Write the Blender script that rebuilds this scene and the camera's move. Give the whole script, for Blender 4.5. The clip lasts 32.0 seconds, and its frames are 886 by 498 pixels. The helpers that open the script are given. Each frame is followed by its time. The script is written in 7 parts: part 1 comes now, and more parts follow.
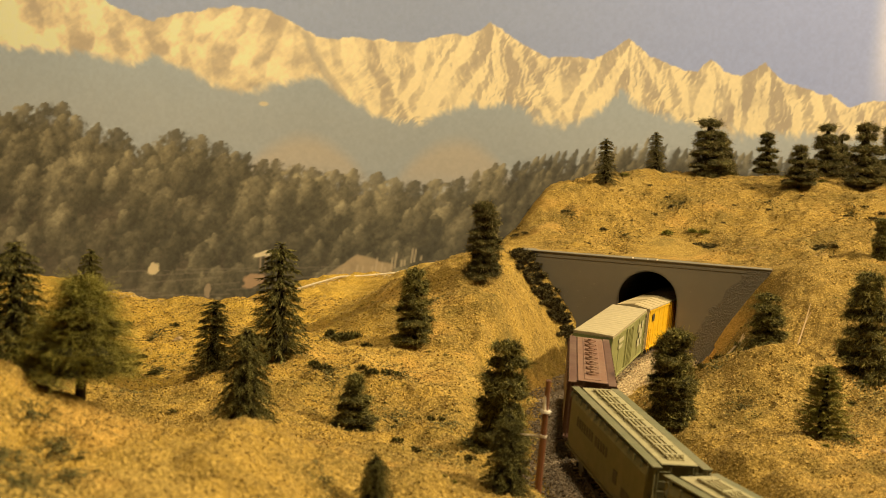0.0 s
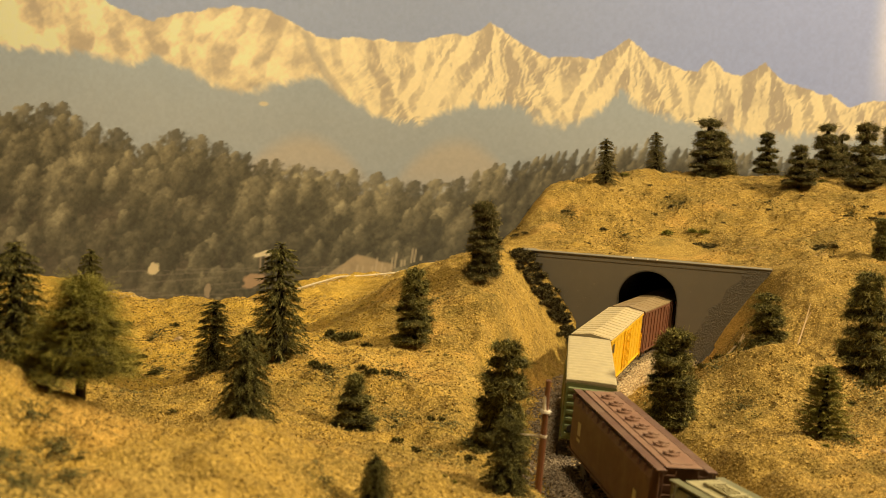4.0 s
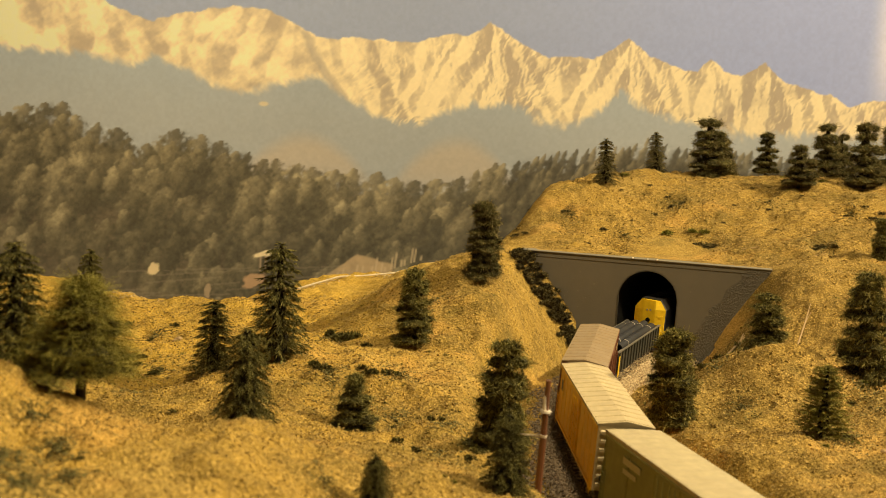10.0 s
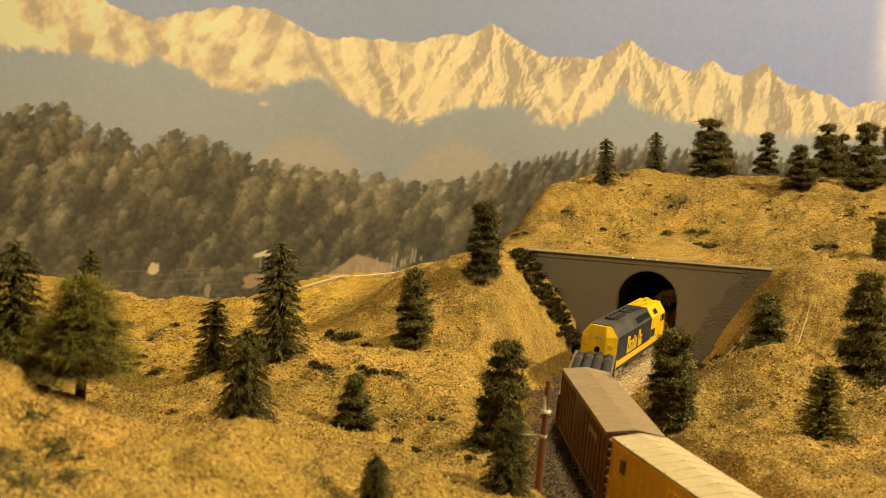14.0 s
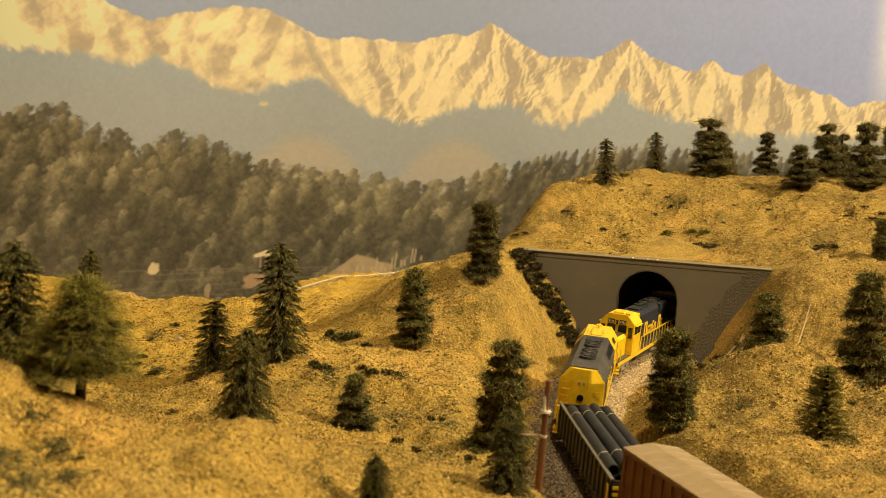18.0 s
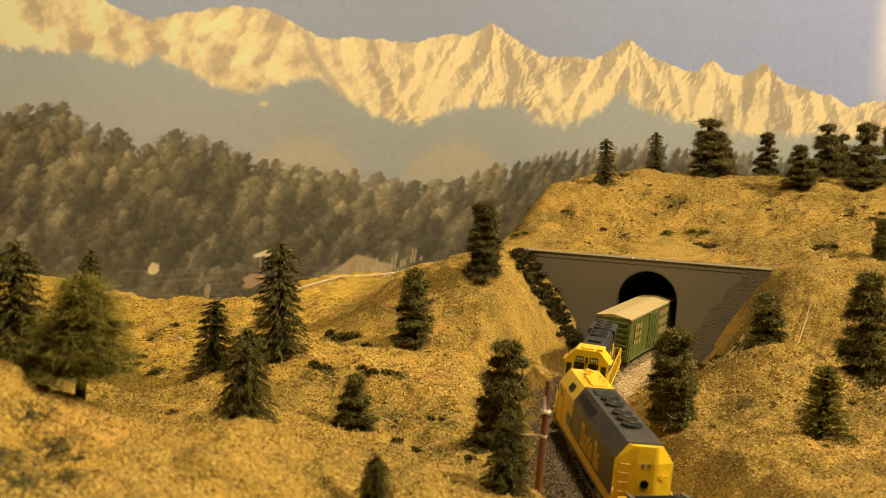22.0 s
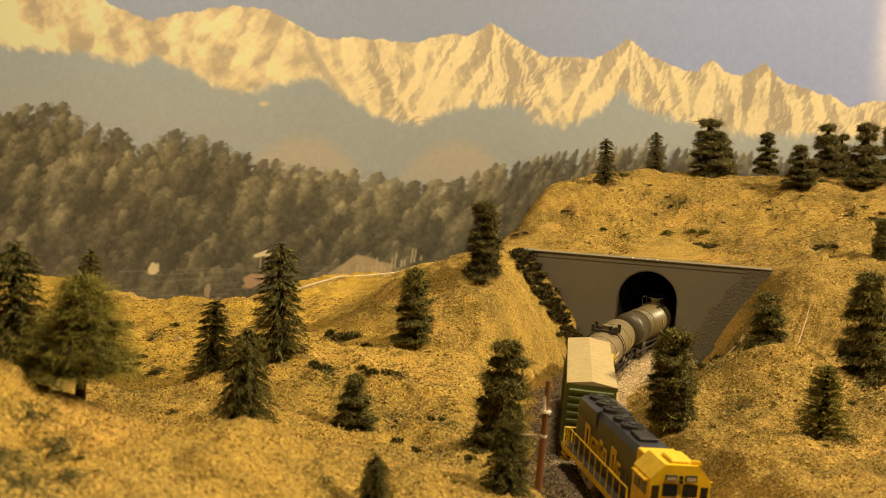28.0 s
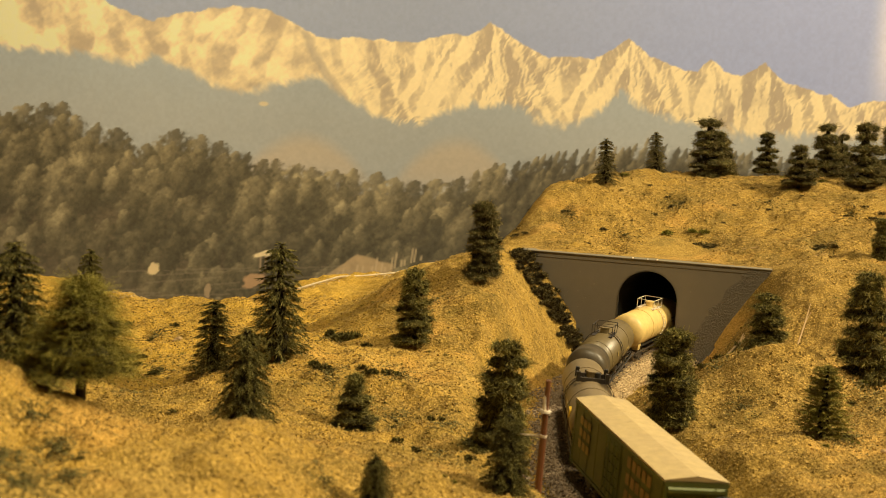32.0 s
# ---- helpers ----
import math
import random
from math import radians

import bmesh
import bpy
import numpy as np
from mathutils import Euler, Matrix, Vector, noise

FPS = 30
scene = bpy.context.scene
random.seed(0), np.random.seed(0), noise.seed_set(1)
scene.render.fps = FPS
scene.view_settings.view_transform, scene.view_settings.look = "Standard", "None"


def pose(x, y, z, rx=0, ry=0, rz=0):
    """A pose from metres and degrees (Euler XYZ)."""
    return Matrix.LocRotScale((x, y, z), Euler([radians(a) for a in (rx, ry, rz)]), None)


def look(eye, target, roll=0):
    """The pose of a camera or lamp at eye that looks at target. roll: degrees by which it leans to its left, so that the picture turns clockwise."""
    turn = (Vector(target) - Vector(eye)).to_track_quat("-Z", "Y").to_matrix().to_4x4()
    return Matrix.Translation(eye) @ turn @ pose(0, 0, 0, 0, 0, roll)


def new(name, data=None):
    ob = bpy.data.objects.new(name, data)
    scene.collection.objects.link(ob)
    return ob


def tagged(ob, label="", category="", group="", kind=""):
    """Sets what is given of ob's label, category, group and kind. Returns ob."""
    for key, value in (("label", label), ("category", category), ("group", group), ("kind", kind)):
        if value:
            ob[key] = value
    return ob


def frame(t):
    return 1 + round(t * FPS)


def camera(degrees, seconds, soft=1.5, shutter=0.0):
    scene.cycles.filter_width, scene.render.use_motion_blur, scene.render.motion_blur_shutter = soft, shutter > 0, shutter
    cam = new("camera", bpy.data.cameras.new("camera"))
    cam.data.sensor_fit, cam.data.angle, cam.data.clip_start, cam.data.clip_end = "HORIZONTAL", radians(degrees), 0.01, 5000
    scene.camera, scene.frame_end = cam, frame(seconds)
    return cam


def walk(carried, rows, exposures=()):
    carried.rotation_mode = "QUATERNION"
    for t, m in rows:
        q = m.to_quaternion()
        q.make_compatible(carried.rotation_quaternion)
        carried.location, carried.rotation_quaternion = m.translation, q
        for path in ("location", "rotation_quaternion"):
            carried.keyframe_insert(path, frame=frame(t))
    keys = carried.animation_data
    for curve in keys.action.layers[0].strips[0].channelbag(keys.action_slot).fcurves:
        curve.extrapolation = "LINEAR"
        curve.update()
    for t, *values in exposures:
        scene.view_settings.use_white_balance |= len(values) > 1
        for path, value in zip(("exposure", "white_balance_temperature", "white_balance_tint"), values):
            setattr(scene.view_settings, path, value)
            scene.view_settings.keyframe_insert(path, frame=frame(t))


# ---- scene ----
# ---- camera, room light ----
cam = camera(44.0, 32.0, soft=0.85)
EYE = (0.0, 0.0, 0.2373)
VIEW = look(EYE, (0.0, math.cos(radians(6.53)), EYE[2] - math.sin(radians(6.53))), 3.063)
walk(cam, [(0.0, VIEW), (32.0, VIEW)], exposures=[(0.0, 0.0), (32.0, 0.0)])
cam.data.dof.use_dof, cam.data.dof.focus_distance, cam.data.dof.aperture_fstop = True, 1.18, 18.0

world = bpy.data.worlds.new("room_air")
scene.world = world
world.use_nodes = True
world.node_tree.nodes["Background"].inputs["Color"].default_value = (1.0, 0.78, 0.48, 1)
world.node_tree.nodes["Background"].inputs["Strength"].default_value = 0.006


def overhead_lamp(name, eye, target, size, watts, colour):
    data = bpy.data.lights.new(name, "AREA")
    data.shape, data.size, data.energy, data.color = "DISK", size, watts, colour
    ob = new(name, data)
    ob.matrix_world = look(eye, target)
    return ob


WARM = (1.0, 0.82, 0.49)
overhead_lamp("lamp_over_aisle", (2.15, 0.70, 1.84), (0.05, 1.1, 0.05), 0.14, 111, WARM)
# unseen fill, added to brighten the mural, left slopes and camera-facing sides
overhead_lamp("fill_over_layout", (0.30, 0.30, 1.80), (-0.40, 1.35, 0.10), 0.25, 26.5, WARM)


# ---- materials ----
def node_material(name, rough=0.6, metal=0.0):
    m = bpy.data.materials.new(name)
    m.use_nodes = True
    b = m.node_tree.nodes["Principled BSDF"]
    b.inputs["Roughness"].default_value, b.inputs["Metallic"].default_value = rough, metal
    return m, m.node_tree, b


def add(tree, kind, **values):
    n = tree.nodes.new(kind)
    for key, v in values.items():
        n.inputs[key.replace("_", " ")].default_value = v
    return n


def coords(tree, which="Object"):
    return tree.nodes.new("ShaderNodeTexCoord").outputs[which]


def noise_tex(tree, vec, scale, detail=4, rough=0.55):
    n = add(tree, "ShaderNodeTexNoise", Scale=scale, Detail=detail, Roughness=rough)
    tree.links.new(vec, n.inputs["Vector"])
    return n.outputs["Fac"]


def ramp(tree, fac, stops):
    n = tree.nodes.new("ShaderNodeValToRGB")
    els = n.color_ramp.elements
    while len(els) < len(stops):
        els.new(0.5)
    for e, (p, c) in zip(els, stops):
        e.position, e.color = p, (*c, 1) if len(c) == 3 else c
    tree.links.new(fac, n.inputs["Fac"])
    return n.outputs["Color"]


def mix(tree, fac, a, b, mode="MIX"):
    n = tree.nodes.new("ShaderNodeMix")
    n.data_type, n.blend_type = "RGBA", mode
    for sock, v in ((n.inputs["Factor"], fac), (n.inputs["A"], a), (n.inputs["B"], b)):
        if isinstance(v, (int, float)):
            sock.default_value = v
        elif isinstance(v, tuple):
            sock.default_value = (*v, 1)
        else:
            tree.links.new(v, sock)
    return n.outputs["Result"]


def bump(tree, b, height, strength, dist):
    n = add(tree, "ShaderNodeBump", Strength=strength, Distance=dist)
    tree.links.new(height, n.inputs["Height"])
    tree.links.new(n.outputs["Normal"], b.inputs["Normal"])


def shade(c, k):
    return tuple(min(1, v * k) for v in c)


def paint(name, c, rough=0.55, dust=0.25, metal=0.0, dusty=(0.36, 0.27, 0.17)):
    """Weathered model paint: mottled colour, a film of dust, fine relief."""
    m, t, b = node_material(name, rough, metal)
    v = coords(t)
    col = mix(t, ramp(t, noise_tex(t, v, 160, 5), [(0.3, (0, 0, 0)), (0.7, (1, 1, 1))]), shade(c, 0.86), shade(c, 1.1))
    col = mix(t, ramp(t, noise_tex(t, v, 45, 6, 0.7), [(0.42, (0, 0, 0)), (0.8, (dust,) * 3)]), col, dusty)
    t.links.new(col, b.inputs["Base Color"])
    bump(t, b, noise_tex(t, v, 900, 3), 0.25, 0.0003)
    return m


def ground_material():
    """Scenic turf: loose crumbs in two sizes over ochre, tan and olive patches."""
    m, t, b = node_material("ground_cover", 0.95)
    v = coords(t)
    patch = noise_tex(t, v, 6.9, 4, 0.55)
    mid = noise_tex(t, v, 42, 2, 0.5)
    wob = t.nodes.new("ShaderNodeVectorMath")
    wob.operation = "ADD"
    t.links.new(v, wob.inputs[0])
    n = add(t, "ShaderNodeTexNoise", Scale=900.0, Detail=2.0)
    sc = t.nodes.new("ShaderNodeVectorMath")
    sc.operation = "SCALE"
    sc.inputs["Scale"].default_value = 0.0012
    t.links.new(v, n.inputs["Vector"])
    t.links.new(n.outputs["Color"], sc.inputs[0])
    t.links.new(sc.outputs["Vector"], wob.inputs[1])
    cells = []
    for s in (560.0, 1150.0):
        c = add(t, "ShaderNodeTexVoronoi", Scale=s)
        t.links.new(wob.outputs["Vector"], c.inputs["Vector"])
        cells.append(c)
    col = ramp(t, patch, [(0.38, (0.24, 0.160, 0.034)), (0.46, (0.34, 0.215, 0.041)), (0.54, (0.43, 0.268, 0.046)), (0.64, (0.47, 0.315, 0.075))])
    grey2 = t.nodes.new("ShaderNodeSeparateColor")
    t.links.new(cells[1].outputs["Color"], grey2.inputs["Color"])
    light = ramp(t, grey2.outputs["Green"], [(0.70, (0, 0, 0)), (0.92, (0.7,) * 3)])
    col = mix(t, ramp(t, mid, [(0.36, (0.62,) * 3), (0.50, (0, 0, 0))]), col, (0.15, 0.10, 0.02))
    # browner soil towards the far right-hand bank, with its shade put into the colour
    sep = t.nodes.new("ShaderNodeSeparateXYZ")
    t.links.new(v, sep.inputs["Vector"])
    side = ramp(t, sep.outputs["X"], [(0.05, (0, 0, 0)), (0.30, (0.95,) * 3)])
    near = t.nodes.new("ShaderNodeMath")
    near.operation = "MULTIPLY"
    near.inputs[1].default_value = 0.5
    t.links.new(sep.outputs["Y"], near.inputs[0])
    # half strength on the hill, to dim it under the nearer lamp
    side = mix(t, ramp(t, near.outputs["Value"], [(0.58, (1, 1, 1)), (0.66, (0.5,) * 3)]), (0, 0, 0), side)
    soil = mix(t, noise_tex(t, v, 24, 4, 0.6), (0.11, 0.075, 0.020), (0.36, 0.225, 0.048))
    col = mix(t, mix(t, ramp(t, noise_tex(t, v, 9, 6, 0.7), [(0.36, (0.5,) * 3), (0.56, (1, 1, 1))]), (0, 0, 0), side), col, soil)
    col = mix(t, light, col, (0.66, 0.44, 0.125))
    n = noise_tex(t, v, 16, 4, 0.55)
    away = t.nodes.new("ShaderNodeSeparateXYZ")
    t.links.new(v, away.inputs["Vector"])
    olive = mix(t, ramp(t, away.outputs["Y"], [(0.52, (0.12,) * 3), (0.66, (1, 1, 1))]), (0, 0, 0), ramp(t, n, [(0.54, (0, 0, 0)), (0.63, (0.5,) * 3)]))
    col = mix(t, olive, col, (0.13, 0.10, 0.024))
    n = noise_tex(t, v, 11, 4, 0.6)
    col = mix(t, ramp(t, n, [(0.56, (0, 0, 0)), (0.66, (0.6,) * 3)]), col, (0.62, 0.36, 0.085))
    # brighter golden turf on the far left-hand slope, lifted to replace missing lamplight
    zone = []
    for axis, k, c in (("X", -2.0, 0.30), ("Y", 1.0, -0.45)):
        f = t.nodes.new("ShaderNodeMath")
        f.operation = "MULTIPLY_ADD"
        f.inputs[1].default_value, f.inputs[2].default_value = k, c
        t.links.new(sep.outputs[axis], f.inputs[0])
        zone.append(ramp(t, f.outputs["Value"], [(0.34, (0, 0, 0)), (0.56, (1, 1, 1))]))
    golden = mix(t, mix(t, zone[0], (0, 0, 0), zone[1]), (0, 0, 0), ramp(t, noise_tex(t, v, 13, 4, 0.6), [(0.36, (0.35,) * 3), (0.60, (0.9,) * 3)]))
    col = mix(t, golden, col, (0.66, 0.415, 0.060))
    # crumbs: broken flakes, with shade painted into the gaps and paler tops
    crumb = noise_tex(t, v, 400, 3, 0.65)
    col = mix(t, ramp(t, crumb, [(0.36, (0.48,) * 3), (0.52, (0, 0, 0))]), col, (0.165, 0.094, 0.020))
    col = mix(t, ramp(t, crumb, [(0.52, (0, 0, 0)), (0.66, (0.42,) * 3)]), col, (0.66, 0.425, 0.105))
    t.links.new(col, b.inputs["Base Color"])
    h = mix(t, 0.3, crumb, cells[0].outputs["Distance"])
    bump(t, b, h, 1.0, 0.0030)
    b.inputs["Specular IOR Level"].default_value = 0.2
    return m


def stone_material(name, dark, light):
    m, t, b = node_material(name, 0.9)
    r = t.nodes.new("ShaderNodeNewGeometry").outputs["Random Per Island"]
    col = ramp(t, r, [(0.0, dark), (0.55, shade(light, 0.75)), (1.0, light)])
    col = mix(t, noise_tex(t, coords(t), 700, 3), col, shade(dark, 0.8))
    t.links.new(col, b.inputs["Base Color"])
    return m


def foliage_material(name, dark, mid, tip):
    m, t, b = node_material(name, 0.85)
    r = t.nodes.new("ShaderNodeNewGeometry").outputs["Random Per Island"]
    col = ramp(t, r, [(0.0, dark), (0.42, mid), (0.82, tip)])
    col = mix(t, ramp(t, noise_tex(t, coords(t), 70, 4), [(0.38, (0.75,) * 3), (0.57, (0, 0, 0))]), col, dark)
    t.links.new(col, b.inputs["Base Color"])
    bump(t, b, noise_tex(t, coords(t), 45, 3, 0.7), 0.8, 0.02)
    b.inputs["Specular IOR Level"].default_value = 0.15
    return m


def plain_wall_material(name, c, rough=0.9):
    m, t, b = node_material(name, rough)
    v = coords(t)
    t.links.new(mix(t, noise_tex(t, v, 3, 6), shade(c, 0.92), shade(c, 1.06)), b.inputs["Base Color"])
    bump(t, b, noise_tex(t, v, 200, 3), 0.15, 0.001)
    return m


def plaster_material(name, c, coarse):
    m, t, b = node_material(name, 0.88)
    v = coords(t)
    col = mix(t, noise_tex(t, v, 16, 7, 0.7), shade(c, 0.78), shade(c, 1.18))
    col = mix(t, ramp(t, noise_tex(t, v, 130, 5, 0.75), [(0.63, (0, 0, 0)), (0.75, (0.6,) * 3)]), col, shade(c, 1.9))
    t.links.new(col, b.inputs["Base Color"])
    bump(t, b, noise_tex(t, v, 420 if coarse else 650, 5, 0.7), 1.0 if coarse else 0.35, 0.003 if coarse else 0.0006)
    return m


GROUND = ground_material()
# inner stones paler, outer stones darker: light and train shade put into colour
BALLAST = stone_material("pale_ballast", (0.48, 0.335, 0.17), (0.92, 0.73, 0.43))
DIRTY_SHADED_BALLAST = stone_material("dirty_shaded_ballast", (0.15, 0.105, 0.068), (0.46, 0.36, 0.24))
BED = stone_material("ballast_bed", (0.22, 0.16, 0.10), (0.42, 0.32, 0.20))
GRIT = stone_material("ground_grit", (0.20, 0.128, 0.028), (0.72, 0.48, 0.125))
TURF = stone_material("olive_turf", (0.10, 0.082, 0.022), (0.29, 0.235, 0.055))
PALE_GRAVEL = stone_material("pale_gravel", (0.46, 0.32, 0.12), (0.86, 0.66, 0.34))
NEEDLES = foliage_material("dark_needles", (0.13, 0.112, 0.032), (0.36, 0.305, 0.078), (0.70, 0.60, 0.17))
OLIVE = foliage_material("olive_fibre", (0.20, 0.175, 0.036), (0.48, 0.41, 0.075), (0.70, 0.60, 0.13))
DARK_NEEDLES = foliage_material("shadowy_needles", (0.075, 0.068, 0.022), (0.22, 0.195, 0.058), (0.46, 0.395, 0.11))
BROWN_GREEN = foliage_material("brown_green_needles", (0.07, 0.058, 0.022), (0.25, 0.20, 0.07), (0.55, 0.44, 0.15))
SHRUB = foliage_material("shrub_foam", (0.05, 0.045, 0.014), (0.20, 0.165, 0.042), (0.40, 0.34, 0.085))
BUSH = foliage_material("bank_bush", (0.05, 0.038, 0.015), (0.20, 0.15, 0.055), (0.44, 0.34, 0.12))
# dark foliage colours that paint the shade inside the crowns
PAD_SHADE = foliage_material("pad_shade", (0.055, 0.048, 0.016), (0.12, 0.104, 0.032), (0.18, 0.155, 0.045))
CORE_SHADE = foliage_material("core_shade", (0.012, 0.010, 0.005), (0.03, 0.024, 0.010), (0.05, 0.04, 0.016))
LIME = foliage_material("bright_turf", (0.13, 0.13, 0.02), (0.40, 0.37, 0.05), (0.66, 0.60, 0.11))
BARK = paint("bark", (0.06, 0.04, 0.022), 0.9)
DEADWOOD = paint("dead_wood", (0.42, 0.28, 0.13), 0.9)
CONCRETE = plaster_material("grey_portal_paint", (0.225, 0.193, 0.141), False)
PLASTER = plaster_material("rough_grey_plaster", (0.22, 0.19, 0.14), True)
# near-black colour that stands in for shade inside the tunnel
TUNNEL_DARK = plaster_material("tunnel_darkness", (0.02, 0.018, 0.015), False)
ROOM = plain_wall_material("room_paint", (0.10, 0.088, 0.07))
CEIL = plain_wall_material("ceiling_paint", (0.24, 0.225, 0.20))
CARPET = plain_wall_material("carpet", (0.05, 0.042, 0.035))
WOOD = plain_wall_material("benchwork_wood", (0.33, 0.22, 0.12), 0.7)
CREAM_EDGE = paint("cream_edge", (0.75, 0.64, 0.45), 0.8)
STEEL = paint("rail_steel", (0.30, 0.24, 0.18), 0.35, 0.3, 0.8)
TIE = paint("tie_wood", (0.06, 0.045, 0.033), 0.9, 0.4)
RUST_POLE = paint("red_brown_pole", (0.17, 0.065, 0.026), 0.5, 0.05)
WHITE = paint("white_plastic", (0.75, 0.66, 0.52), 0.5, 0.1)
BLACK = paint("black_plastic", (0.02, 0.018, 0.017), 0.5, 0.25)
YELLOW = paint("loco_yellow", (0.86, 0.55, 0.012), 0.38, 0.06)
BLUE = paint("dark_blue_paint", (0.022, 0.026, 0.04), 0.42, 0.12)
GREY = paint("dark_grey_paint", (0.036, 0.035, 0.036), 0.55, 0.25)
GLASS = paint("dark_window", (0.012, 0.012, 0.013), 0.12, 0.0)
CHROME = paint("silver_fittings", (0.5, 0.45, 0.38), 0.35, 0.2, 0.6)
FANS = paint("black_fan", (0.015, 0.015, 0.017), 0.6, 0.1)


# ---- mesh helpers ----
def part(name, bm, material, parent=None, label="", smooth=False):
    """Links a bmesh as one mesh object, under its thing where one is given."""
    me = bpy.data.meshes.new(name)
    bm.to_mesh(me)
    bm.free()
    return part_mesh(name, me, material, parent, label, smooth)


def part_mesh(name, me, material, parent=None, label="", smooth=False):
    if not me.materials:
        me.materials.append(material)
    if smooth:
        me.polygons.foreach_set("use_smooth", [True] * len(me.polygons))
    ob = new(name, me)
    ob.parent = parent
    if label:
        ob["label"] = label
    return ob


def empty(name, label, category, group="", kind=""):
    ob = new(name)
    ob.empty_display_size = 0.01
    return tagged(ob, label, category, group, kind)


def box(bm, x0, x1, y0, y1, z0, z1, bevel=0.0):
    vs = [bm.verts.new((x, y, z)) for x in (x0, x1) for y in (y0, y1) for z in (z0, z1)]
    fs = [bm.faces.new([vs[i] for i in q]) for q in ((0, 1, 3, 2), (4, 6, 7, 5), (0, 4, 5, 1), (2, 3, 7, 6), (0, 2, 6, 4), (1, 5, 7, 3))]
    if bevel:
        es = list({e for f in fs for e in f.edges})
        bmesh.ops.bevel(bm, geom=es, offset=bevel, segments=1, affect="EDGES")
    return bm


def rod(bm, p, q, r, n=6, r2=None):
    p, q = Vector(p), Vector(q)
    z = (q - p).normalized()
    x = z.orthogonal().normalized()
    y = z.cross(x)
    r2 = r if r2 is None else r2
    rings = []
    for c, k in ((p, r), (q, r2)):
        rings.append([bm.verts.new(c + (x * math.cos(2 * math.pi * i / n) + y * math.sin(2 * math.pi * i / n)) * k) for i in range(n)])
    for i in range(n):
        bm.faces.new((rings[0][i], rings[0][(i + 1) % n], rings[1][(i + 1) % n], rings[1][i]))
    bm.faces.new(rings[0][::-1])
    bm.faces.new(rings[1])
    return bm


def extrude_profile(bm, prof, x0, x1, axis="x"):
    """A closed (a, b) outline drawn out from x0 to x1 along an axis."""
    put = {"x": lambda x, a, b: (x, a, b), "y": lambda x, a, b: (a, x, b)}[axis]
    r0 = [bm.verts.new(put(x0, a, b)) for a, b in prof]
    r1 = [bm.verts.new(put(x1, a, b)) for a, b in prof]
    n = len(prof)
    for i in range(n):
        bm.faces.new((r0[i], r0[(i + 1) % n], r1[(i + 1) % n], r1[i]))
    bm.faces.new(r0[::-1])
    bm.faces.new(r1)
    bmesh.ops.recalc_face_normals(bm, faces=bm.faces)
    return bm


def grid_mesh(name, xs, ys, z, keep=None):
    """A sheet over xs and ys; z[j, i] gives the heights."""
    nx, ny = len(xs), len(ys)
    gx, gy = np.meshgrid(xs, ys)
    co = np.stack([gx, gy, z], -1).reshape(-1, 3)
    i = np.arange(nx * ny).reshape(ny, nx)
    q = np.stack([i[:-1, :-1], i[:-1, 1:], i[1:, 1:], i[1:, :-1]], -1).reshape(-1, 4)
    if keep is not None:
        q = q[keep.reshape(-1)]
    me = bpy.data.meshes.new(name)
    me.from_pydata(co.tolist(), [], q.tolist())
    return me


# ---- the railway line ----
BANK = radians(2.47)
LINE = (0.12128, 0.09099, 0.67520, 0.01613, -0.27874)


def line_points():
    """The centre line, from deep in the hill to beyond the near edge: an eased curve, almost straight at the tunnel mouth."""
    pts = [(sum(c * (y - 0.85) ** k for k, c in enumerate(LINE)) - 0.0045, y) for y in np.linspace(1.205, 0.60, 400)]
    p, q = np.array(pts[-1]), np.array(pts[-2])
    a, out = math.atan2(*(p - q)[::-1]), []
    for _ in range(470):
        a += 0.004 / 0.75
        p = p + 0.004 * np.array((math.cos(a), math.sin(a)))
        out.append(tuple(p))
    p, q = np.array(pts[0]), np.array(pts[1])
    a, back = math.atan2(*(p - q)[::-1]), []
    for k in range(460):
        a -= 0.004 / (4.0 if k < 40 else 0.5 if k < 175 else 1.0)
        p = p + 0.004 * np.array((math.cos(a), math.sin(a)))
        back.append(tuple(p))
    return np.array(back[::-1] + pts + out)


TRACK = line_points()
RUN = np.concatenate([[0], np.cumsum(np.linalg.norm(np.diff(TRACK, axis=0), axis=1))])
RUN -= RUN[460 + int(np.argmin(np.abs(TRACK[460:860, 1] - 0.85)))]


def on_line(u):
    return np.array((np.interp(u, RUN, TRACK[:, 0]), np.interp(u, RUN, TRACK[:, 1])))


def heading(u):
    d = on_line(u + 0.003) - on_line(u - 0.003)
    return math.atan2(d[1], d[0])


def line_pose(u):
    x, y = on_line(u)
    return Matrix.Translation((x, y, 0)) @ Matrix.Rotation(heading(u), 4, "Z") @ Matrix.Rotation(-BANK, 4, "X")


def off_line(x, y):
    """Distance to the open part of the centre line for arrays of points."""
    t = TRACK[436::4]
    out = np.empty(len(x))
    for k in range(0, len(x), 4000):
        out[k:k + 4000] = np.sqrt(((x[k:k + 4000, None] - t[:, 0]) ** 2 + (y[k:k + 4000, None] - t[:, 1]) ** 2).min(1))
    return out


# ---- the ground: mounds and hollows (x, y, radius, height) ----
def mound_field(x, y, base, mounds):
    z = np.full_like(x, base)
    for cx, cy, r, h in mounds:
        z += h * np.exp(-((x - cx) ** 2 + (y - cy) ** 2) / (2 * r * r))
    return z


WALL_AT, WALL_TURN = (0.234, 1.213), radians(15)
WALL_DIR = np.array((math.cos(WALL_TURN), -math.sin(WALL_TURN)))
WALL_OUT = np.array((math.sin(WALL_TURN), math.cos(WALL_TURN)))


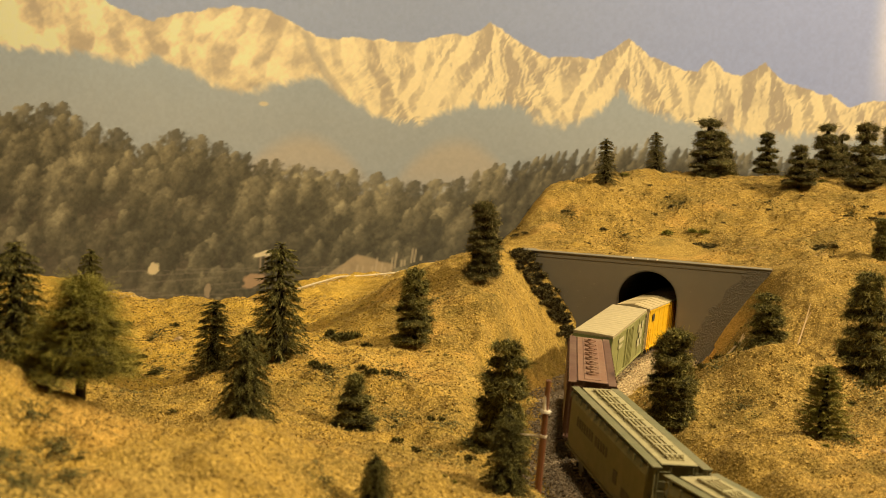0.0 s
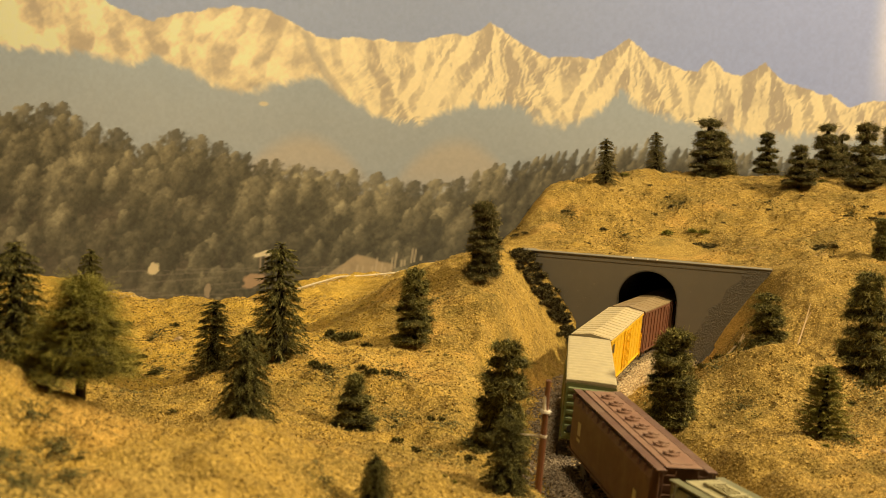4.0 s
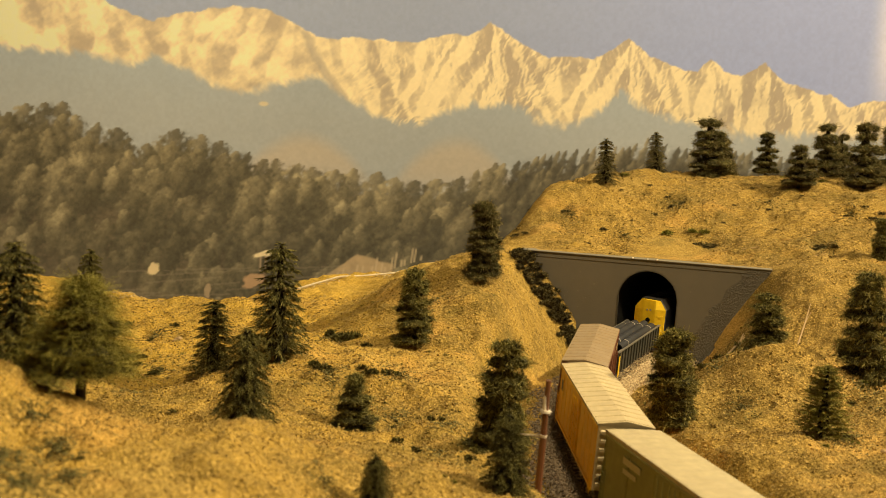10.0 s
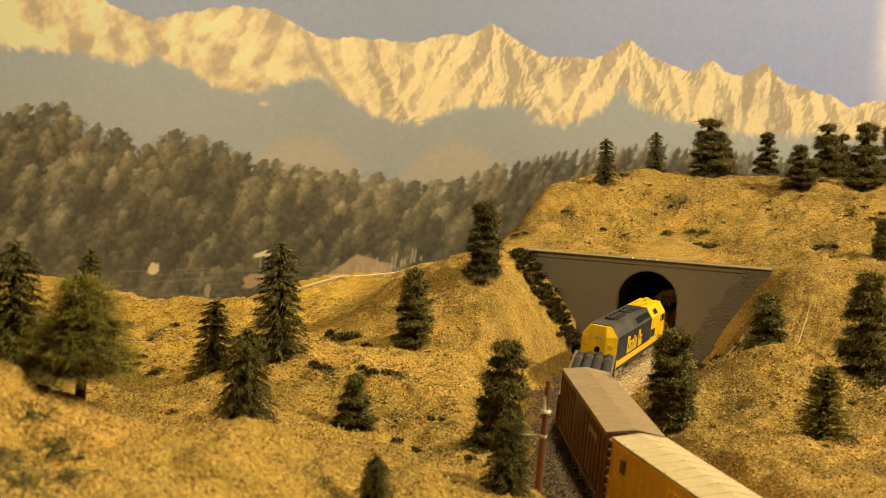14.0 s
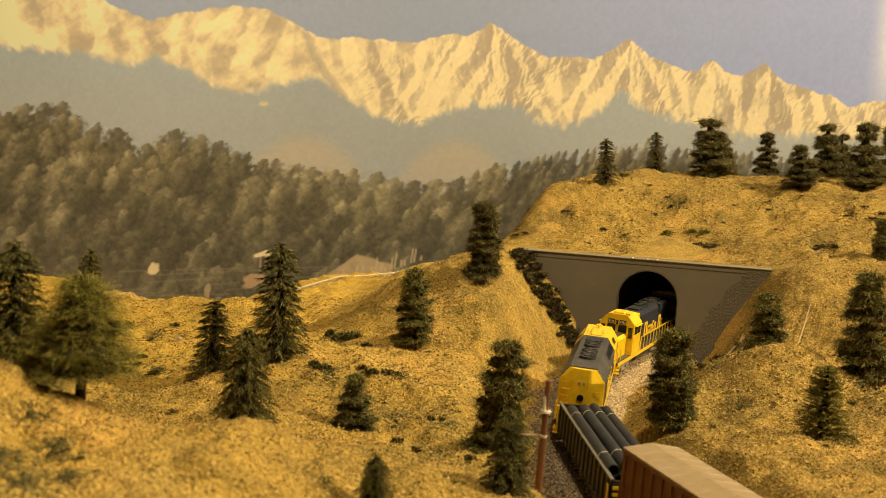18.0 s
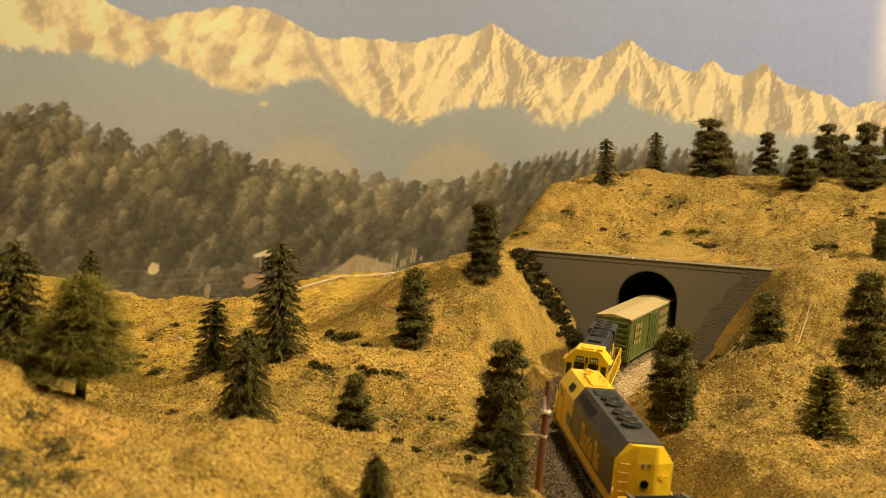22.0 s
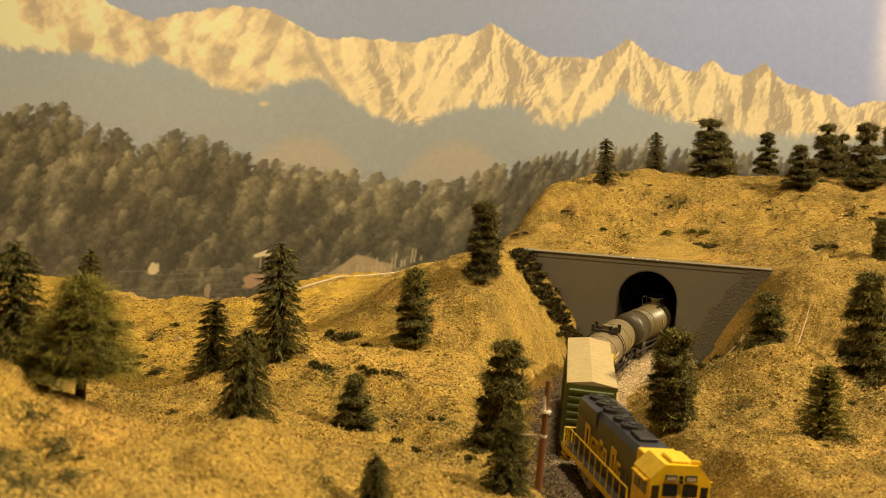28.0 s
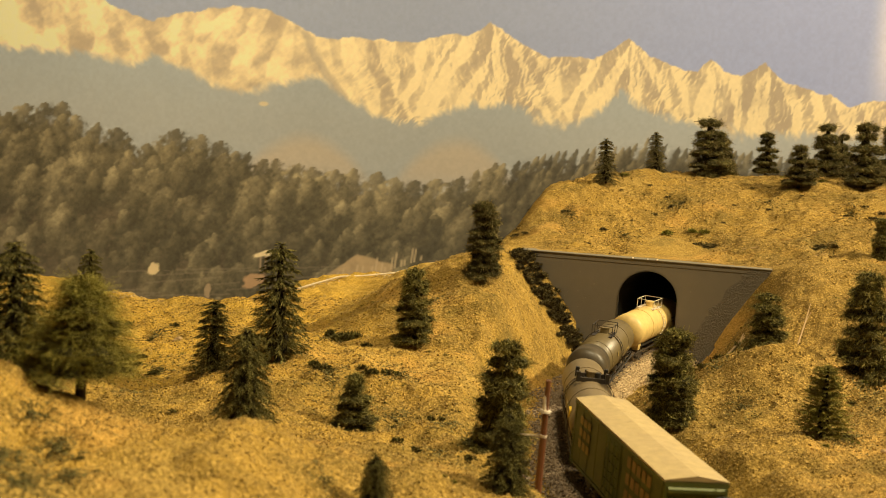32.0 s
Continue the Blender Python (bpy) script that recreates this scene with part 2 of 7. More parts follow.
def smooth(a, b, v):
    t = np.clip((v - a) / (b - a), 0, 1)
    return t * t * (3 - 2 * t)


def valley(x, y):
    near_hills = [
        (-0.24, 0.36, 0.26, 0.070), (-0.30, 0.54, 0.06, 0.068), (-0.06, 0.54, 0.06, 0.021), (-0.60, 0.60, 0.10, 0.033),
        (0.12, 0.42, 0.06, -0.029), (0.06, 0.60, 0.06, -0.014), (-0.24, 0.72, 0.06, -0.031), (-0.18, 0.66, 0.06, -0.016),
        (-0.13, 0.605, 0.035, -0.014), (-0.04, 0.585, 0.03, -0.014), (-0.02, 0.715, 0.03, -0.010), (-0.012, 0.485, 0.035, -0.034), (-0.225, 0.50, 0.028, 0.018), (-0.195, 0.505, 0.016, 0.003)]
    middle = [
        (-0.12, 0.90, 0.06, 0.018), (-0.24, 0.90, 0.06, -0.022), (-0.06, 0.78, 0.06, -0.010), (0.00, 0.72, 0.06, -0.006),
        (0.06, 1.02, 0.06, 0.013), (-0.06, 1.02, 0.06, -0.010), (0.00, 1.14, 0.10, 0.054), (-0.12, 1.14, 0.06, -0.024)]
    far_side = [
        (-0.42, 1.14, 0.26, -0.014), (-0.30, 1.14, 0.06, -0.012), (0.06, 1.38, 0.10, 0.040), (-0.06, 1.32, 0.06, -0.016),
        (-0.30, 1.44, 0.06, -0.035), (-0.42, 1.44, 0.06, -0.014), (-0.54, 1.32, 0.06, 0.007), (-0.48, 1.40, 0.12, -0.010), (0.12, 1.26, 0.06, 0.036), (0.128, 1.215, 0.03, -0.026)]
    right_side = [
        (0.48, 1.20, 0.26, 0.077), (0.24, 1.20, 0.06, -0.135), (0.18, 1.14, 0.06, -0.079), (0.24, 1.08, 0.06, -0.020),
        (0.36, 1.20, 0.06, 0.035), (0.60, 1.08, 0.06, 0.025), (0.36, 1.02, 0.06, -0.016), (0.24, 0.96, 0.10, -0.020),
        (0.18, 0.78, 0.06, -0.010), (0.72, 0.90, 0.06, -0.012), (0.90, 0.60, 0.26, 0.037), (0.30, 0.54, 0.10, 0.014),
        (0.255, 0.905, 0.035, 0.012), (0.262, 0.975, 0.03, -0.016), (0.215, 0.70, 0.03, 0.007), (0.30, 0.80, 0.03, -0.006), (0.278, 0.880, 0.022, 0.014), (0.233, 0.940, 0.024, -0.013),
        (0.310, 0.895, 0.026, 0.010), (0.268, 0.975, 0.026, -0.018), (0.256, 0.916, 0.014, 0.012), (0.284, 0.906, 0.014, 0.012), (0.310, 0.900, 0.016, 0.008), (0.272, 0.958, 0.018, -0.016), (0.322, 1.165, 0.024, -0.020), (0.29, 1.10, 0.022, -0.008), (0.315, 0.775, 0.026, 0.010), (0.325, 0.835, 0.018, -0.010), (0.222, 0.845, 0.016, -0.007)]
    return mound_field(x, y, 0.02, near_hills + middle + far_side + right_side)


def tunnel_hill(x, y):
    return mound_field(x, y, 0.12, [
        (0.54, 1.62, 0.20, 0.058), (1.02, 1.38, 0.20, 0.051), (0.18, 1.14, 0.12, -0.022), (0.24, 1.50, 0.12, 0.064),
        (0.06, 1.74, 0.12, -0.016), (1.50, 1.08, 0.12, -0.021), (0.96, 1.08, 0.12, -0.021), (0.30, 1.38, 0.12, -0.034),
        (0.00, 1.38, 0.12, -0.008), (0.00, 1.62, 0.12, -0.035), (0.54, 1.38, 0.12, 0.020), (0.48, 1.08, 0.12, -0.017),
        (0.00, 1.20, 0.12, -0.018), (0.72, 1.20, 0.12, -0.003), (0.115, 1.45, 0.045, 0.016)])


def lie(x, y):
    """Height of the scenery, before its roughness, for arrays of points."""
    dx, dy = x - WALL_AT[0], y - WALL_AT[1]
    along, behind = dx * WALL_DIR[0] + dy * WALL_DIR[1], dx * WALL_OUT[0] + dy * WALL_OUT[1]
    d = off_line(x, y)
    v = valley(x, y)
    # a wider flat shoulder on the outer side of the curve
    k = y - 0.85
    outer = (x < sum(c * k ** n for n, c in enumerate(LINE)) - 0.0045) * smooth(0.62, 0.80, y) * smooth(1.19, 1.09, y)
    v = -0.0075 + (v + 0.0075) * smooth(0.026 + 0.027 * outer, 0.085 + 0.020 * outer, d)
    beyond = np.maximum(np.maximum(-0.135 - along, along - 0.125), 0)
    w = smooth(0.002, 0.0085, behind) * (beyond <= 0) + smooth(-0.03 - beyond * 0.6, 0.03 + beyond * 0.6, behind) * (beyond > 0)
    w *= smooth(-0.240, -0.150, along + 0.25 * np.minimum(behind - 0.1, 0))
    hill = tunnel_hill(x, y)
    by_wall = smooth(0.010, 0.055, behind + 0.8 * beyond)
    hill = 0.0992 * (1 - by_wall) + np.maximum(hill, 0.1) * by_wall
    return v * (1 - w) + hill * w, d, behind, along


def rough(x, y, d, amount=1.0):
    be = (x - WALL_AT[0]) * WALL_OUT[0] + (y - WALL_AT[1]) * WALL_OUT[1]
    al = (x - WALL_AT[0]) * WALL_DIR[0] + (y - WALL_AT[1]) * WALL_DIR[1]
    amount = amount * np.maximum(smooth(0.012, 0.05, be), np.maximum(smooth(0.0, -0.02, be), smooth(0.13, 0.17, np.abs(al))))
    out = np.empty(len(x))
    for k in range(len(x)):
        p = Vector((x[k], y[k], 0.3))
        out[k] = 0.0085 * noise.noise(p * 15) + 0.0060 * noise.noise(p * 38) + 0.0032 * noise.noise(p * 90) + 0.0018 * noise.noise(p * 210)
    return out * amount * smooth(0.02, 0.06, d)


def height(x, y):
    """Height of the finished ground at one point."""
    ax, ay = np.array([x]), np.array([y])
    z, d, _, _ = lie(ax, ay)
    return float(z[0] + rough(ax, ay, d)[0])


def build_ground():
    xs = np.concatenate([np.arange(-1.0, -0.56, 0.012), np.arange(-0.56, 0.66, 0.0033), np.arange(0.66, 1.7501, 0.012)])
    ys = np.concatenate([np.arange(-0.02, 0.40, 0.012), np.arange(0.40, 1.66, 0.0033), np.arange(1.66, 1.7201, 0.008)])
    gx, gy = np.meshgrid(xs, ys)
    fx, fy = gx.ravel(), gy.ravel()
    z, d = lie(fx, fy)[:2]
    z = z + rough(fx, fy, d)
    z = z.reshape(gx.shape)
    cx, cy = gx[:-1, :-1] + 0.003, gy[:-1, :-1] + 0.003
    ox, oy = cx - WALL_AT[0], cy - WALL_AT[1]
    al, be = ox * WALL_DIR[0] + oy * WALL_DIR[1], ox * WALL_OUT[0] + oy * WALL_OUT[1]
    keep = ~((cx < 0.2) & (cy < 0.3)) & ~((np.abs(al) < 0.075) & (be > -0.0035) & (be < 0.0095))
    keep &= ~((cx < 0.03) & (cy > 1.505 + 0.0 * cx)) & ~((cx < -0.2) & (cy > 1.46))
    # the sheet stops short of the portal's opening
    q = np.stack([z[:-1, :-1], z[:-1, 1:], z[1:, 1:], z[1:, :-1]])
    keep &= ~((np.abs(al) < 0.078) & (np.abs(be) < 0.03) & (q.max(0) - q.min(0) > 0.008))
    keep &= ~((np.abs(al) < 0.045) & (be > -0.004) & (be < 0.014))
    me = grid_mesh("ground", xs, ys, z, keep)
    ob = part_mesh("ground", me, GROUND, None, smooth=True)
    tagged(ob, "golden brown scenic ground of hills with coarse turf", "ground", kind="structure")
    return ob


build_ground()


def build_room():
    def slab(name, label, cat, m, *b):
        tagged(part(name, box(bmesh.new(), *b), m), label, cat, kind="structure")

    # unseen room shell, added to close the place; kept dark to limit bounce
    slab("floor", "unseen floor under the model railway, dark to cut bounce", "floor", CARPET, -2.3, 2.6, -1.7, 1.95, -1.0, -0.95)
    slab("ceiling", "unseen grey ceiling of the layout room, dark to cut bounce", "ceiling", CEIL, -2.3, 2.6, -1.7, 1.95, 2.2, 2.25)
    slab("wall_west", "plain painted side wall of the room", "wall", ROOM, -2.35, -2.3, -1.7, 1.95, -1.0, 2.25)
    slab("wall_east", "plain painted side wall of the room", "wall", ROOM, 2.6, 2.65, -1.7, 1.95, -1.0, 2.25)
    slab("wall_south", "plain painted wall behind the aisle", "wall", ROOM, -2.35, 2.65, -1.75, -1.7, -1.0, 2.25)
    slab("wall_north", "plain painted wall behind the mural", "wall", ROOM, -2.35, 2.65, 1.80, 1.85, -1.0, 2.25)
    table = empty("layout_table", "wooden benchwork table that carries the model landscape", "table")
    part("tabletop", box(bmesh.new(), -1.0, 1.75, 0.3, 1.72, -0.21, -0.17), WOOD, table)
    part("tabletop_extension", box(bmesh.new(), 0.2, 1.75, -0.02, 0.296, -0.21, -0.17), WOOD, table)
    for x, y in ((-0.95, 0.35), (-0.95, 1.66), (1.7, 0.03), (1.7, 1.66), (0.25, 0.03), (0.3, 1.66)):
        part("leg", box(bmesh.new(), x - 0.03, x + 0.03, y - 0.03, y + 0.03, -0.95, -0.21), WOOD, table)
    part("fascia", box(bmesh.new(), -1.0, 0.2, 0.288, 0.3, -0.22, 0.05), WOOD, table)
    part("fascia", box(bmesh.new(), 0.2, 1.75, -0.034, -0.022, -0.22, 0.03), WOOD, table)
    part("fascia", box(bmesh.new(), -1.013, -1.001, 0.288, 1.72, -0.22, 0.02), WOOD, table)
    part("fascia", box(bmesh.new(), 1.751, 1.763, -0.034, 1.72, -0.22, 0.06), WOOD, table)


build_room()


# ---- tunnel portal ----
def build_portal():
    place = Matrix.Translation((*WALL_AT, 0)) @ Matrix.Rotation(-WALL_TURN, 4, "Z")
    top, c, r, spring = 0.0975, -0.003, 0.0325, 0.0525

    def arch(n=20, grow=0.0):
        pts = [(c - r - grow, -0.012)]
        pts += [(c - (r + grow) * math.cos(math.pi * i / n), spring + (r + grow) * math.sin(math.pi * i / n) * 1.02) for i in range(n + 1)]
        return pts + [(c + r + grow, -0.012)]

    portal = empty("tunnel_portal", "grey painted tunnel portal wall with a round arch", "tunnel portal")
    portal.matrix_basis = place
    bm = bmesh.new()
    a = arch()
    outer = [(-0.150, -0.012), (-0.150, top)] + [(c - r + 2 * r * i / 18, top) for i in range(19)] + [(0.135, top), (0.135, -0.012)]
    inner = [a[0], a[1]] + a[2:-2] + [a[-2], a[-1]]
    front, back = [], []
    for y, store in ((0.0, front), (0.009, back)):
        store.append([bm.verts.new((x, y, z)) for x, z in outer])
        store.append([bm.verts.new((x, y, z)) for x, z in inner])
    n = len(inner)
    for store, flip in ((front, False), (back, True)):
        o, i = store
        for k in range(n - 1):
            q = [i[k], o[k], o[k + 1], i[k + 1]]
            bm.faces.new(q[::-1] if flip else q)
    for k in range(n - 1):
        bm.faces.new((front[1][k], front[1][k + 1], back[1][k + 1], back[1][k]))
        bm.faces.new((front[0][k], back[0][k], back[0][k + 1], front[0][k + 1]))
    bmesh.ops.recalc_face_normals(bm, faces=bm.faces)
    part("wall", bm, CONCRETE, portal)
    bm = box(bmesh.new(), -0.151, 0.128, -0.0012, 0.0180, 0.0975, 0.0990, 0.0004)
    box(bm, -0.151, 0.128, -0.0006, 0.0, 0.0925, 0.0932)
    part("coping", bm, CONCRETE, portal, "thin grey coping strip along the top")
    bm = bmesh.new()
    e0, e1 = arch(24, 0.0), arch(24, 0.0012)
    for k in range(len(e0) - 1):
        q = []
        for (x, z) in (e0[k], e0[k + 1], e1[k + 1], e1[k]):
            q.append(bm.verts.new((x, -0.0008, z)))
        bm.faces.new(q)
    bmesh.ops.solidify(bm, geom=bm.faces[:], thickness=0.0008)
    part("arch_ring", bm, CONCRETE, portal)
    # rough plaster that runs down beside the right-hand bank
    bm = bmesh.new()
    rows, cols = 72, 40
    grid = []
    for j in range(rows + 1):
        v = j / rows
        z = -0.012 + v * 0.1085
        ragged = 0.006 * noise.noise(Vector((0, z * 90, 5))) + 0.003 * noise.noise(Vector((0, z * 260, 2)))
        x0, x1 = 0.040 + 0.062 * v ** 1.4 + ragged, 0.090 + 0.042 * v
        row = []
        for i in range(cols + 1):
            x = x0 + (x1 - x0) * i / cols
            lump = max(0, noise.noise(Vector((x * 480, z * 480, 3)))) + 0.6 * max(0, noise.noise(Vector((x * 900, z * 900, 9))))
            row.append(bm.verts.new((x, -0.0002 - 0.0009 * lump * min(1, i / 6), z)))
        grid.append(row)
    for j in range(rows):
        for i in range(cols):
            bm.faces.new((grid[j][i], grid[j][i + 1], grid[j + 1][i + 1], grid[j + 1][i]))
    bmesh.ops.recalc_face_normals(bm, faces=bm.faces)
    part("plaster_patch", bm, PLASTER, portal, "rough dark grey plaster beside the bank")
    # specks of spilled plaster on the paint
    rng = random.Random(5)
    for _ in range(26):
        x, z = rng.choice((rng.uniform(-0.10, -0.075), rng.uniform(-0.1, 0.09), rng.uniform(-0.1, 0.09))), rng.uniform(0.03, 0.092)
        if abs(x - c) > 0.037 or z > 0.09:
            s = rng.uniform(0.0003, 0.0006)
            part("paint_lump", box(bmesh.new(), x - s, x + s, -0.0004, 0.0004, z - s, z + s * 1.3, s * 0.3), CONCRETE, portal)
    rng = random.Random(6)
    for _ in range(3):
        x = rng.uniform(-0.022, 0.012)
        s = rng.uniform(0.0005, 0.0011)
        part("plaster_crumb", box(bmesh.new(), x - s, x + s, -0.0025, 0.001, 0.0985, 0.0992 + s, 0.0003), WHITE, portal, "white crumb of plaster")
    # lining that follows the line into the hill, black to deepen the tunnel's shade
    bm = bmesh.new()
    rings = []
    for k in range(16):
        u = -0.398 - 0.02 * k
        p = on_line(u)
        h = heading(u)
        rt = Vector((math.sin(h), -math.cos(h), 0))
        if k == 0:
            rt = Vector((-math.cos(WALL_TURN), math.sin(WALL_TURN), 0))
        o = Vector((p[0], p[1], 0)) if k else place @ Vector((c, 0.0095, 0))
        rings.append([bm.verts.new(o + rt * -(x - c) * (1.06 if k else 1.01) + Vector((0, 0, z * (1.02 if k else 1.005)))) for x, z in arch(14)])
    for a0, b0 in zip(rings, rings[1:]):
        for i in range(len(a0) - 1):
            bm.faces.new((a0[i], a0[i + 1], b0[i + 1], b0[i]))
    ob = part("tunnel_lining", bm, TUNNEL_DARK)
    tagged(ob, "inner lining of the railway tunnel, blackened to stand in for shade", "tunnel", kind="structure")


build_portal()


# ---- track ----
def build_track():
    us = np.arange(RUN[0] + 0.01, RUN[-1] - 0.01, 0.008)
    track = empty("railway_track", "model railway track with dark wooden ties on pale ballast", "railway track")

    def sweep(bm, prof, us):
        rings = []
        for u in us:
            m = line_pose(u)
            rings.append([bm.verts.new(m @ Vector((0, y, z))) for y, z in prof])
        n = len(prof)
        for a, b in zip(rings, rings[1:]):
            for i in range(n):
                bm.faces.new((a[i], b[i], b[(i + 1) % n], a[(i + 1) % n]))
        bmesh.ops.recalc_face_normals(bm, faces=bm.faces)
        return bm

    for side in (-1, 1):
        y = side * 0.00825
        prof = [(y - 0.0004, 0), (y + 0.0004, 0), (y + 0.0004, -0.0006), (y + 0.00015, -0.0008), (y + 0.00015, -0.0018), (y + 0.0009, -0.0022),
                (y - 0.0009, -0.0022), (y - 0.00015, -0.0018), (y - 0.00015, -0.0008), (y - 0.0004, -0.0006)]
        part("rail", sweep(bmesh.new(), prof, us), STEEL, track)
    part("ballast_shoulder", sweep(bmesh.new(), [(-0.024, -0.0032), (0.024, -0.0032), (0.040, -0.010), (-0.034, -0.010)], us), BED, track, "crushed stone bed")
    me = bpy.data.meshes.new("tie")
    bm = box(bmesh.new(), -0.0014, 0.0014, -0.0155, 0.0155, -0.0042, -0.0021, 0.0003)
    bm.to_mesh(me)
    bm.free()
    for k in range(118):
        ob = part_mesh("tie", me, TIE, track)
        ob.matrix_basis = line_pose(-0.46 + 0.0071 * k) @ Matrix.Rotation(0.05 * math.sin(k * 7.3), 4, "Z")
    bm = bmesh.new()
    for u in list(np.arange(RUN[0] + 0.02, -0.465, 0.0071)) + list(np.arange(0.382, RUN[-1] - 0.02, 0.0071)):
        m = line_pose(u)
        vs = [bm.verts.new(m @ Vector(p)) for p in ((-0.0014, -0.0155, -0.0021), (0.0014, -0.0155, -0.0021), (0.0014, 0.0155, -0.0021), (-0.0014, 0.0155, -0.0021))]
        bm.faces.new(vs)
    tagged(part("far_ties", bm, TIE, track), kind="stuff")


build_track()


def pebbles(name, spots, material, label, category, seed):
    """Angular grains scattered over the ground: ONE object of countless grains. spots: x, y, z, size."""
    rng = random.Random(seed)
    verts, faces = [], []
    for x, y, z, s in spots:
        k = len(verts)
        for a in range(3):
            t = 2.1 * a + rng.uniform(-0.5, 0.5)
            verts.append((x + s * math.cos(t) * rng.uniform(0.6, 1.1), y + s * math.sin(t) * rng.uniform(0.6, 1.1), z - 0.3 * s))
        if s < 0.0010:
            verts.append((x + rng.uniform(-0.4, 0.4) * s, y + rng.uniform(-0.4, 0.4) * s, z + s * rng.uniform(0.6, 1.2)))
            faces += [(k, k + 1, k + 3), (k + 1, k + 2, k + 3), (k + 2, k, k + 3)]
            continue
        for a in range(3):
            t = 2.1 * a + 1.0 + rng.uniform(-0.5, 0.5)
            verts.append((x + 0.7 * s * math.cos(t), y + 0.7 * s * math.sin(t), z + s * rng.uniform(0.3, 0.9)))
        faces += [(k + 3, k + 4, k + 5), (k, k + 3, k + 5), (k, k + 1, k + 3), (k + 1, k + 4, k + 3), (k + 1, k + 2, k + 4), (k + 2, k + 5, k + 4), (k + 2, k, k + 5)]
    me = bpy.data.meshes.new(name)
    me.from_pydata(verts, [], faces)
    return tagged(part_mesh(name, me, material), label, category, kind="stuff")


def flakes(name, spots, material, label, category, seed):
    """Thin shreds of scenic turf that lie on the ground at all angles: ONE object. spots: x, y, z, length."""
    n = len(spots)
    rng = np.random.RandomState(seed)
    p = np.array(spots)
    turn, tip, roll = rng.rand(n) * 2 * np.pi, rng.normal(0, 0.45, n), rng.normal(0, 0.6, n)
    half, wide = p[:, 3] * 0.5, p[:, 3] * rng.uniform(0.16, 0.34, n)
    along = np.stack([np.cos(turn) * np.cos(tip), np.sin(turn) * np.cos(tip), np.sin(tip)], 1)
    level = np.stack([-np.sin(turn), np.cos(turn), np.zeros(n)], 1)
    side = level * np.cos(roll)[:, None] + np.cross(along, level) * np.sin(roll)[:, None]
    c = p[:, :3] + np.array((0, 0, 1.0)) * (0.34 * p[:, 3] * rng.rand(n))[:, None]
    a, b = along * half[:, None], side * wide[:, None]
    co = np.stack([c - a - b * 0.6, c - a * 0.2 + b, c + a + b * 0.3, c + a * 0.3 - b], 1).reshape(-1, 3)
    me = bpy.data.meshes.new(name)
    me.from_pydata(co.tolist(), [], np.arange(4 * n).reshape(n, 4).tolist())
    return tagged(part_mesh(name, me, material), label, category, kind="stuff")


def scatter_ballast():
    rng = random.Random(11)
    spots, left = [], []
    for _ in range(32000):
        u = rng.uniform(-0.42, 0.33)
        lat = rng.triangular(-0.064, 0.070, 0.004)
        if abs(lat) < 0.0095 and rng.random() < 0.5:
            continue
        m = line_pose(u)
        p = m @ Vector((0, lat, 0))
        edge = max(0, abs(lat) - 0.022)
        # outer stones take the darker copy, dirt plus the train's painted shade
        (left if lat < rng.uniform(-0.016, -0.006) else spots).append((p.x, p.y, lat * -0.043 - 0.0028 - edge * (0.30 if lat < 0 else 0.12), rng.uniform(0.0007, 0.0017)))
    pebbles("ballast_stones", spots, BALLAST, "loose pale crushed stone ballast beside the track", "ballast", 12)
    pebbles("ballast_stones", left, DIRTY_SHADED_BALLAST, "dirty brown-grey stone ballast on the outer side of the track, darkened for the train's shade", "ballast", 13)


scatter_ballast()


def scatter_grit():
    rng = random.Random(21)
    xs, ys = [], []
    for _ in range(280000):
        y = 0.42 + 1.2 * rng.random()
        x = rng.uniform(-0.44 * y, 0.46 * y)
        xs.append(x)
        ys.append(y)
    ax, ay = np.array(xs), np.array(ys)
    z, d, be, al = lie(ax, ay)
    z = z + rough(ax, ay, d)
    ok = (d > 0.04) & ~((np.abs(be) < 0.014) & (np.abs(al) < 0.15)) & ~((be > 0.0) & (al < -0.13)) & ~((ax < 0.03) & (ay > 1.48))
    spots = [(ax[k], ay[k], z[k], (0.0011 + 0.0020 * rng.random() ** 2) * (min(1, 0.25 + 0.75 * ay[k] / 0.85) + 0.5 * max(0, ay[k] - 1.1))) for k in range(len(ax)) if ok[k]]
    flakes("ground_grit", spots, GRIT, "coarse golden shreds and soil crumbs on the hills", "grit", 22)


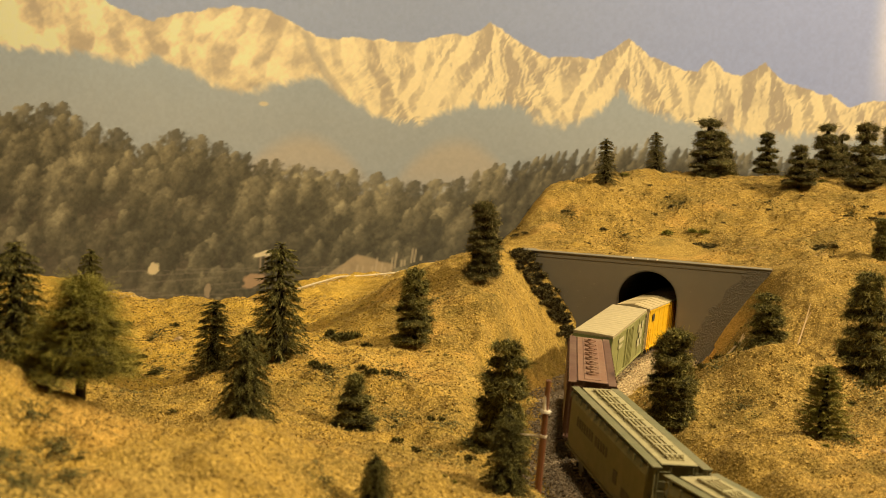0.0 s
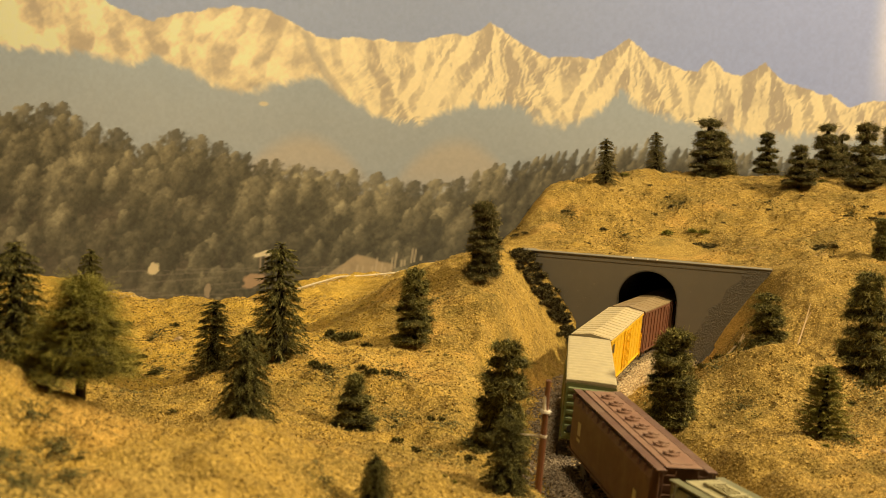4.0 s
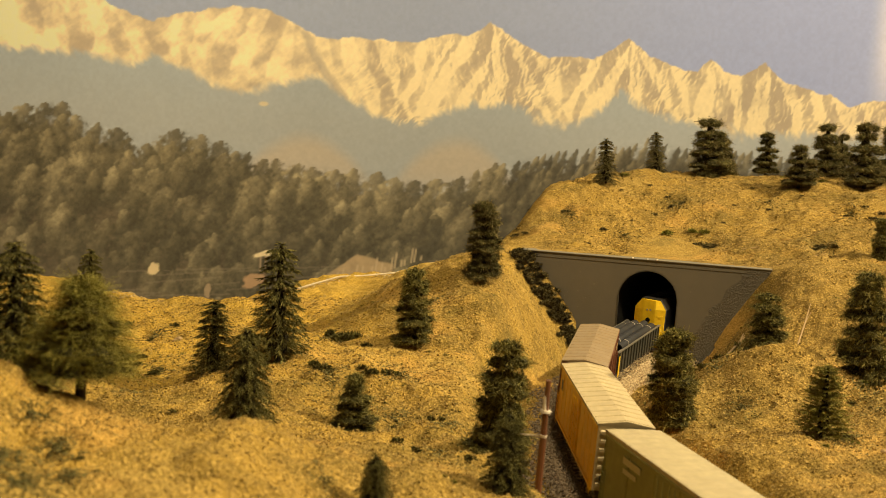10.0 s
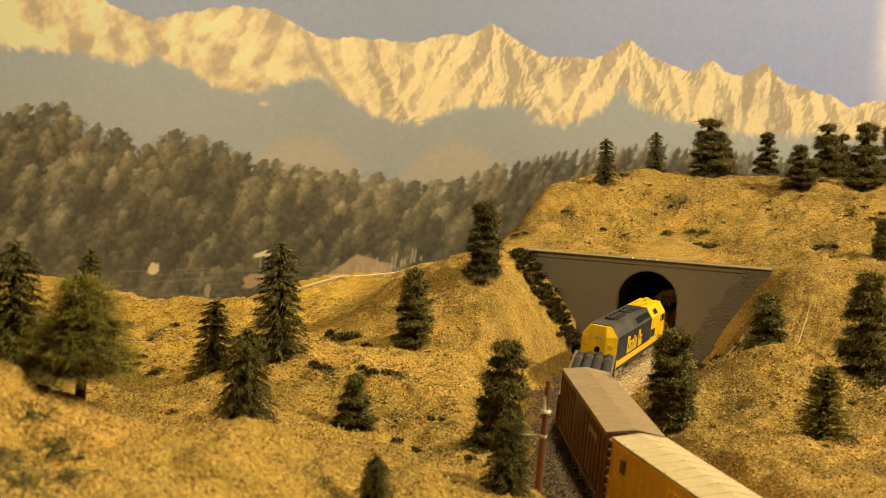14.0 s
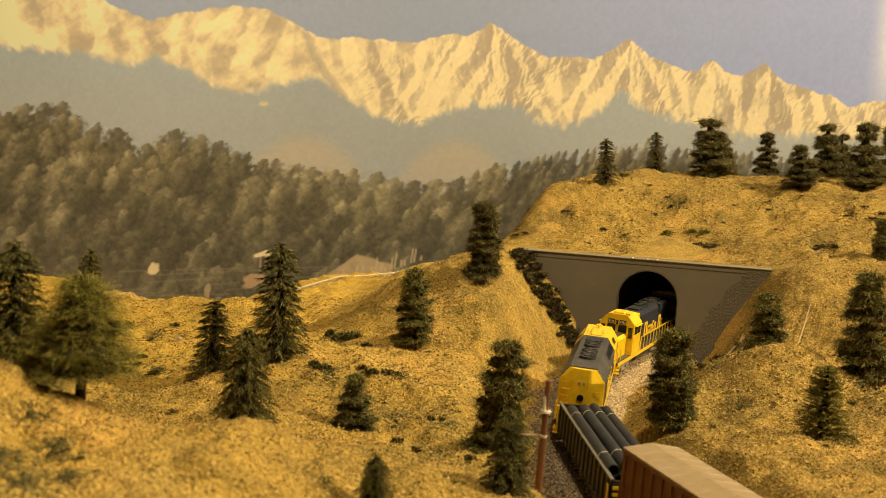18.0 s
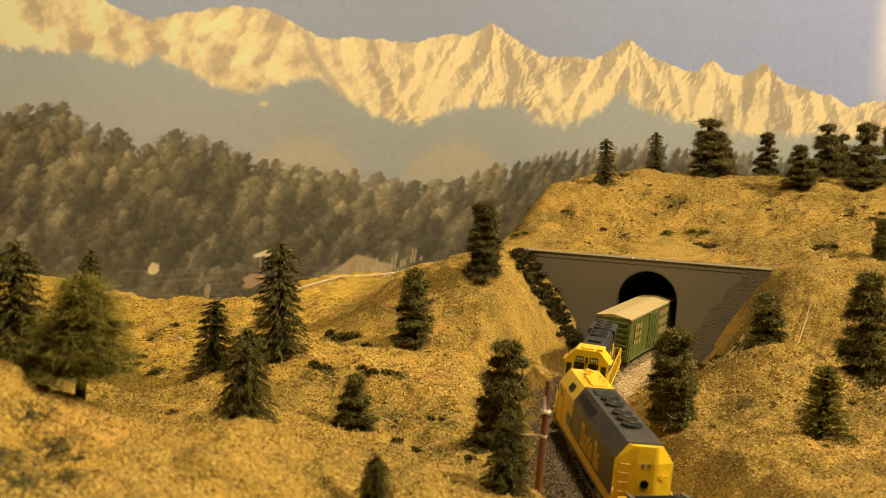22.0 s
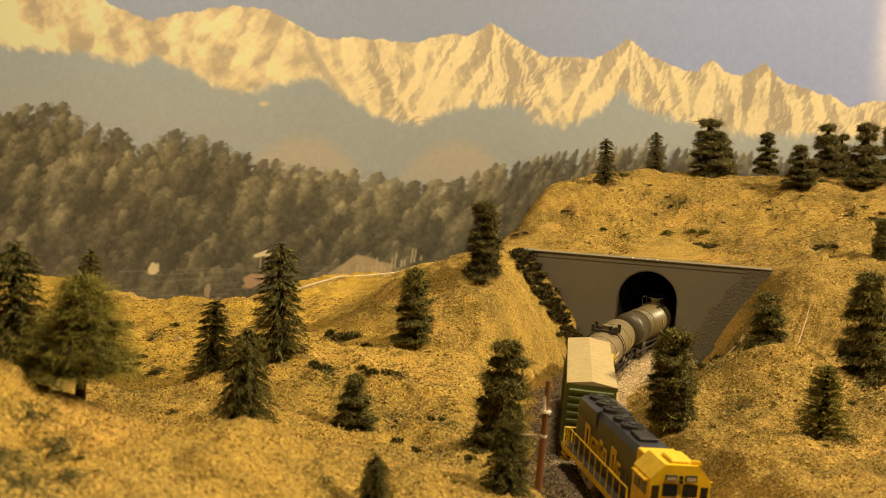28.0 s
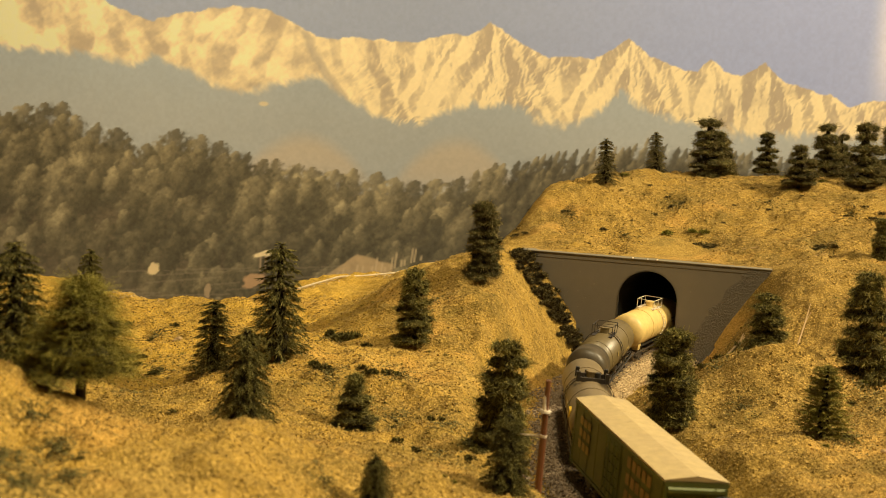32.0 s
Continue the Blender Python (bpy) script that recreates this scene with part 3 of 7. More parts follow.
def scatter_turf():
    """Dark olive and brown ground foam, shaken on in ragged patches."""
    rng = random.Random(27)
    slopes = [(-0.085, 0.845, 0.030, 420), (-0.060, 0.770, 0.026, 300), (-0.030, 0.870, 0.022, 260), (-0.100, 1.030, 0.028, 420), (-0.030, 0.790, 0.022, 260), (0.005, 0.660, 0.022, 320), (0.010, 0.760, 0.020, 260),
               (-0.235, 0.850, 0.028, 260), (-0.245, 0.955, 0.028, 260), (-0.300, 1.150, 0.040, 300), (-0.190, 0.700, 0.020, 180), (-0.165, 0.470, 0.014, 600), (-0.185, 0.495, 0.012, 420), (-0.150, 0.440, 0.012, 420), (-0.180, 0.440, 0.024, 1500), (-0.160, 0.415, 0.022, 1300),
               (-0.010, 1.060, 0.022, 240), (0.060, 0.560, 0.012, 160), (-0.050, 0.500, 0.012, 200), (-0.130, 0.760, 0.022, 180)]
    banks = [(0.300, 1.080, 0.026, 320), (0.270, 1.030, 0.022, 280), (0.345, 0.870, 0.026, 320), (0.285, 0.740, 0.024, 320), (0.330, 0.800, 0.022, 200), (0.240, 0.840, 0.018, 220),
               (0.300, 1.420, 0.040, 340), (0.220, 1.330, 0.030, 220), (0.310, 1.300, 0.016, 260), (0.435, 1.245, 0.018, 260), (0.420, 1.420, 0.040, 240), (0.500, 1.350, 0.030, 240), (0.160, 1.380, 0.022, 200),
               (0.290, 1.160, 0.018, 240), (0.420, 1.050, 0.030, 220), (0.450, 0.950, 0.026, 200)]
    xs, ys, ss = [], [], []
    for cx, cy, r, n in slopes + banks:
        for _ in range(int(n * 3.0)):
            a, q = rng.random() * 6.283, abs(rng.gauss(0, 0.55))
            k = 1 + 0.5 * noise.noise(Vector((cx * 90 + 2 * math.cos(a), cy * 90 + 2 * math.sin(a), 4)))
            xs.append(cx + r * q * k * math.cos(a))
            ys.append(cy + r * q * k * math.sin(a) * 1.5)
            ss.append((0.0012 + 0.0020 * rng.random() ** 2) * min(1, 0.15 + 0.85 * cy / 0.9))
    ax, ay = np.array(xs), np.array(ys)
    z, d, be, al = lie(ax, ay)
    z = z + rough(ax, ay, d)
    ok = (d > 0.035) & ~((np.abs(be) < 0.014) & (np.abs(al) < 0.15)) & ~((be > 0.0) & (al < -0.13))
    flakes("ground_turf", [(ax[k], ay[k], z[k], ss[k]) for k in range(len(ax)) if ok[k]], TURF, "ragged patches of dark olive ground foam", "turf", 28)


def scatter_pale_gravel():
    """Pale loose gravel along the back rim of the left-hand slope."""
    rng = random.Random(33)
    xs, ys, ss = [], [], []
    for _ in range(5200):
        x = rng.uniform(-0.46, 0.0)
        y = 1.455 - abs(rng.gauss(0, 0.035)) + 0.05 * smooth(-0.2, -0.1, x)
        if noise.noise(Vector((x * 22, y * 22, 7))) + (0.25 if x < -0.12 else -0.05) > rng.uniform(-0.1, 0.25):
            xs.append(x)
            ys.append(y)
            ss.append(0.0007 + 0.0016 * rng.random() ** 2)
    ax, ay = np.array(xs), np.array(ys)
    z, d = lie(ax, ay)[:2]
    z = z + rough(ax, ay, d)
    pebbles("pale_gravel", [(ax[k], ay[k], z[k], ss[k]) for k in range(len(ax))], PALE_GRAVEL, "pale loose gravel along the rim of the slope", "gravel", 34)


scatter_grit()
scatter_turf()
scatter_pale_gravel()


# ---- painted mural behind the layout ----
def build_mural():
    """A flat mural board: snow range, hazy slopes and a wooded hillside, its light and shade brushed on cell by cell.
    """
    step = 0.0017
    xs = np.concatenate([np.arange(-1.0, -0.76, 0.01), np.arange(-0.76, 0.78, step), np.arange(0.78, 1.1, 0.01)])
    zs = np.concatenate([np.arange(-0.16, -0.10, 0.01), np.arange(-0.10, 0.47, step), np.arange(0.47, 0.62, 0.01)])
    gx, gz = np.meshgrid(xs, zs)

    def fbm(scale, seed, octaves=5, sx=1.0, skew=0.0):
        rng = np.random.RandomState(seed)
        out, amp, tot = np.zeros_like(gx), 1.0, 0.0
        for o in range(octaves):
            s = scale * 2 ** o
            u, v = (gx + skew * gz) * s * sx + 40, gz * s + 40
            iu, iv = np.floor(u).astype(int), np.floor(v).astype(int)
            fu, fv = u - iu, v - iv
            fu, fv = fu * fu * (3 - 2 * fu), fv * fv * (3 - 2 * fv)
            lat = rng.rand(257, 257)
            g = lambda a, b: lat[(iu + a) % 257, (iv + b) % 257]
            out += amp * ((g(0, 0) * (1 - fu) + g(1, 0) * fu) * (1 - fv) + (g(0, 1) * (1 - fu) + g(1, 1) * fu) * fv)
            tot += amp
            amp *= 0.55
        return out / tot

    def lay(base, colour, alpha):
        return base * (1 - alpha[..., None]) + np.array(colour) * alpha[..., None] if not isinstance(colour, np.ndarray) else base * (1 - alpha[..., None]) + colour * alpha[..., None]

    # sky: grey, cooler and lighter to the right
    k = smooth(-0.2, 0.62, gx)[..., None]
    img = np.array((0.310, 0.378, 0.545)) * (1 - k) + np.array((0.302, 0.380, 0.69)) * k
    img = img * (0.94 + 0.12 * fbm(2.5, 1))[..., None]
    # pale band painted for the brighter, turned corner at the right edge
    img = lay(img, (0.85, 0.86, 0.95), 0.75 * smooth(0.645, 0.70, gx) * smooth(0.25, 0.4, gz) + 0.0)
    # the range
    ridge = [(-1.0, 0.43), (-0.627, 0.423), (-0.556, 0.401), (-0.475, 0.372), (-0.422, 0.389), (-0.360, 0.403), (-0.289, 0.399), (-0.217, 0.361),
             (-0.056, 0.362), (-0.013, 0.375), (0.023, 0.376), (0.055, 0.400), (0.094, 0.378), (0.140, 0.353), (0.220, 0.352), (0.246, 0.366),
             (0.274, 0.384), (0.309, 0.355), (0.386, 0.339), (0.405, 0.359), (0.431, 0.337), (0.453, 0.336), (0.491, 0.356), (0.525, 0.327),
             (0.598, 0.313), (0.626, 0.295), (0.661, 0.307), (1.1, 0.33)]
    snowline = [(-1.0, 0.312), (-0.545, 0.321), (-0.505, 0.299), (-0.474, 0.327), (-0.420, 0.303), (-0.356, 0.275), (-0.320, 0.273), (-0.214, 0.301),
                (-0.132, 0.252), (-0.086, 0.236), (-0.050, 0.232), (0.038, 0.274), (0.091, 0.275), (0.137, 0.253), (0.183, 0.242), (0.217, 0.261),
                (0.268, 0.300), (0.315, 0.271), (0.406, 0.254), (0.496, 0.247), (1.1, 0.25)]
    curve = lambda pts: np.interp(gx, [p[0] for p in pts], [p[1] for p in pts])
    n1, n2 = fbm(22, 2), fbm(60, 3, 4)
    top = curve(ridge) + 0.012 * (n1 - 0.5) + 0.010 * (n2 - 0.5)
    # relief: spurs that run down from the crest, painted as if lit from the left
    depth = np.clip(top - gz, 0, 0.3)
    west_spurs = [((-0.553, 0.399), (-0.517, 0.355), (-0.495, 0.31)), ((-0.662, 0.413), (-0.644, 0.362), (-0.652, 0.313)), ((-0.609, 0.424), (-0.582, 0.382), (-0.563, 0.326)), ((-0.715, 0.375), (-0.697, 0.341), (-0.701, 0.31))]
    dome_spurs = [((-0.35, 0.402), (-0.395, 0.37), (-0.42, 0.329), (-0.406, 0.304)), ((-0.321, 0.392), (-0.336, 0.351), (-0.347, 0.302)), ((-0.266, 0.386), (-0.287, 0.336), (-0.294, 0.292)),
                  ((-0.246, 0.374), (-0.206, 0.321), (-0.154, 0.255)), ((-0.439, 0.377), (-0.457, 0.354), (-0.447, 0.324))]
    saddle_spurs = [((-0.181, 0.358), (-0.17, 0.316), (-0.128, 0.265)), ((-0.123, 0.358), (-0.117, 0.323), (-0.088, 0.276), (-0.055, 0.238)), ((-0.056, 0.359), (-0.058, 0.313), (-0.087, 0.259)), ((-0.012, 0.369), (-0.032, 0.315), (-0.051, 0.261))]
    peak_spurs = [((0.057, 0.4), (0.052, 0.359), (0.031, 0.314), (0.003, 0.255)), ((0.055, 0.35), (0.06, 0.32), (0.042, 0.27)), ((0.057, 0.4), (0.086, 0.365), (0.106, 0.331), (0.119, 0.283), (0.142, 0.257)),
                  ((0.012, 0.377), (-0.006, 0.334), (-0.026, 0.289)), ((0.122, 0.354), (0.147, 0.315), (0.182, 0.251))]
    second_spurs = [((0.276, 0.382), (0.252, 0.347), (0.224, 0.297), (0.193, 0.245)), ((0.276, 0.382), (0.29, 0.349), (0.275, 0.313), (0.276, 0.287)), ((0.291, 0.363), (0.326, 0.303), (0.351, 0.269)),
                    ((0.211, 0.35), (0.201, 0.309), (0.168, 0.263)), ((0.341, 0.343), (0.362, 0.305), (0.374, 0.27))]
    east_spurs = [((0.405, 0.357), (0.396, 0.32), (0.382, 0.27)), ((0.409, 0.356), (0.437, 0.313), (0.45, 0.265)), ((0.496, 0.356), (0.478, 0.306), (0.473, 0.257)), ((0.501, 0.353), (0.522, 0.318), (0.544, 0.266)),
                  ((0.561, 0.32), (0.573, 0.289), (0.59, 0.255)), ((0.602, 0.313), (0.609, 0.287), (0.63, 0.252))]
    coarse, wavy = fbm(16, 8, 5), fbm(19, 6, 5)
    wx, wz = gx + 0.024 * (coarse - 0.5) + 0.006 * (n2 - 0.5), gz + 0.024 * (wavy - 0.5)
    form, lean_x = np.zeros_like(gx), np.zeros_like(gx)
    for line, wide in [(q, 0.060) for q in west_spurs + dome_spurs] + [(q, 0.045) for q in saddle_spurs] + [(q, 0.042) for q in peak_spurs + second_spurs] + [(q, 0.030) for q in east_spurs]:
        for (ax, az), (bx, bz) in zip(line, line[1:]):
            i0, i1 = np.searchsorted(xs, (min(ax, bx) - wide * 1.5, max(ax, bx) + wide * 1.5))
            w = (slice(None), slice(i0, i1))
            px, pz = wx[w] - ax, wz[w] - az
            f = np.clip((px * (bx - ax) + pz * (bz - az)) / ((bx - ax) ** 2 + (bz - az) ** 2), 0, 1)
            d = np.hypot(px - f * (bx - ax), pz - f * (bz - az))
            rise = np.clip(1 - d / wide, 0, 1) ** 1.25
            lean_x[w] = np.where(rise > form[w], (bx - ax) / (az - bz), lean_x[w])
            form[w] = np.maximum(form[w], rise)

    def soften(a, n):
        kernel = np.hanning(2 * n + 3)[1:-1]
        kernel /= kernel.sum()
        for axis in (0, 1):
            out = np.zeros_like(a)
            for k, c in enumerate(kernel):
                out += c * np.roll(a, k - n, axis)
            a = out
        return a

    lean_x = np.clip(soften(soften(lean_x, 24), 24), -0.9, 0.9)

    def lattice(u, v, seed):
        lat = np.random.RandomState(seed).rand(257, 257)
        iu, iv = np.floor(u).astype(int), np.floor(v).astype(int)
        fu, fv = u - iu, v - iv
        fu, fv = fu * fu * (3 - 2 * fu), fv * fv * (3 - 2 * fv)
        g = lambda a, b: lat[(iu + a) % 257, (iv + b) % 257]
        return (g(0, 0) * (1 - fu) + g(1, 0) * fu) * (1 - fv) + (g(0, 1) * (1 - fu) + g(1, 1) * fu) * fv

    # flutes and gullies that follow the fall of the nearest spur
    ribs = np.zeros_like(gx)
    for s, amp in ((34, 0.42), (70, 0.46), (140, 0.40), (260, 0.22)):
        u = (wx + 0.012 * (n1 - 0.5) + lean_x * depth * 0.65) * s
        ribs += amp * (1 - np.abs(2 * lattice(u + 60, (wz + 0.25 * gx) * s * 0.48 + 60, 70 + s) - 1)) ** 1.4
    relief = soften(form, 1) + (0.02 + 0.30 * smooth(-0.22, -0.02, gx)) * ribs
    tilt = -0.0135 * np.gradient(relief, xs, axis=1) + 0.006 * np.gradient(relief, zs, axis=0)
    soft_patch = fbm(15, 9, 5, 1.0, 0.6) - 0.5
    # broad hollows that lie in tan shade
    hollows = [(-0.653, 0.374, 0.031, 0.023), (-0.582, 0.387, 0.018, 0.027), (-0.533, 0.363, 0.027, 0.023), (-0.304, 0.36, 0.036, 0.027), (-0.335, 0.321, 0.02, 0.023), (-0.371, 0.301, 0.02, 0.013),
               (-0.202, 0.323, 0.013, 0.032), (-0.116, 0.341, 0.011, 0.018), (-0.143, 0.309, 0.009, 0.022), (0.091, 0.352, 0.025, 0.023), (0.137, 0.324, 0.023, 0.02), (0.172, 0.334, 0.014, 0.013),
               (0.31, 0.342, 0.016, 0.023), (0.522, 0.313, 0.016, 0.036), (0.402, 0.311, 0.013, 0.022), (0.252, 0.339, 0.011, 0.023), (-0.09, 0.32, 0.011, 0.023), (-0.259, 0.316, 0.023, 0.014)]
    dim = np.zeros_like(gx)
    for a, b, rx, rz in hollows:
        dim = np.maximum(dim, smooth(1.35, 0.45, np.hypot((wx - a) / rx, (wz - b) / rz) + 0.9 * (n1 - 0.5) + 0.8 * (n2 - 0.5)))
    # pictured light on the slopes, put into the print's colour
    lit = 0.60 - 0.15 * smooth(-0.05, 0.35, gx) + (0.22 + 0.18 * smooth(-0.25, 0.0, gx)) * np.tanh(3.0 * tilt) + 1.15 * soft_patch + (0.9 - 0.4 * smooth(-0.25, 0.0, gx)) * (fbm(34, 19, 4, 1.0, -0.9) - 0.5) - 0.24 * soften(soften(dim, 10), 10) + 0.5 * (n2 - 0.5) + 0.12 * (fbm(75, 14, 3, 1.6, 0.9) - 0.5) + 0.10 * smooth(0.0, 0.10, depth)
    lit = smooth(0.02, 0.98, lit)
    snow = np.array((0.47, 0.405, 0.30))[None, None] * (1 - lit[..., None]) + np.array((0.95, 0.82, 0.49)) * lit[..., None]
    # snow dimmed to the right, where the lamplight is stronger
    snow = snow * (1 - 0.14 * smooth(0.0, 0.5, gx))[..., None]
    # a dark crease beside the great dome
    crease = np.abs((wx + 0.246) - (0.374 - wz) * 0.77)
    snow = lay(snow, (0.40, 0.37, 0.31), 0.65 * smooth(0.011, 0.003, crease) * smooth(0.378, 0.365, gz) * smooth(0.248, 0.27, gz))
    mountain = smooth(0.0012, -0.0012, gz - top)
    img = lay(img, snow, mountain)
    # bluish shaded slopes below the snow
    low = curve(snowline) + 0.022 * (n1 - 0.5) + 0.004 * (n2 - 0.5) - 0.006 * np.tanh(tilt)
    haze = np.array((0.355, 0.42, 0.46)) * (0.93 + 0.14 * fbm(9, 12))[..., None]
    haze = haze * (1 - 0.28 * smooth(0.34, 0.2, gz))[..., None] + np.array((0.40, 0.38, 0.31)) * (0.28 * smooth(0.34, 0.2, gz))[..., None]
    img = lay(img, haze, smooth(0.008, -0.009, gz - low + 0.014 * (fbm(60, 15, 3, 1.8, 0.7) - 0.5)) * mountain)
    for (a, b, c, d) in ((-0.228, 0.205, 0.105, 0.066), (0.015, 0.211, 0.10, 0.075)):
        s = b - d * ((gx - a) / c) ** 2 + 0.004 * (n1 - 0.5)
        img = lay(img, (0.51, 0.445, 0.33), 0.7 * smooth(0.016, -0.02, gz - s) * smooth(0.1, 0.17, gz))
    img = lay(img, (0.62, 0.56, 0.38), smooth(0.006, 0.003, np.hypot((gx + 0.296) * 0.6, (gz - 0.253) * 1.2)))
    # woods: tree upon tree from the skyline down
    crest = [(-1.0, 0.215), (-0.714, 0.221), (-0.629, 0.246), (-0.588, 0.223), (-0.534, 0.208), (-0.489, 0.184), (-0.417, 0.210), (-0.372, 0.194),
             (-0.290, 0.172), (-0.209, 0.163), (-0.127, 0.158), (-0.046, 0.148), (0.008, 0.150), (0.061, 0.176), (0.114, 0.190), (0.185, 0.208),
             (0.239, 0.212), (0.309, 0.232), (0.364, 0.226), (0.454, 0.220), (0.544, 0.221), (1.1, 0.221)]
    wood_top = curve(crest)
    base = np.array((0.13, 0.108, 0.068)) * (0.75 + 0.5 * fbm(30, 21))[..., None]
    img = lay(img, base, smooth(-0.022, -0.050, gz - wood_top))
    rng = np.random.RandomState(31)
    trees = []
    sky_at = lambda x: float(np.interp(x, [q[0] for q in crest], [q[1] for q in crest]))
    for row in range(12):
        x = -1.0
        while x < 0.75:
            right = float(np.clip((x + 0.10) / 0.25, 0, 1))
            x += (0.056 - 0.032 * right) * rng.uniform(0.55, 1.45) * (0.55 if row < 2 else 1.0)
            trees.append((sky_at(x) - 0.027 * row + rng.uniform(-0.016, 0.016) * min(1, 0.35 + row) - 0.003, x))
    trees.sort(reverse=True)
    fine = fbm(110, 41, 3, 1.0, -0.6)
    leafy = fbm(40, 43, 4, 1.4, -0.5)
    ragged = fbm(150, 45, 3)
    broad = fbm(9, 44, 3)
    for z, x in trees:
        right = float(np.clip((x + 0.02) / 0.18, 0, 1))
        big = rng.uniform(0.6, 1.45 - 0.3 * right)
        hgt = (0.045 + 0.060 * big) * (1 - 0.1 * right)
        wid = (0.006 + 0.022 * big) * rng.uniform(0.8, 1.2) * (1 - 0.42 * right)
        lean = 0.20 + 0.14 * right + rng.uniform(-0.10, 0.10)
        i0, i1 = np.searchsorted(xs, (x - hgt * 0.8 - wid * 1.4, x + hgt * 0.8 + wid * 1.4))
        j0, j1 = np.searchsorted(zs, (z - hgt, z + 0.004))
        if i1 - i0 < 3 or j1 - j0 < 3:
            continue
        w = (slice(j0, j1), slice(i0, i1))
        f = np.clip((z - gz[w]) / hgt, 0, 1)
        dx = gx[w] - x - lean * (gz[w] - z)
        g = np.clip(f / 0.55, 0, 1)
        dome = 0.75 - 0.45 * right
        half = wid * (dome * np.sqrt(np.clip(1 - (1 - g) ** 2, 0, 1)) + (1 - dome) * g) + 1e-5
        edge = np.abs(dx) / half + 1.3 * (fine[w] - 0.5) + 1.3 * (ragged[w] - 0.5)
        ins = smooth(1.30, 0.55, edge) * (gz[w] <= z) * smooth(1.0, 0.55, f)
        side = np.clip(0.60 - 0.50 * dx / half, 0, 1)
        tone = (0.15 + 0.85 * side) * np.clip(1.05 - 1.25 * f, 0.0, 1) * rng.uniform(0.35 - 0.1 * right, 1.05) * (0.1 + 1.8 * leafy[w])
        tone = np.clip(tone * (0.65 + 0.7 * broad[w]), 0, 1) ** 1.1
        far = float(np.clip((0.12 - z) / 0.2, 0, 1))
        dark, lightc = np.array((0.048, 0.046, 0.029)) * (1 - 0.45 * right), np.array((0.38, 0.333, 0.194)) * (1 - 0.15 * far - 0.22 * right)
        img[w] = lay(img[w], dark + (lightc - dark) * np.clip(tone, 0, 1)[..., None], ins * 0.92)
    woods = smooth(0.0, -0.02, gz - wood_top)
    img = lay(img, np.array((0.074, 0.069, 0.045)), woods * np.clip(2.4 * (0.49 - fbm(30, 91, 4, 1.3, -0.5)), 0, 0.7))
    img = lay(img, soften(img, 1), 0.35 * woods)
    grain = 0.62 * fbm(150, 93, 3) + 0.38 * fbm(300, 94, 2)
    img = img * (1 + woods * 1.15 * (grain - 0.5))[..., None]
    # meadow, track and small houses at the foot of the woods
    foot = smooth(0.02, -0.06, gz + 0.5 * np.abs(gx + 0.55) * (gx > -0.55) + 0.018 * (n1 - 0.5)) * smooth(-0.15, -0.4, gx)
    img = lay(img, (0.30, 0.25, 0.16), 0.22 * foot * (0.4 + 0.9 * fbm(25, 51)))
    # tan field that climbs to the right, with pale posts, and a roof on thin legs
    under = -0.040 + 0.36 * (gx + 0.205)
    over = np.minimum(-0.030 + 0.75 * (gx + 0.205), 0.020 - 0.22 * (gx + 0.13)) + 0.006 * (n2 - 0.5)
    field = smooth(0.002, -0.003, gz - over) * smooth(-0.006, 0.002, gz - under + 0.03) * smooth(-0.210, -0.195, gx) * smooth(-0.074, -0.084, gx)
    img = lay(img, np.array((0.56, 0.42, 0.23)), 0.85 * field * (0.7 + 0.5 * fbm(70, 53, 3)))
    for k in range(22):
        px = -0.20 + 0.0078 * k + 0.002 * math.sin(3.1 * k)
        foot_z = -0.045 + 0.36 * (px + 0.205)
        tall = 0.020 + 0.010 * math.sin(1.7 * k)
        img = lay(img, np.array((0.62, 0.50, 0.30)), 0.6 * smooth(0.0026, 0.0008, np.abs(gx - px - 0.1 * (gz - foot_z))) * (gz > foot_z) * smooth(foot_z + tall, foot_z + tall - 0.006, gz))
    for px in (-0.2925, -0.284):
        img = lay(img, np.array((0.40, 0.31, 0.19)), 0.8 * smooth(0.0022, 0.001, np.abs(gx - px)) * (gz < 0.014) * (gz > -0.014))
    spots = [(-0.283, 0.0150, 0.018, 0.0052, (0.92, 0.78, 0.45)), (-0.302, -0.029, 0.018, 0.013, (0.50, 0.33, 0.18)), (-0.464, -0.020, 0.010, 0.009, (0.80, 0.66, 0.36)),
             (-0.376, -0.050, 0.005, 0.012, (0.40, 0.31, 0.19))]
    for a, b, rx, rz, c in spots:
        d = np.hypot((gx - a) / rx, (gz - b - 0.25 * (gx - a)) / rz) + 0.7 * (n2 - 0.5)
        img = lay(img, c, smooth(1.15, 0.75, d + 0.9 * (fine - 0.5)) * 0.85)
    for k in range(7):
        line = -0.055 + 0.0075 * k + 0.10 * (gx + 0.3) + 0.004 * np.sin(gx * 9 + k)
        dash = (fbm(18, 60 + k, 2) > 0.52) * smooth(-0.75, -0.6, gx) * smooth(0.06, -0.05, gx)
        img = lay(img, (0.33, 0.28, 0.19), 0.2 * dash * (np.abs(gz - line) < 0.0016))
    img *= np.array((1.02, 0.985, 1.05))
    # offsets the lamps' falloff: print lightened to the left, dimmed to the right
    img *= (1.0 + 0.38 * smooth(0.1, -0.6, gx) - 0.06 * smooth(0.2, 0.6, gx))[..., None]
    img *= (0.895 + 0.12 * fbm(200, 77, 2))[..., None]
    me = grid_mesh("mural", xs, zs, np.zeros_like(gx))
    me.transform(Matrix.Translation((0, 1.75, 0)) @ Matrix.Rotation(radians(90), 4, "X"))
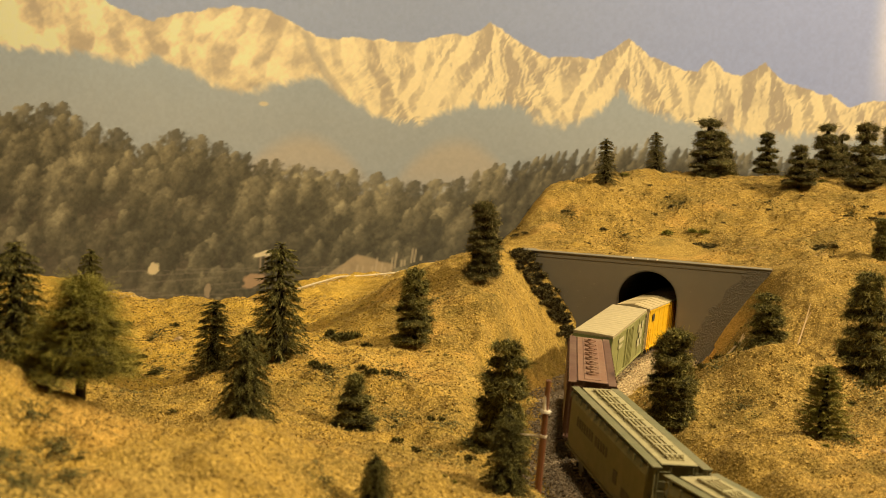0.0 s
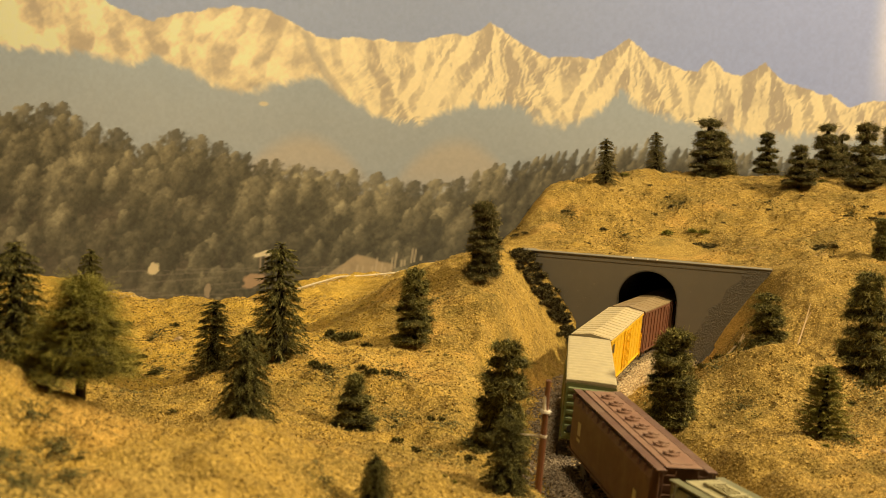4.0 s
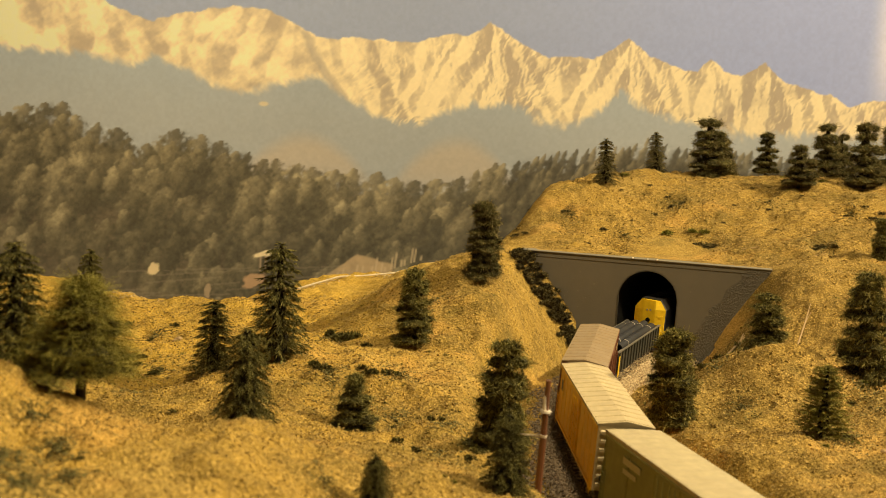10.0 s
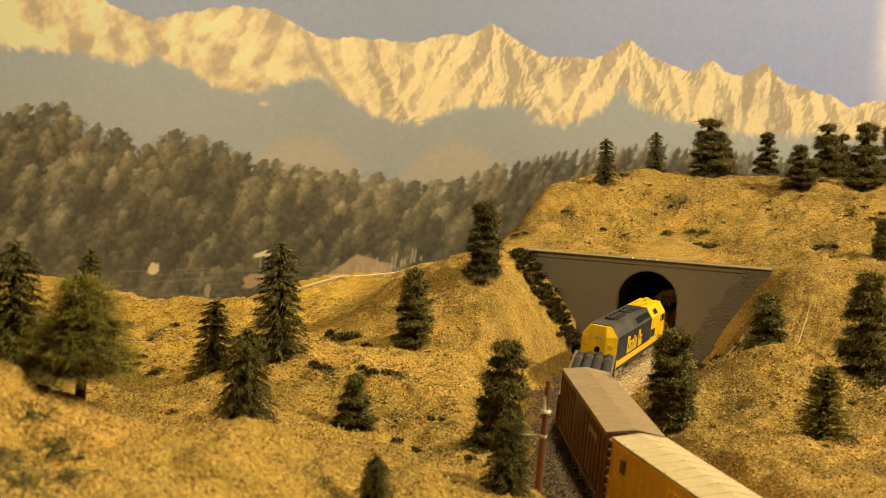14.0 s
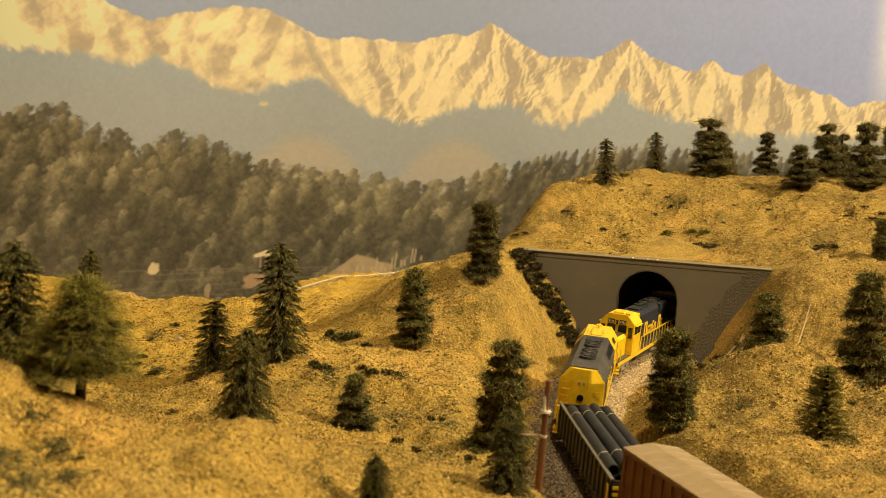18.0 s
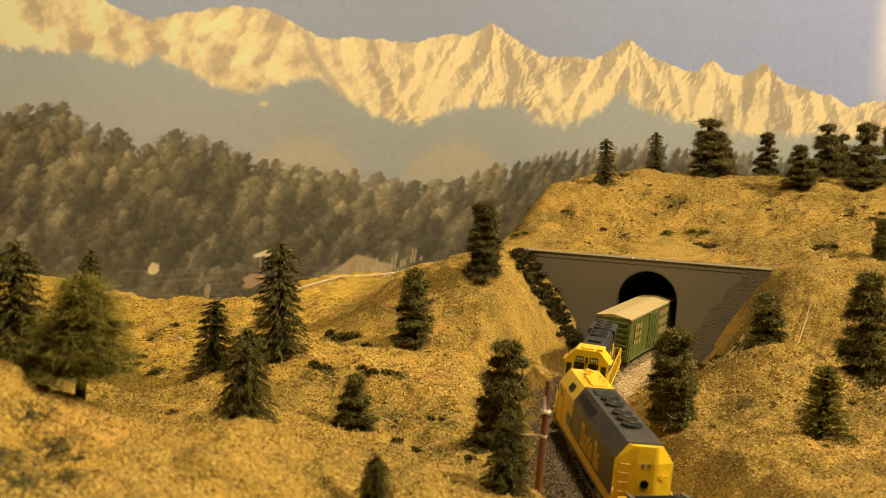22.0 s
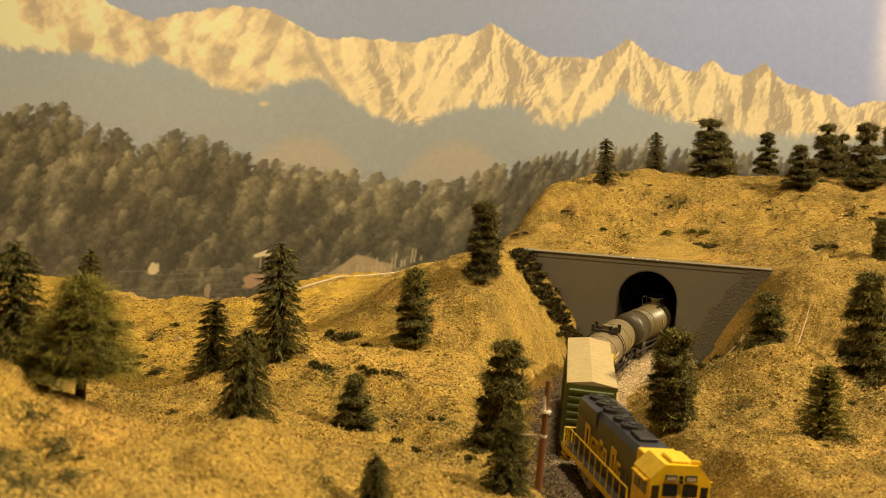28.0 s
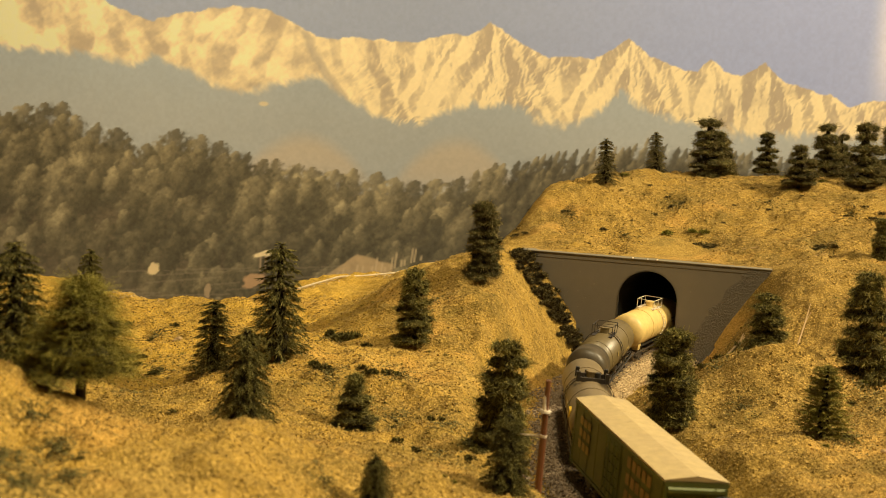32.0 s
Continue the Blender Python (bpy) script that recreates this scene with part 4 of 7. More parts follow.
    col = me.color_attributes.new("print_and_lamp_gain", "FLOAT_COLOR", "POINT")
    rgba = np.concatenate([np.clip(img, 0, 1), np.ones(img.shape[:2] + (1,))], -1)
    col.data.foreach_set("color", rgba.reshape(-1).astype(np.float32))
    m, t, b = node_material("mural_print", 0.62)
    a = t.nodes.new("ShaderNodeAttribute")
    a.attribute_name = "print_and_lamp_gain"
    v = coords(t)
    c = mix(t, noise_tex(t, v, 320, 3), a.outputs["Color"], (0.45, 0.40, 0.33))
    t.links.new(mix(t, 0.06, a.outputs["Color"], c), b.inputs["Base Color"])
    bump(t, b, noise_tex(t, v, 260, 4), 0.08, 0.001)
    ob = part_mesh("backdrop", me, m)
    tagged(ob, "printed mural of snowy mountains above a dark wooded hillside", "mural", kind="structure")
    tagged(part("mural_board", box(bmesh.new(), -1.0, 1.098, 1.752, 1.79, -0.16, 0.618), WOOD), "plain wooden board that carries the mural", "board", kind="structure")


build_mural()


# ---- trees and shrubs ----
def blades(specs):
    """Thin two-sided fibres: (base, tip, width, side) each."""
    verts, faces = [], []
    for p, q, w, s in specs:
        k = len(verts)
        mid = (p + q) * 0.5 + Vector((0, 0, (q - p).length * 0.10))
        verts += [tuple(p - s * w * 0.7), tuple(p + s * w * 0.7), tuple(mid + s * w), tuple(mid - s * w), tuple(q)]
        faces += [(k, k + 1, k + 2, k + 3), (k + 3, k + 2, k + 4)]
    me = bpy.data.meshes.new("crown")
    me.from_pydata(verts, [], faces)
    return me


def fibre(rng, p, d, length, width):
    d = (d + Vector((rng.gauss(0, 0.32), rng.gauss(0, 0.32), rng.gauss(0, 0.30)))).normalized()
    s = d.cross(Vector((rng.gauss(0, 1), rng.gauss(0, 1), rng.gauss(0, 1)))).normalized()
    return p, p + d * length * rng.uniform(0.6, 1.25), width * rng.uniform(0.7, 1.3), s


def crown_mesh(style, seed):
    """A crown of unit height and radius 0.25: stacked pads of curly foam, loose fluff, or whorls of drooping needles."""
    rng = random.Random(seed)
    verts, faces, inner = [], [], []

    def strand(p, d, length, w, bend):
        """A thin curled strip of two quads and a tip."""
        d = d.normalized()
        s = d.cross(Vector((rng.gauss(0, 1), rng.gauss(0, 1), rng.gauss(0, 1)))).normalized() * w
        b = bend * length
        q1, q2 = p + d * length * 0.45 + b * 0.5, p + d * length * 0.8 + b * 1.3
        k = len(verts)
        verts.extend(tuple(v) for v in (p - s, p + s, q1 - s, q1 + s, q2 - s * 0.6, q2 + s * 0.6))
        faces.extend(((k, k + 1, k + 3, k + 2), (k + 2, k + 3, k + 5, k + 4)))

    def pad(c, rx, rz, curls, length, w, droop):
        """A lumpy flattened clump, with curly strands all over it."""
        first = len(faces)
        k, rows, cols, off = len(verts), 5, 9, Vector((rng.random() * 40, rng.random() * 40, 3))
        for i in range(rows + 1):
            t = math.pi * (0.04 + 0.92 * i / rows)
            for j in range(cols):
                a = 2 * math.pi * j / cols
                v = Vector((math.sin(t) * math.cos(a), math.sin(t) * math.sin(a), math.cos(t)))
                g = 0.70 * (1 + 0.6 * noise.noise(v * 2.3 + off))
                verts.append((c.x + v.x * rx * g, c.y + v.y * rx * g, c.z + v.z * rz * g - droop * math.sin(t)))
        for i in range(rows):
            for j in range(cols):
                n = (j + 1) % cols
                faces.append((k + i * cols + j, k + (i + 1) * cols + j, k + (i + 1) * cols + n, k + i * cols + n))
        faces.extend((tuple(k + j for j in range(cols)), tuple(k + rows * cols + j for j in reversed(range(cols)))))
        inner.extend(range(first, len(faces)))
        for _ in range(curls):
            v = Vector((rng.gauss(0, 1), rng.gauss(0, 1), rng.gauss(0.15, 0.9))).normalized()
            p = c + Vector((v.x * rx, v.y * rx, v.z * rz - droop * 0.7)) * rng.uniform(0.60, 0.98)
            across = v.cross(Vector((rng.gauss(0, 1), rng.gauss(0, 1), rng.gauss(0, 0.6)))).normalized()
            strand(p, across * rng.uniform(0.3, 1.1) + v * rng.uniform(0.3, 1.0) + Vector((0, 0, -0.1)), length * rng.uniform(0.5, 1.3), w * rng.uniform(0.6, 1.3),
                   Vector((rng.gauss(0, 0.42), rng.gauss(0, 0.42), rng.gauss(-0.1, 0.42))))

    if style in ("tier", "column", "fluff"):
        n = {"tier": rng.randint(6, 7), "column": rng.randint(8, 9), "fluff": 8}[style]
        taper = {"tier": 0.55, "column": 0.42, "fluff": 0.72}[style]
        for i in range(n):
            f = i / (n - 1)
            z = 0.10 + 0.82 * f + rng.uniform(-0.02, 0.02)
            r = 0.25 * (1.0 - taper * f ** 1.25) * (rng.uniform(0.84, 1.10) if style != "fluff" else rng.uniform(0.92, 1.05))
            ox, oy = rng.gauss(0, 0.02), rng.gauss(0, 0.02)
            k = max(4, int(round(r * 30)))
            a0 = rng.random() * 6.3
            thick = 0.44 / n
            for j in range(k):
                a = a0 + 2 * math.pi * j / k + rng.uniform(-0.3, 0.3)
                rr = r * rng.uniform(0.52, 0.70)
                c = Vector((ox + rr * math.cos(a), oy + rr * math.sin(a), z + rng.uniform(-0.3, 0.3) * thick))
                if style == "fluff":
                    pad(c, r * 0.46, thick * 0.85, 230, 0.075, 0.0016, 0.02)
                else:
                    pad(c, r * rng.uniform(0.36, 0.50), thick * rng.uniform(0.75, 1.15), 210 if style == "column" else 170, 0.034, 0.0030, 0.018)
                    if rng.random() < 0.3:
                        pad(c * 0.92 + Vector((rng.uniform(-0.02, 0.02), rng.uniform(-0.02, 0.02), thick * 1.1 + 0.01)), r * 0.30, thick * 0.6, 80, 0.036, 0.0025, 0.0)
            pad(Vector((ox, oy, z + thick * 0.5)), r * 0.5, thick, 90, 0.036, 0.0028, 0.01)
        if style == "fluff":
            for _ in range(1500):
                f = rng.random() ** 1.3
                a, r = rng.random() * 6.283, 0.25 * (1 - 0.72 * f ** 1.25)
                strand(Vector((math.cos(a) * r * 0.8, math.sin(a) * r * 0.8, 0.07 + 0.88 * f)), Vector((math.cos(a), math.sin(a), -0.25 + rng.gauss(0, 0.3))), 0.085, 0.0013, Vector((rng.gauss(0, 0.25), rng.gauss(0, 0.25), -0.1)))
    else:
        # needle: slender, drooping sprays; brush: dense fuzzy cone; branchy: open and upswept
        whorls = {"needle": 17, "brush": 24, "branchy": 16}[style]
        lift = {"needle": -0.28, "brush": -0.62, "branchy": 0.22}[style]
        for i in range(whorls):
            f = max(0.0, (i + rng.uniform(-0.25, 0.25)) / whorls)
            z = 0.10 + 0.86 * f
            r = 0.25 * {"needle": 1.0 - 0.56 * f ** 1.1, "brush": 1.0 - 0.60 * f ** 1.5, "branchy": 1.0 - 0.72 * f}[style]
            k = 12 if style != "branchy" else 14
            a0 = rng.random() * 6.3
            for j in range(k):
                a = a0 + 2 * math.pi * j / k + rng.uniform(-0.2, 0.2)
                out = Vector((math.cos(a), math.sin(a), lift + rng.gauss(0, 0.12)))
                side = Vector((-math.sin(a), math.cos(a), 0))
                reach = r * rng.uniform(0.72, 1.12)
                stem = Vector((0, 0, z))
                strand(stem, out, reach * 1.1, 0.0042, Vector((0, 0, 0.05)))
                for _ in range({"needle": 28, "brush": 34, "branchy": 30}[style]):
                    t = rng.uniform(0.22, 1.0)
                    d = out * rng.uniform(0.5, 1.0) + side * rng.choice((-1, 1)) * rng.uniform(0.15, 0.75) + Vector((0, 0, rng.gauss(-0.1, 0.15)))
                    strand(stem + out * reach * t, d, 0.075 * (1.15 - 0.5 * f) * rng.uniform(0.6, 1.2), 0.0030 if style != "brush" else 0.0020, Vector((0, 0, rng.uniform(-0.25, 0.1))))
        for _ in range(90):
            strand(Vector((0, 0, rng.uniform(0.86, 0.95))), Vector((rng.gauss(0, 0.8), rng.gauss(0, 0.8), 0.35)), 0.085, 0.0030, Vector((0, 0, -0.25)))
    me = bpy.data.meshes.new("crown")
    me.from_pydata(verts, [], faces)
    # pads take the darker slot, so gaps between strands read as shade
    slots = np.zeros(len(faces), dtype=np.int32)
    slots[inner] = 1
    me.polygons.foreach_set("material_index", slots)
    return me


# lumpy dark core, added to block light inside the crown
def core_mesh(seed, wide):
    rng = random.Random(seed)
    bm = bmesh.new()
    rings = []
    for i in range(9):
        f = i / 8
        r = wide * (1.0 - 0.80 * f) * (0.85 + 0.25 * math.sin(i * 2.1 + seed))
        rings.append([bm.verts.new((r * math.cos(a) * rng.uniform(0.85, 1.1), r * math.sin(a) * rng.uniform(0.85, 1.1), 0.09 + 0.84 * f)) for a in [k * math.pi / 5 for k in range(10)]])
    for a, b in zip(rings, rings[1:]):
        for k in range(10):
            bm.faces.new((a[k], a[(k + 1) % 10], b[(k + 1) % 10], b[k]))
    bm.faces.new(rings[0][::-1])
    bm.faces.new(rings[-1])
    me = bpy.data.meshes.new("crown_shade_core")
    bm.to_mesh(me)
    bm.free()
    return me


def trunk_mesh():
    bm = bmesh.new()
    rod(bm, (0, 0, -0.06), (0, 0, 0.35), 0.026, 8, 0.02)
    rod(bm, (0, 0, 0.35), (0, 0, 0.93), 0.02, 8, 0.006)
    me = bpy.data.meshes.new("trunk")
    bm.to_mesh(me)
    bm.free()
    return me


TRUNK = trunk_mesh()
CROWNS = {}


def model_tree(x, y, h, r, style, seed, material, lean=(0, 0), label="", sink=0.002, stub=0.0):
    """A model conifer of height h and crown radius r, standing on the ground. stub: bare stem below the crown."""
    key = (style, seed % 4, material.name)
    if key not in CROWNS:
        crown = crown_mesh(style, 100 + seed % 4 * 7 + len(style))
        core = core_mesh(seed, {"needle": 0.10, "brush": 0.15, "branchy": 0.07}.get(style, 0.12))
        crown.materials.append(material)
        crown.materials.append(PAD_SHADE)
        core.materials.append(CORE_SHADE)
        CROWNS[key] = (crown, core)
    crown, core = CROWNS[key]
    t = empty("model_tree", label, "tree", "model conifers")
    z = height(x, y) - sink
    tilt = Matrix.Rotation(-lean[1], 4, "X") @ Matrix.Rotation(lean[0], 4, "Y")
    t.matrix_basis = Matrix.Translation((x, y, z)) @ tilt @ Matrix.Rotation(seed * 2.4, 4, "Z") @ Matrix.Diagonal((r / 0.25, r / 0.25, h, 1))
    part_mesh("trunk", TRUNK, BARK, t)
    for name, me in (("crown", crown), ("crown_shade_core", core)):
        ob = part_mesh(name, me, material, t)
        if stub:
            ob.matrix_basis = Matrix.Translation((0, 0, stub)) @ Matrix.Diagonal((1, 1, 1 - stub, 1))
    return t


SHAGGY = "shaggy dark green model conifer with uneven tiers"
BRUSHY = "dark green bottle-brush model conifer on the golden slope"
HILLTOP = "dark brownish green model conifer on the hill above the tunnel"


def plant_trees():
    # front and left-hand slopes
    model_tree(-0.230, 0.590, 0.092, 0.024, "needle", 1, DARK_NEEDLES, (-0.03, 0), "tall dark green fluffy model conifer", 0.004)
    model_tree(-0.1815, 0.548, 0.0665, 0.0285, "fluff", 2, OLIVE, (0.03, 0), "full olive green fluffy model conifer on a bare stem", 0.003, 0.21)
    model_tree(-0.388, 1.200, 0.083, 0.020, "needle", 3, DARK_NEEDLES, (0, 0), BRUSHY)
    model_tree(-0.190, 0.915, 0.068, 0.021, "needle", 4, DARK_NEEDLES, (0, 0), BRUSHY)
    model_tree(-0.113, 0.640, 0.080, 0.0215, "brush", 5, DARK_NEEDLES, (0, 0), BRUSHY, 0.010)
    model_tree(-0.133, 0.896, 0.107, 0.025, "needle", 6, DARK_NEEDLES, (0, 0), "tall slender bottle-brush model conifer with a blunt top")
    model_tree(-0.058, 0.763, 0.043, 0.018, "tier", 7, NEEDLES, (0, 0), "short stubby dark green model conifer")
    model_tree(-0.021, 0.973, 0.072, 0.019, "column", 8, NEEDLES, (-0.04, 0), SHAGGY)
    model_tree(0.044, 1.100, 0.086, 0.021, "column", 9, BROWN_GREEN, (-0.05, 0), "dark shaggy model conifer on the mound by the cutting", 0.002, 0.05)
    model_tree(0.041, 0.689, 0.079, 0.021, "column", 10, NEEDLES, (0.06, 0), SHAGGY, 0.004)
    model_tree(0.040, 0.560, 0.046, 0.015, "brush", 11, DARK_NEEDLES, (0, 0), BRUSHY, 0.003)
    model_tree(-0.026, 0.500, 0.047, 0.012, "brush", 12, DARK_NEEDLES, (0, 0), "small dark bottle-brush model conifer", 0.012)
    # right of the line
    model_tree(0.180, 0.814, 0.078, 0.022, "column", 13, NEEDLES, (-0.03, 0), "shaggy dark green model conifer beside the track")
    model_tree(0.307, 1.007, 0.067, 0.022, "column", 14, NEEDLES, (-0.04, 0), SHAGGY)
    model_tree(0.358, 0.902, 0.092, 0.024, "column", 15, NEEDLES, (-0.06, 0), "tall shaggy dark green model conifer")
    model_tree(0.270, 0.745, 0.056, 0.019, "branchy", 16, OLIVE, (0.0, 0), "small spiky grey-green model conifer")
    model_tree(0.482, 1.200, 0.050, 0.012, "column", 17, NEEDLES, (-0.05, 0), SHAGGY)
    # on top of the hill
    model_tree(0.212, 1.462, 0.064, 0.017, "needle", 18, BROWN_GREEN, (-0.06, 0), "slim spiky dark model conifer on the hill crest")
    model_tree(0.296, 1.560, 0.064, 0.016, "needle", 19, BROWN_GREEN, (-0.06, 0), "slim spiky dark model conifer on the hill crest")
    model_tree(0.372, 1.560, 0.086, 0.036, "tier", 20, BROWN_GREEN, (-0.06, 0), "broad shaggy dark model conifer on the hill crest")
    model_tree(0.405, 1.600, 0.060, 0.021, "tier", 21, BROWN_GREEN, (-0.06, 0), HILLTOP)
    model_tree(0.465, 1.610, 0.066, 0.022, "tier", 22, BROWN_GREEN, (0.02, 0), HILLTOP, 0.002, 0.08)
    model_tree(0.467, 1.460, 0.060, 0.025, "tier", 23, BROWN_GREEN, (-0.03, 0), HILLTOP, 0.002, 0.06)
    model_tree(0.540, 1.567, 0.078, 0.027, "tier", 24, BROWN_GREEN, (-0.05, 0), HILLTOP)
    model_tree(0.575, 1.610, 0.072, 0.021, "tier", 25, BROWN_GREEN, (-0.04, 0), HILLTOP)
    model_tree(0.560, 1.474, 0.091, 0.030, "tier", 26, BROWN_GREEN, (-0.06, 0), HILLTOP, 0.002, 0.08)
    model_tree(0.612, 1.52, 0.090, 0.027, "tier", 27, BROWN_GREEN, (-0.06, 0), HILLTOP)


plant_trees()


def tuft_mesh(seed, count=150):
    rng = random.Random(seed)
    specs = []
    for _ in range(7):
        c = Vector((rng.uniform(-0.6, 0.6), rng.uniform(-0.6, 0.6), 0.1))
        for _ in range(count // 7):
            v = Vector((rng.gauss(0, 1), rng.gauss(0, 1), abs(rng.gauss(0, 0.8)))).normalized()
            specs.append(fibre(rng, c + v * 0.3, v, 0.45, 0.07))
    me = blades(specs)
    me.name = "tuft"
    return me


def plant_shrubs():
    meshes = {}
    n = 0

    def shrub(x, y, s, material, label, flat=0.7):
        nonlocal n
        n += 1
        key = (n % 4, material.name)
        if key not in meshes:
            meshes[key] = tuft_mesh(40 + n % 4)
        ob = part_mesh("shrub", meshes[key], material)
        tagged(ob, label, "shrub", "ground shrubs")
        ob.matrix_basis = Matrix.Translation((x, y, height(x, y) - 0.0006)) @ Matrix.Rotation(n * 1.3, 4, "Z") @ Matrix.Diagonal((s, s, s * flat, 1))

    for x, y, s in ((0.093, 1.392, 0.005), (0.088, 1.375, 0.006), (0.098, 1.405, 0.004), (0.092, 1.36, 0.006), (0.104, 1.425, 0.004), (0.10, 1.35, 0.005), (0.11, 1.445, 0.0035)):
        shrub(x, y, s, BUSH, "dark brown bush at the steep edge of the hill", 0.8)
    dark, lime, olive = "low dark brown-green foam shrub", "small bright green tuft of turf", "low olive green shrub on the slope"
    # dark bushes down the bank beside the portal
    rng = random.Random(3)
    for k in range(190):
        f = k / 189
        al = -0.142 + 0.082 * f + rng.uniform(-0.022, 0.016)
        be = -0.001 - 0.008 * f - rng.uniform(0, 0.034) * rng.uniform(0.4, 1)
        x, y = WALL_AT[0] + WALL_DIR[0] * al + WALL_OUT[0] * be, WALL_AT[1] + WALL_DIR[1] * al + WALL_OUT[1] * be
        shrub(x, y, rng.uniform(0.0045, 0.0095), BUSH, "dark brown-green bush on the bank beside the portal", 0.9)
    for x, y, s in ((0.275, 1.34, 0.0056), (0.306, 1.349, 0.005), (0.317, 1.341, 0.005), (0.246, 1.505, 0.0047), (0.011, 0.543, 0.0017), (0.007, 0.543, 0.0014), (0.262, 0.715, 0.002),
                    (0.288, 0.728, 0.002), (0.348, 0.875, 0.0024), (0.489, 1.465, 0.0048), (0.507, 1.483, 0.0048), (0.475, 1.544, 0.005), (-0.102, 0.867, 0.0023), (-0.139, 0.875, 0.0023),
                    (-0.033, 0.876, 0.0023)):
        shrub(x, y, s * 1.5, LIME, lime, 1.1)
    for x, y, s in ((0.311, 1.292, 0.0082), (0.303, 1.302, 0.0055), (0.321, 1.296, 0.0062), (0.431, 1.246, 0.0075), (0.423, 1.247, 0.0054), (0.443, 1.236, 0.0061), (0.195, 1.348, 0.0056),
                    (0.171, 1.296, 0.0054), (0.196, 1.281, 0.0053), (0.406, 1.337, 0.0036), (0.293, 1.417, 0.006), (0.29, 1.441, 0.0045), (0.267, 1.391, 0.0044), (0.153, 1.39, 0.0065),
                    (0.308, 1.419, 0.0045), (0.271, 1.462, 0.0038), (0.359, 1.503, 0.004), (0.409, 1.472, 0.0047), (0.231, 1.448, 0.0038), (0.235, 1.37, 0.0036), (0.375, 1.425, 0.0038),
                    (0.412, 1.399, 0.0038), (0.462, 1.425, 0.0039), (0.494, 1.346, 0.0044), (0.517, 1.355, 0.0045), (0.516, 1.32, 0.0058), (0.53, 1.333, 0.0067), (0.346, 1.36, 0.0036)):
        shrub(x, y, s * 1.0, BUSH, dark, 0.9)
    for x, y, s in ((-0.091, 1.023, 0.0074), (-0.102, 1.041, 0.0054), (-0.079, 1.031, 0.0053), (-0.087, 1.039, 0.0048), (-0.063, 0.96, 0.0035), (-0.09, 0.848, 0.0044), (-0.084, 0.856, 0.004),
                    (-0.053, 0.859, 0.0044), (-0.038, 0.872, 0.004), (-0.06, 0.868, 0.0036), (-0.096, 0.857, 0.0036), (-0.342, 1.195, 0.0038), (-0.289, 1.185, 0.0038), (-0.291, 1.09, 0.0035),
                    (-0.265, 0.954, 0.0036), (-0.245, 0.937, 0.004), (-0.229, 0.853, 0.0027), (-0.272, 0.99, 0.0032), (-0.162, 1.045, 0.0033), (-0.138, 1.117, 0.0035), (-0.025, 0.733, 0.003),
                    (-0.01, 0.654, 0.0027), (0.005, 0.788, 0.0024), (-0.003, 0.779, 0.0028), (0.023, 0.655, 0.0027), (-0.028, 0.775, 0.0024), (0.292, 1.171, 0.005), (0.294, 1.146, 0.0049),
                    (0.287, 1.085, 0.0046), (0.256, 1.036, 0.0038), (0.301, 1.08, 0.004), (0.354, 0.872, 0.0039), (0.331, 0.852, 0.0028)):
        shrub(x, y, s * 1.55, SHRUB, olive, 1.1)
    for x, y, s in ((-0.195, 0.79, 0.0067), (-0.183, 0.497, 0.0025), (-0.177, 0.495, 0.0022), (-0.163, 0.468, 0.0036), (-0.154, 0.462, 0.0033), (-0.143, 0.454, 0.0022), (-0.155, 0.426, 0.0021),
                    (-0.06, 0.516, 0.0019), (-0.058, 0.484, 0.0018), (-0.037, 0.491, 0.0025), (-0.042, 0.484, 0.002), (-0.06, 0.516, 0.0016), (-0.184, 0.469, 0.0016), (-0.166, 0.432, 0.0017)):
        shrub(x, y, s, SHRUB, dark, 0.5)
    # countless tiny tufts between the shrubs, as one sprinkling
    rng = random.Random(8)
    specs = []
    for _ in range(620):
        y = rng.uniform(0.75, 1.5)
        x = rng.uniform(-0.40 * y, 0.44 * y)
        one = np.array([x]), np.array([y])
        _, d, be, al = lie(*one)
        if d[0] > 0.05 and abs(be[0]) > 0.02 and not (x < 0.09 and y > 1.4) and not (be[0] > 0 and al[0] < -0.12):
            size = rng.uniform(0.0010, 0.0036) * rng.uniform(0.6, 1)
            base = Vector((x, y, height(x, y)))
            for _ in range(40):
                v = Vector((rng.gauss(0, 1), rng.gauss(0, 1), abs(rng.gauss(0, 0.7)))).normalized()
                c = base + Vector((rng.uniform(-0.6, 0.6) * size, rng.uniform(-0.6, 0.6) * size, 0))
                specs.append(fibre(rng, c + v * size * 0.3, v, size * 0.45, size * 0.07))
    me = blades(specs)
    me.name = "tiny_tufts"
    tagged(part_mesh("tiny_tufts", me, SHRUB), "tiny dark tufts of scenic turf all over the slopes", "turf", kind="stuff")


plant_shrubs()


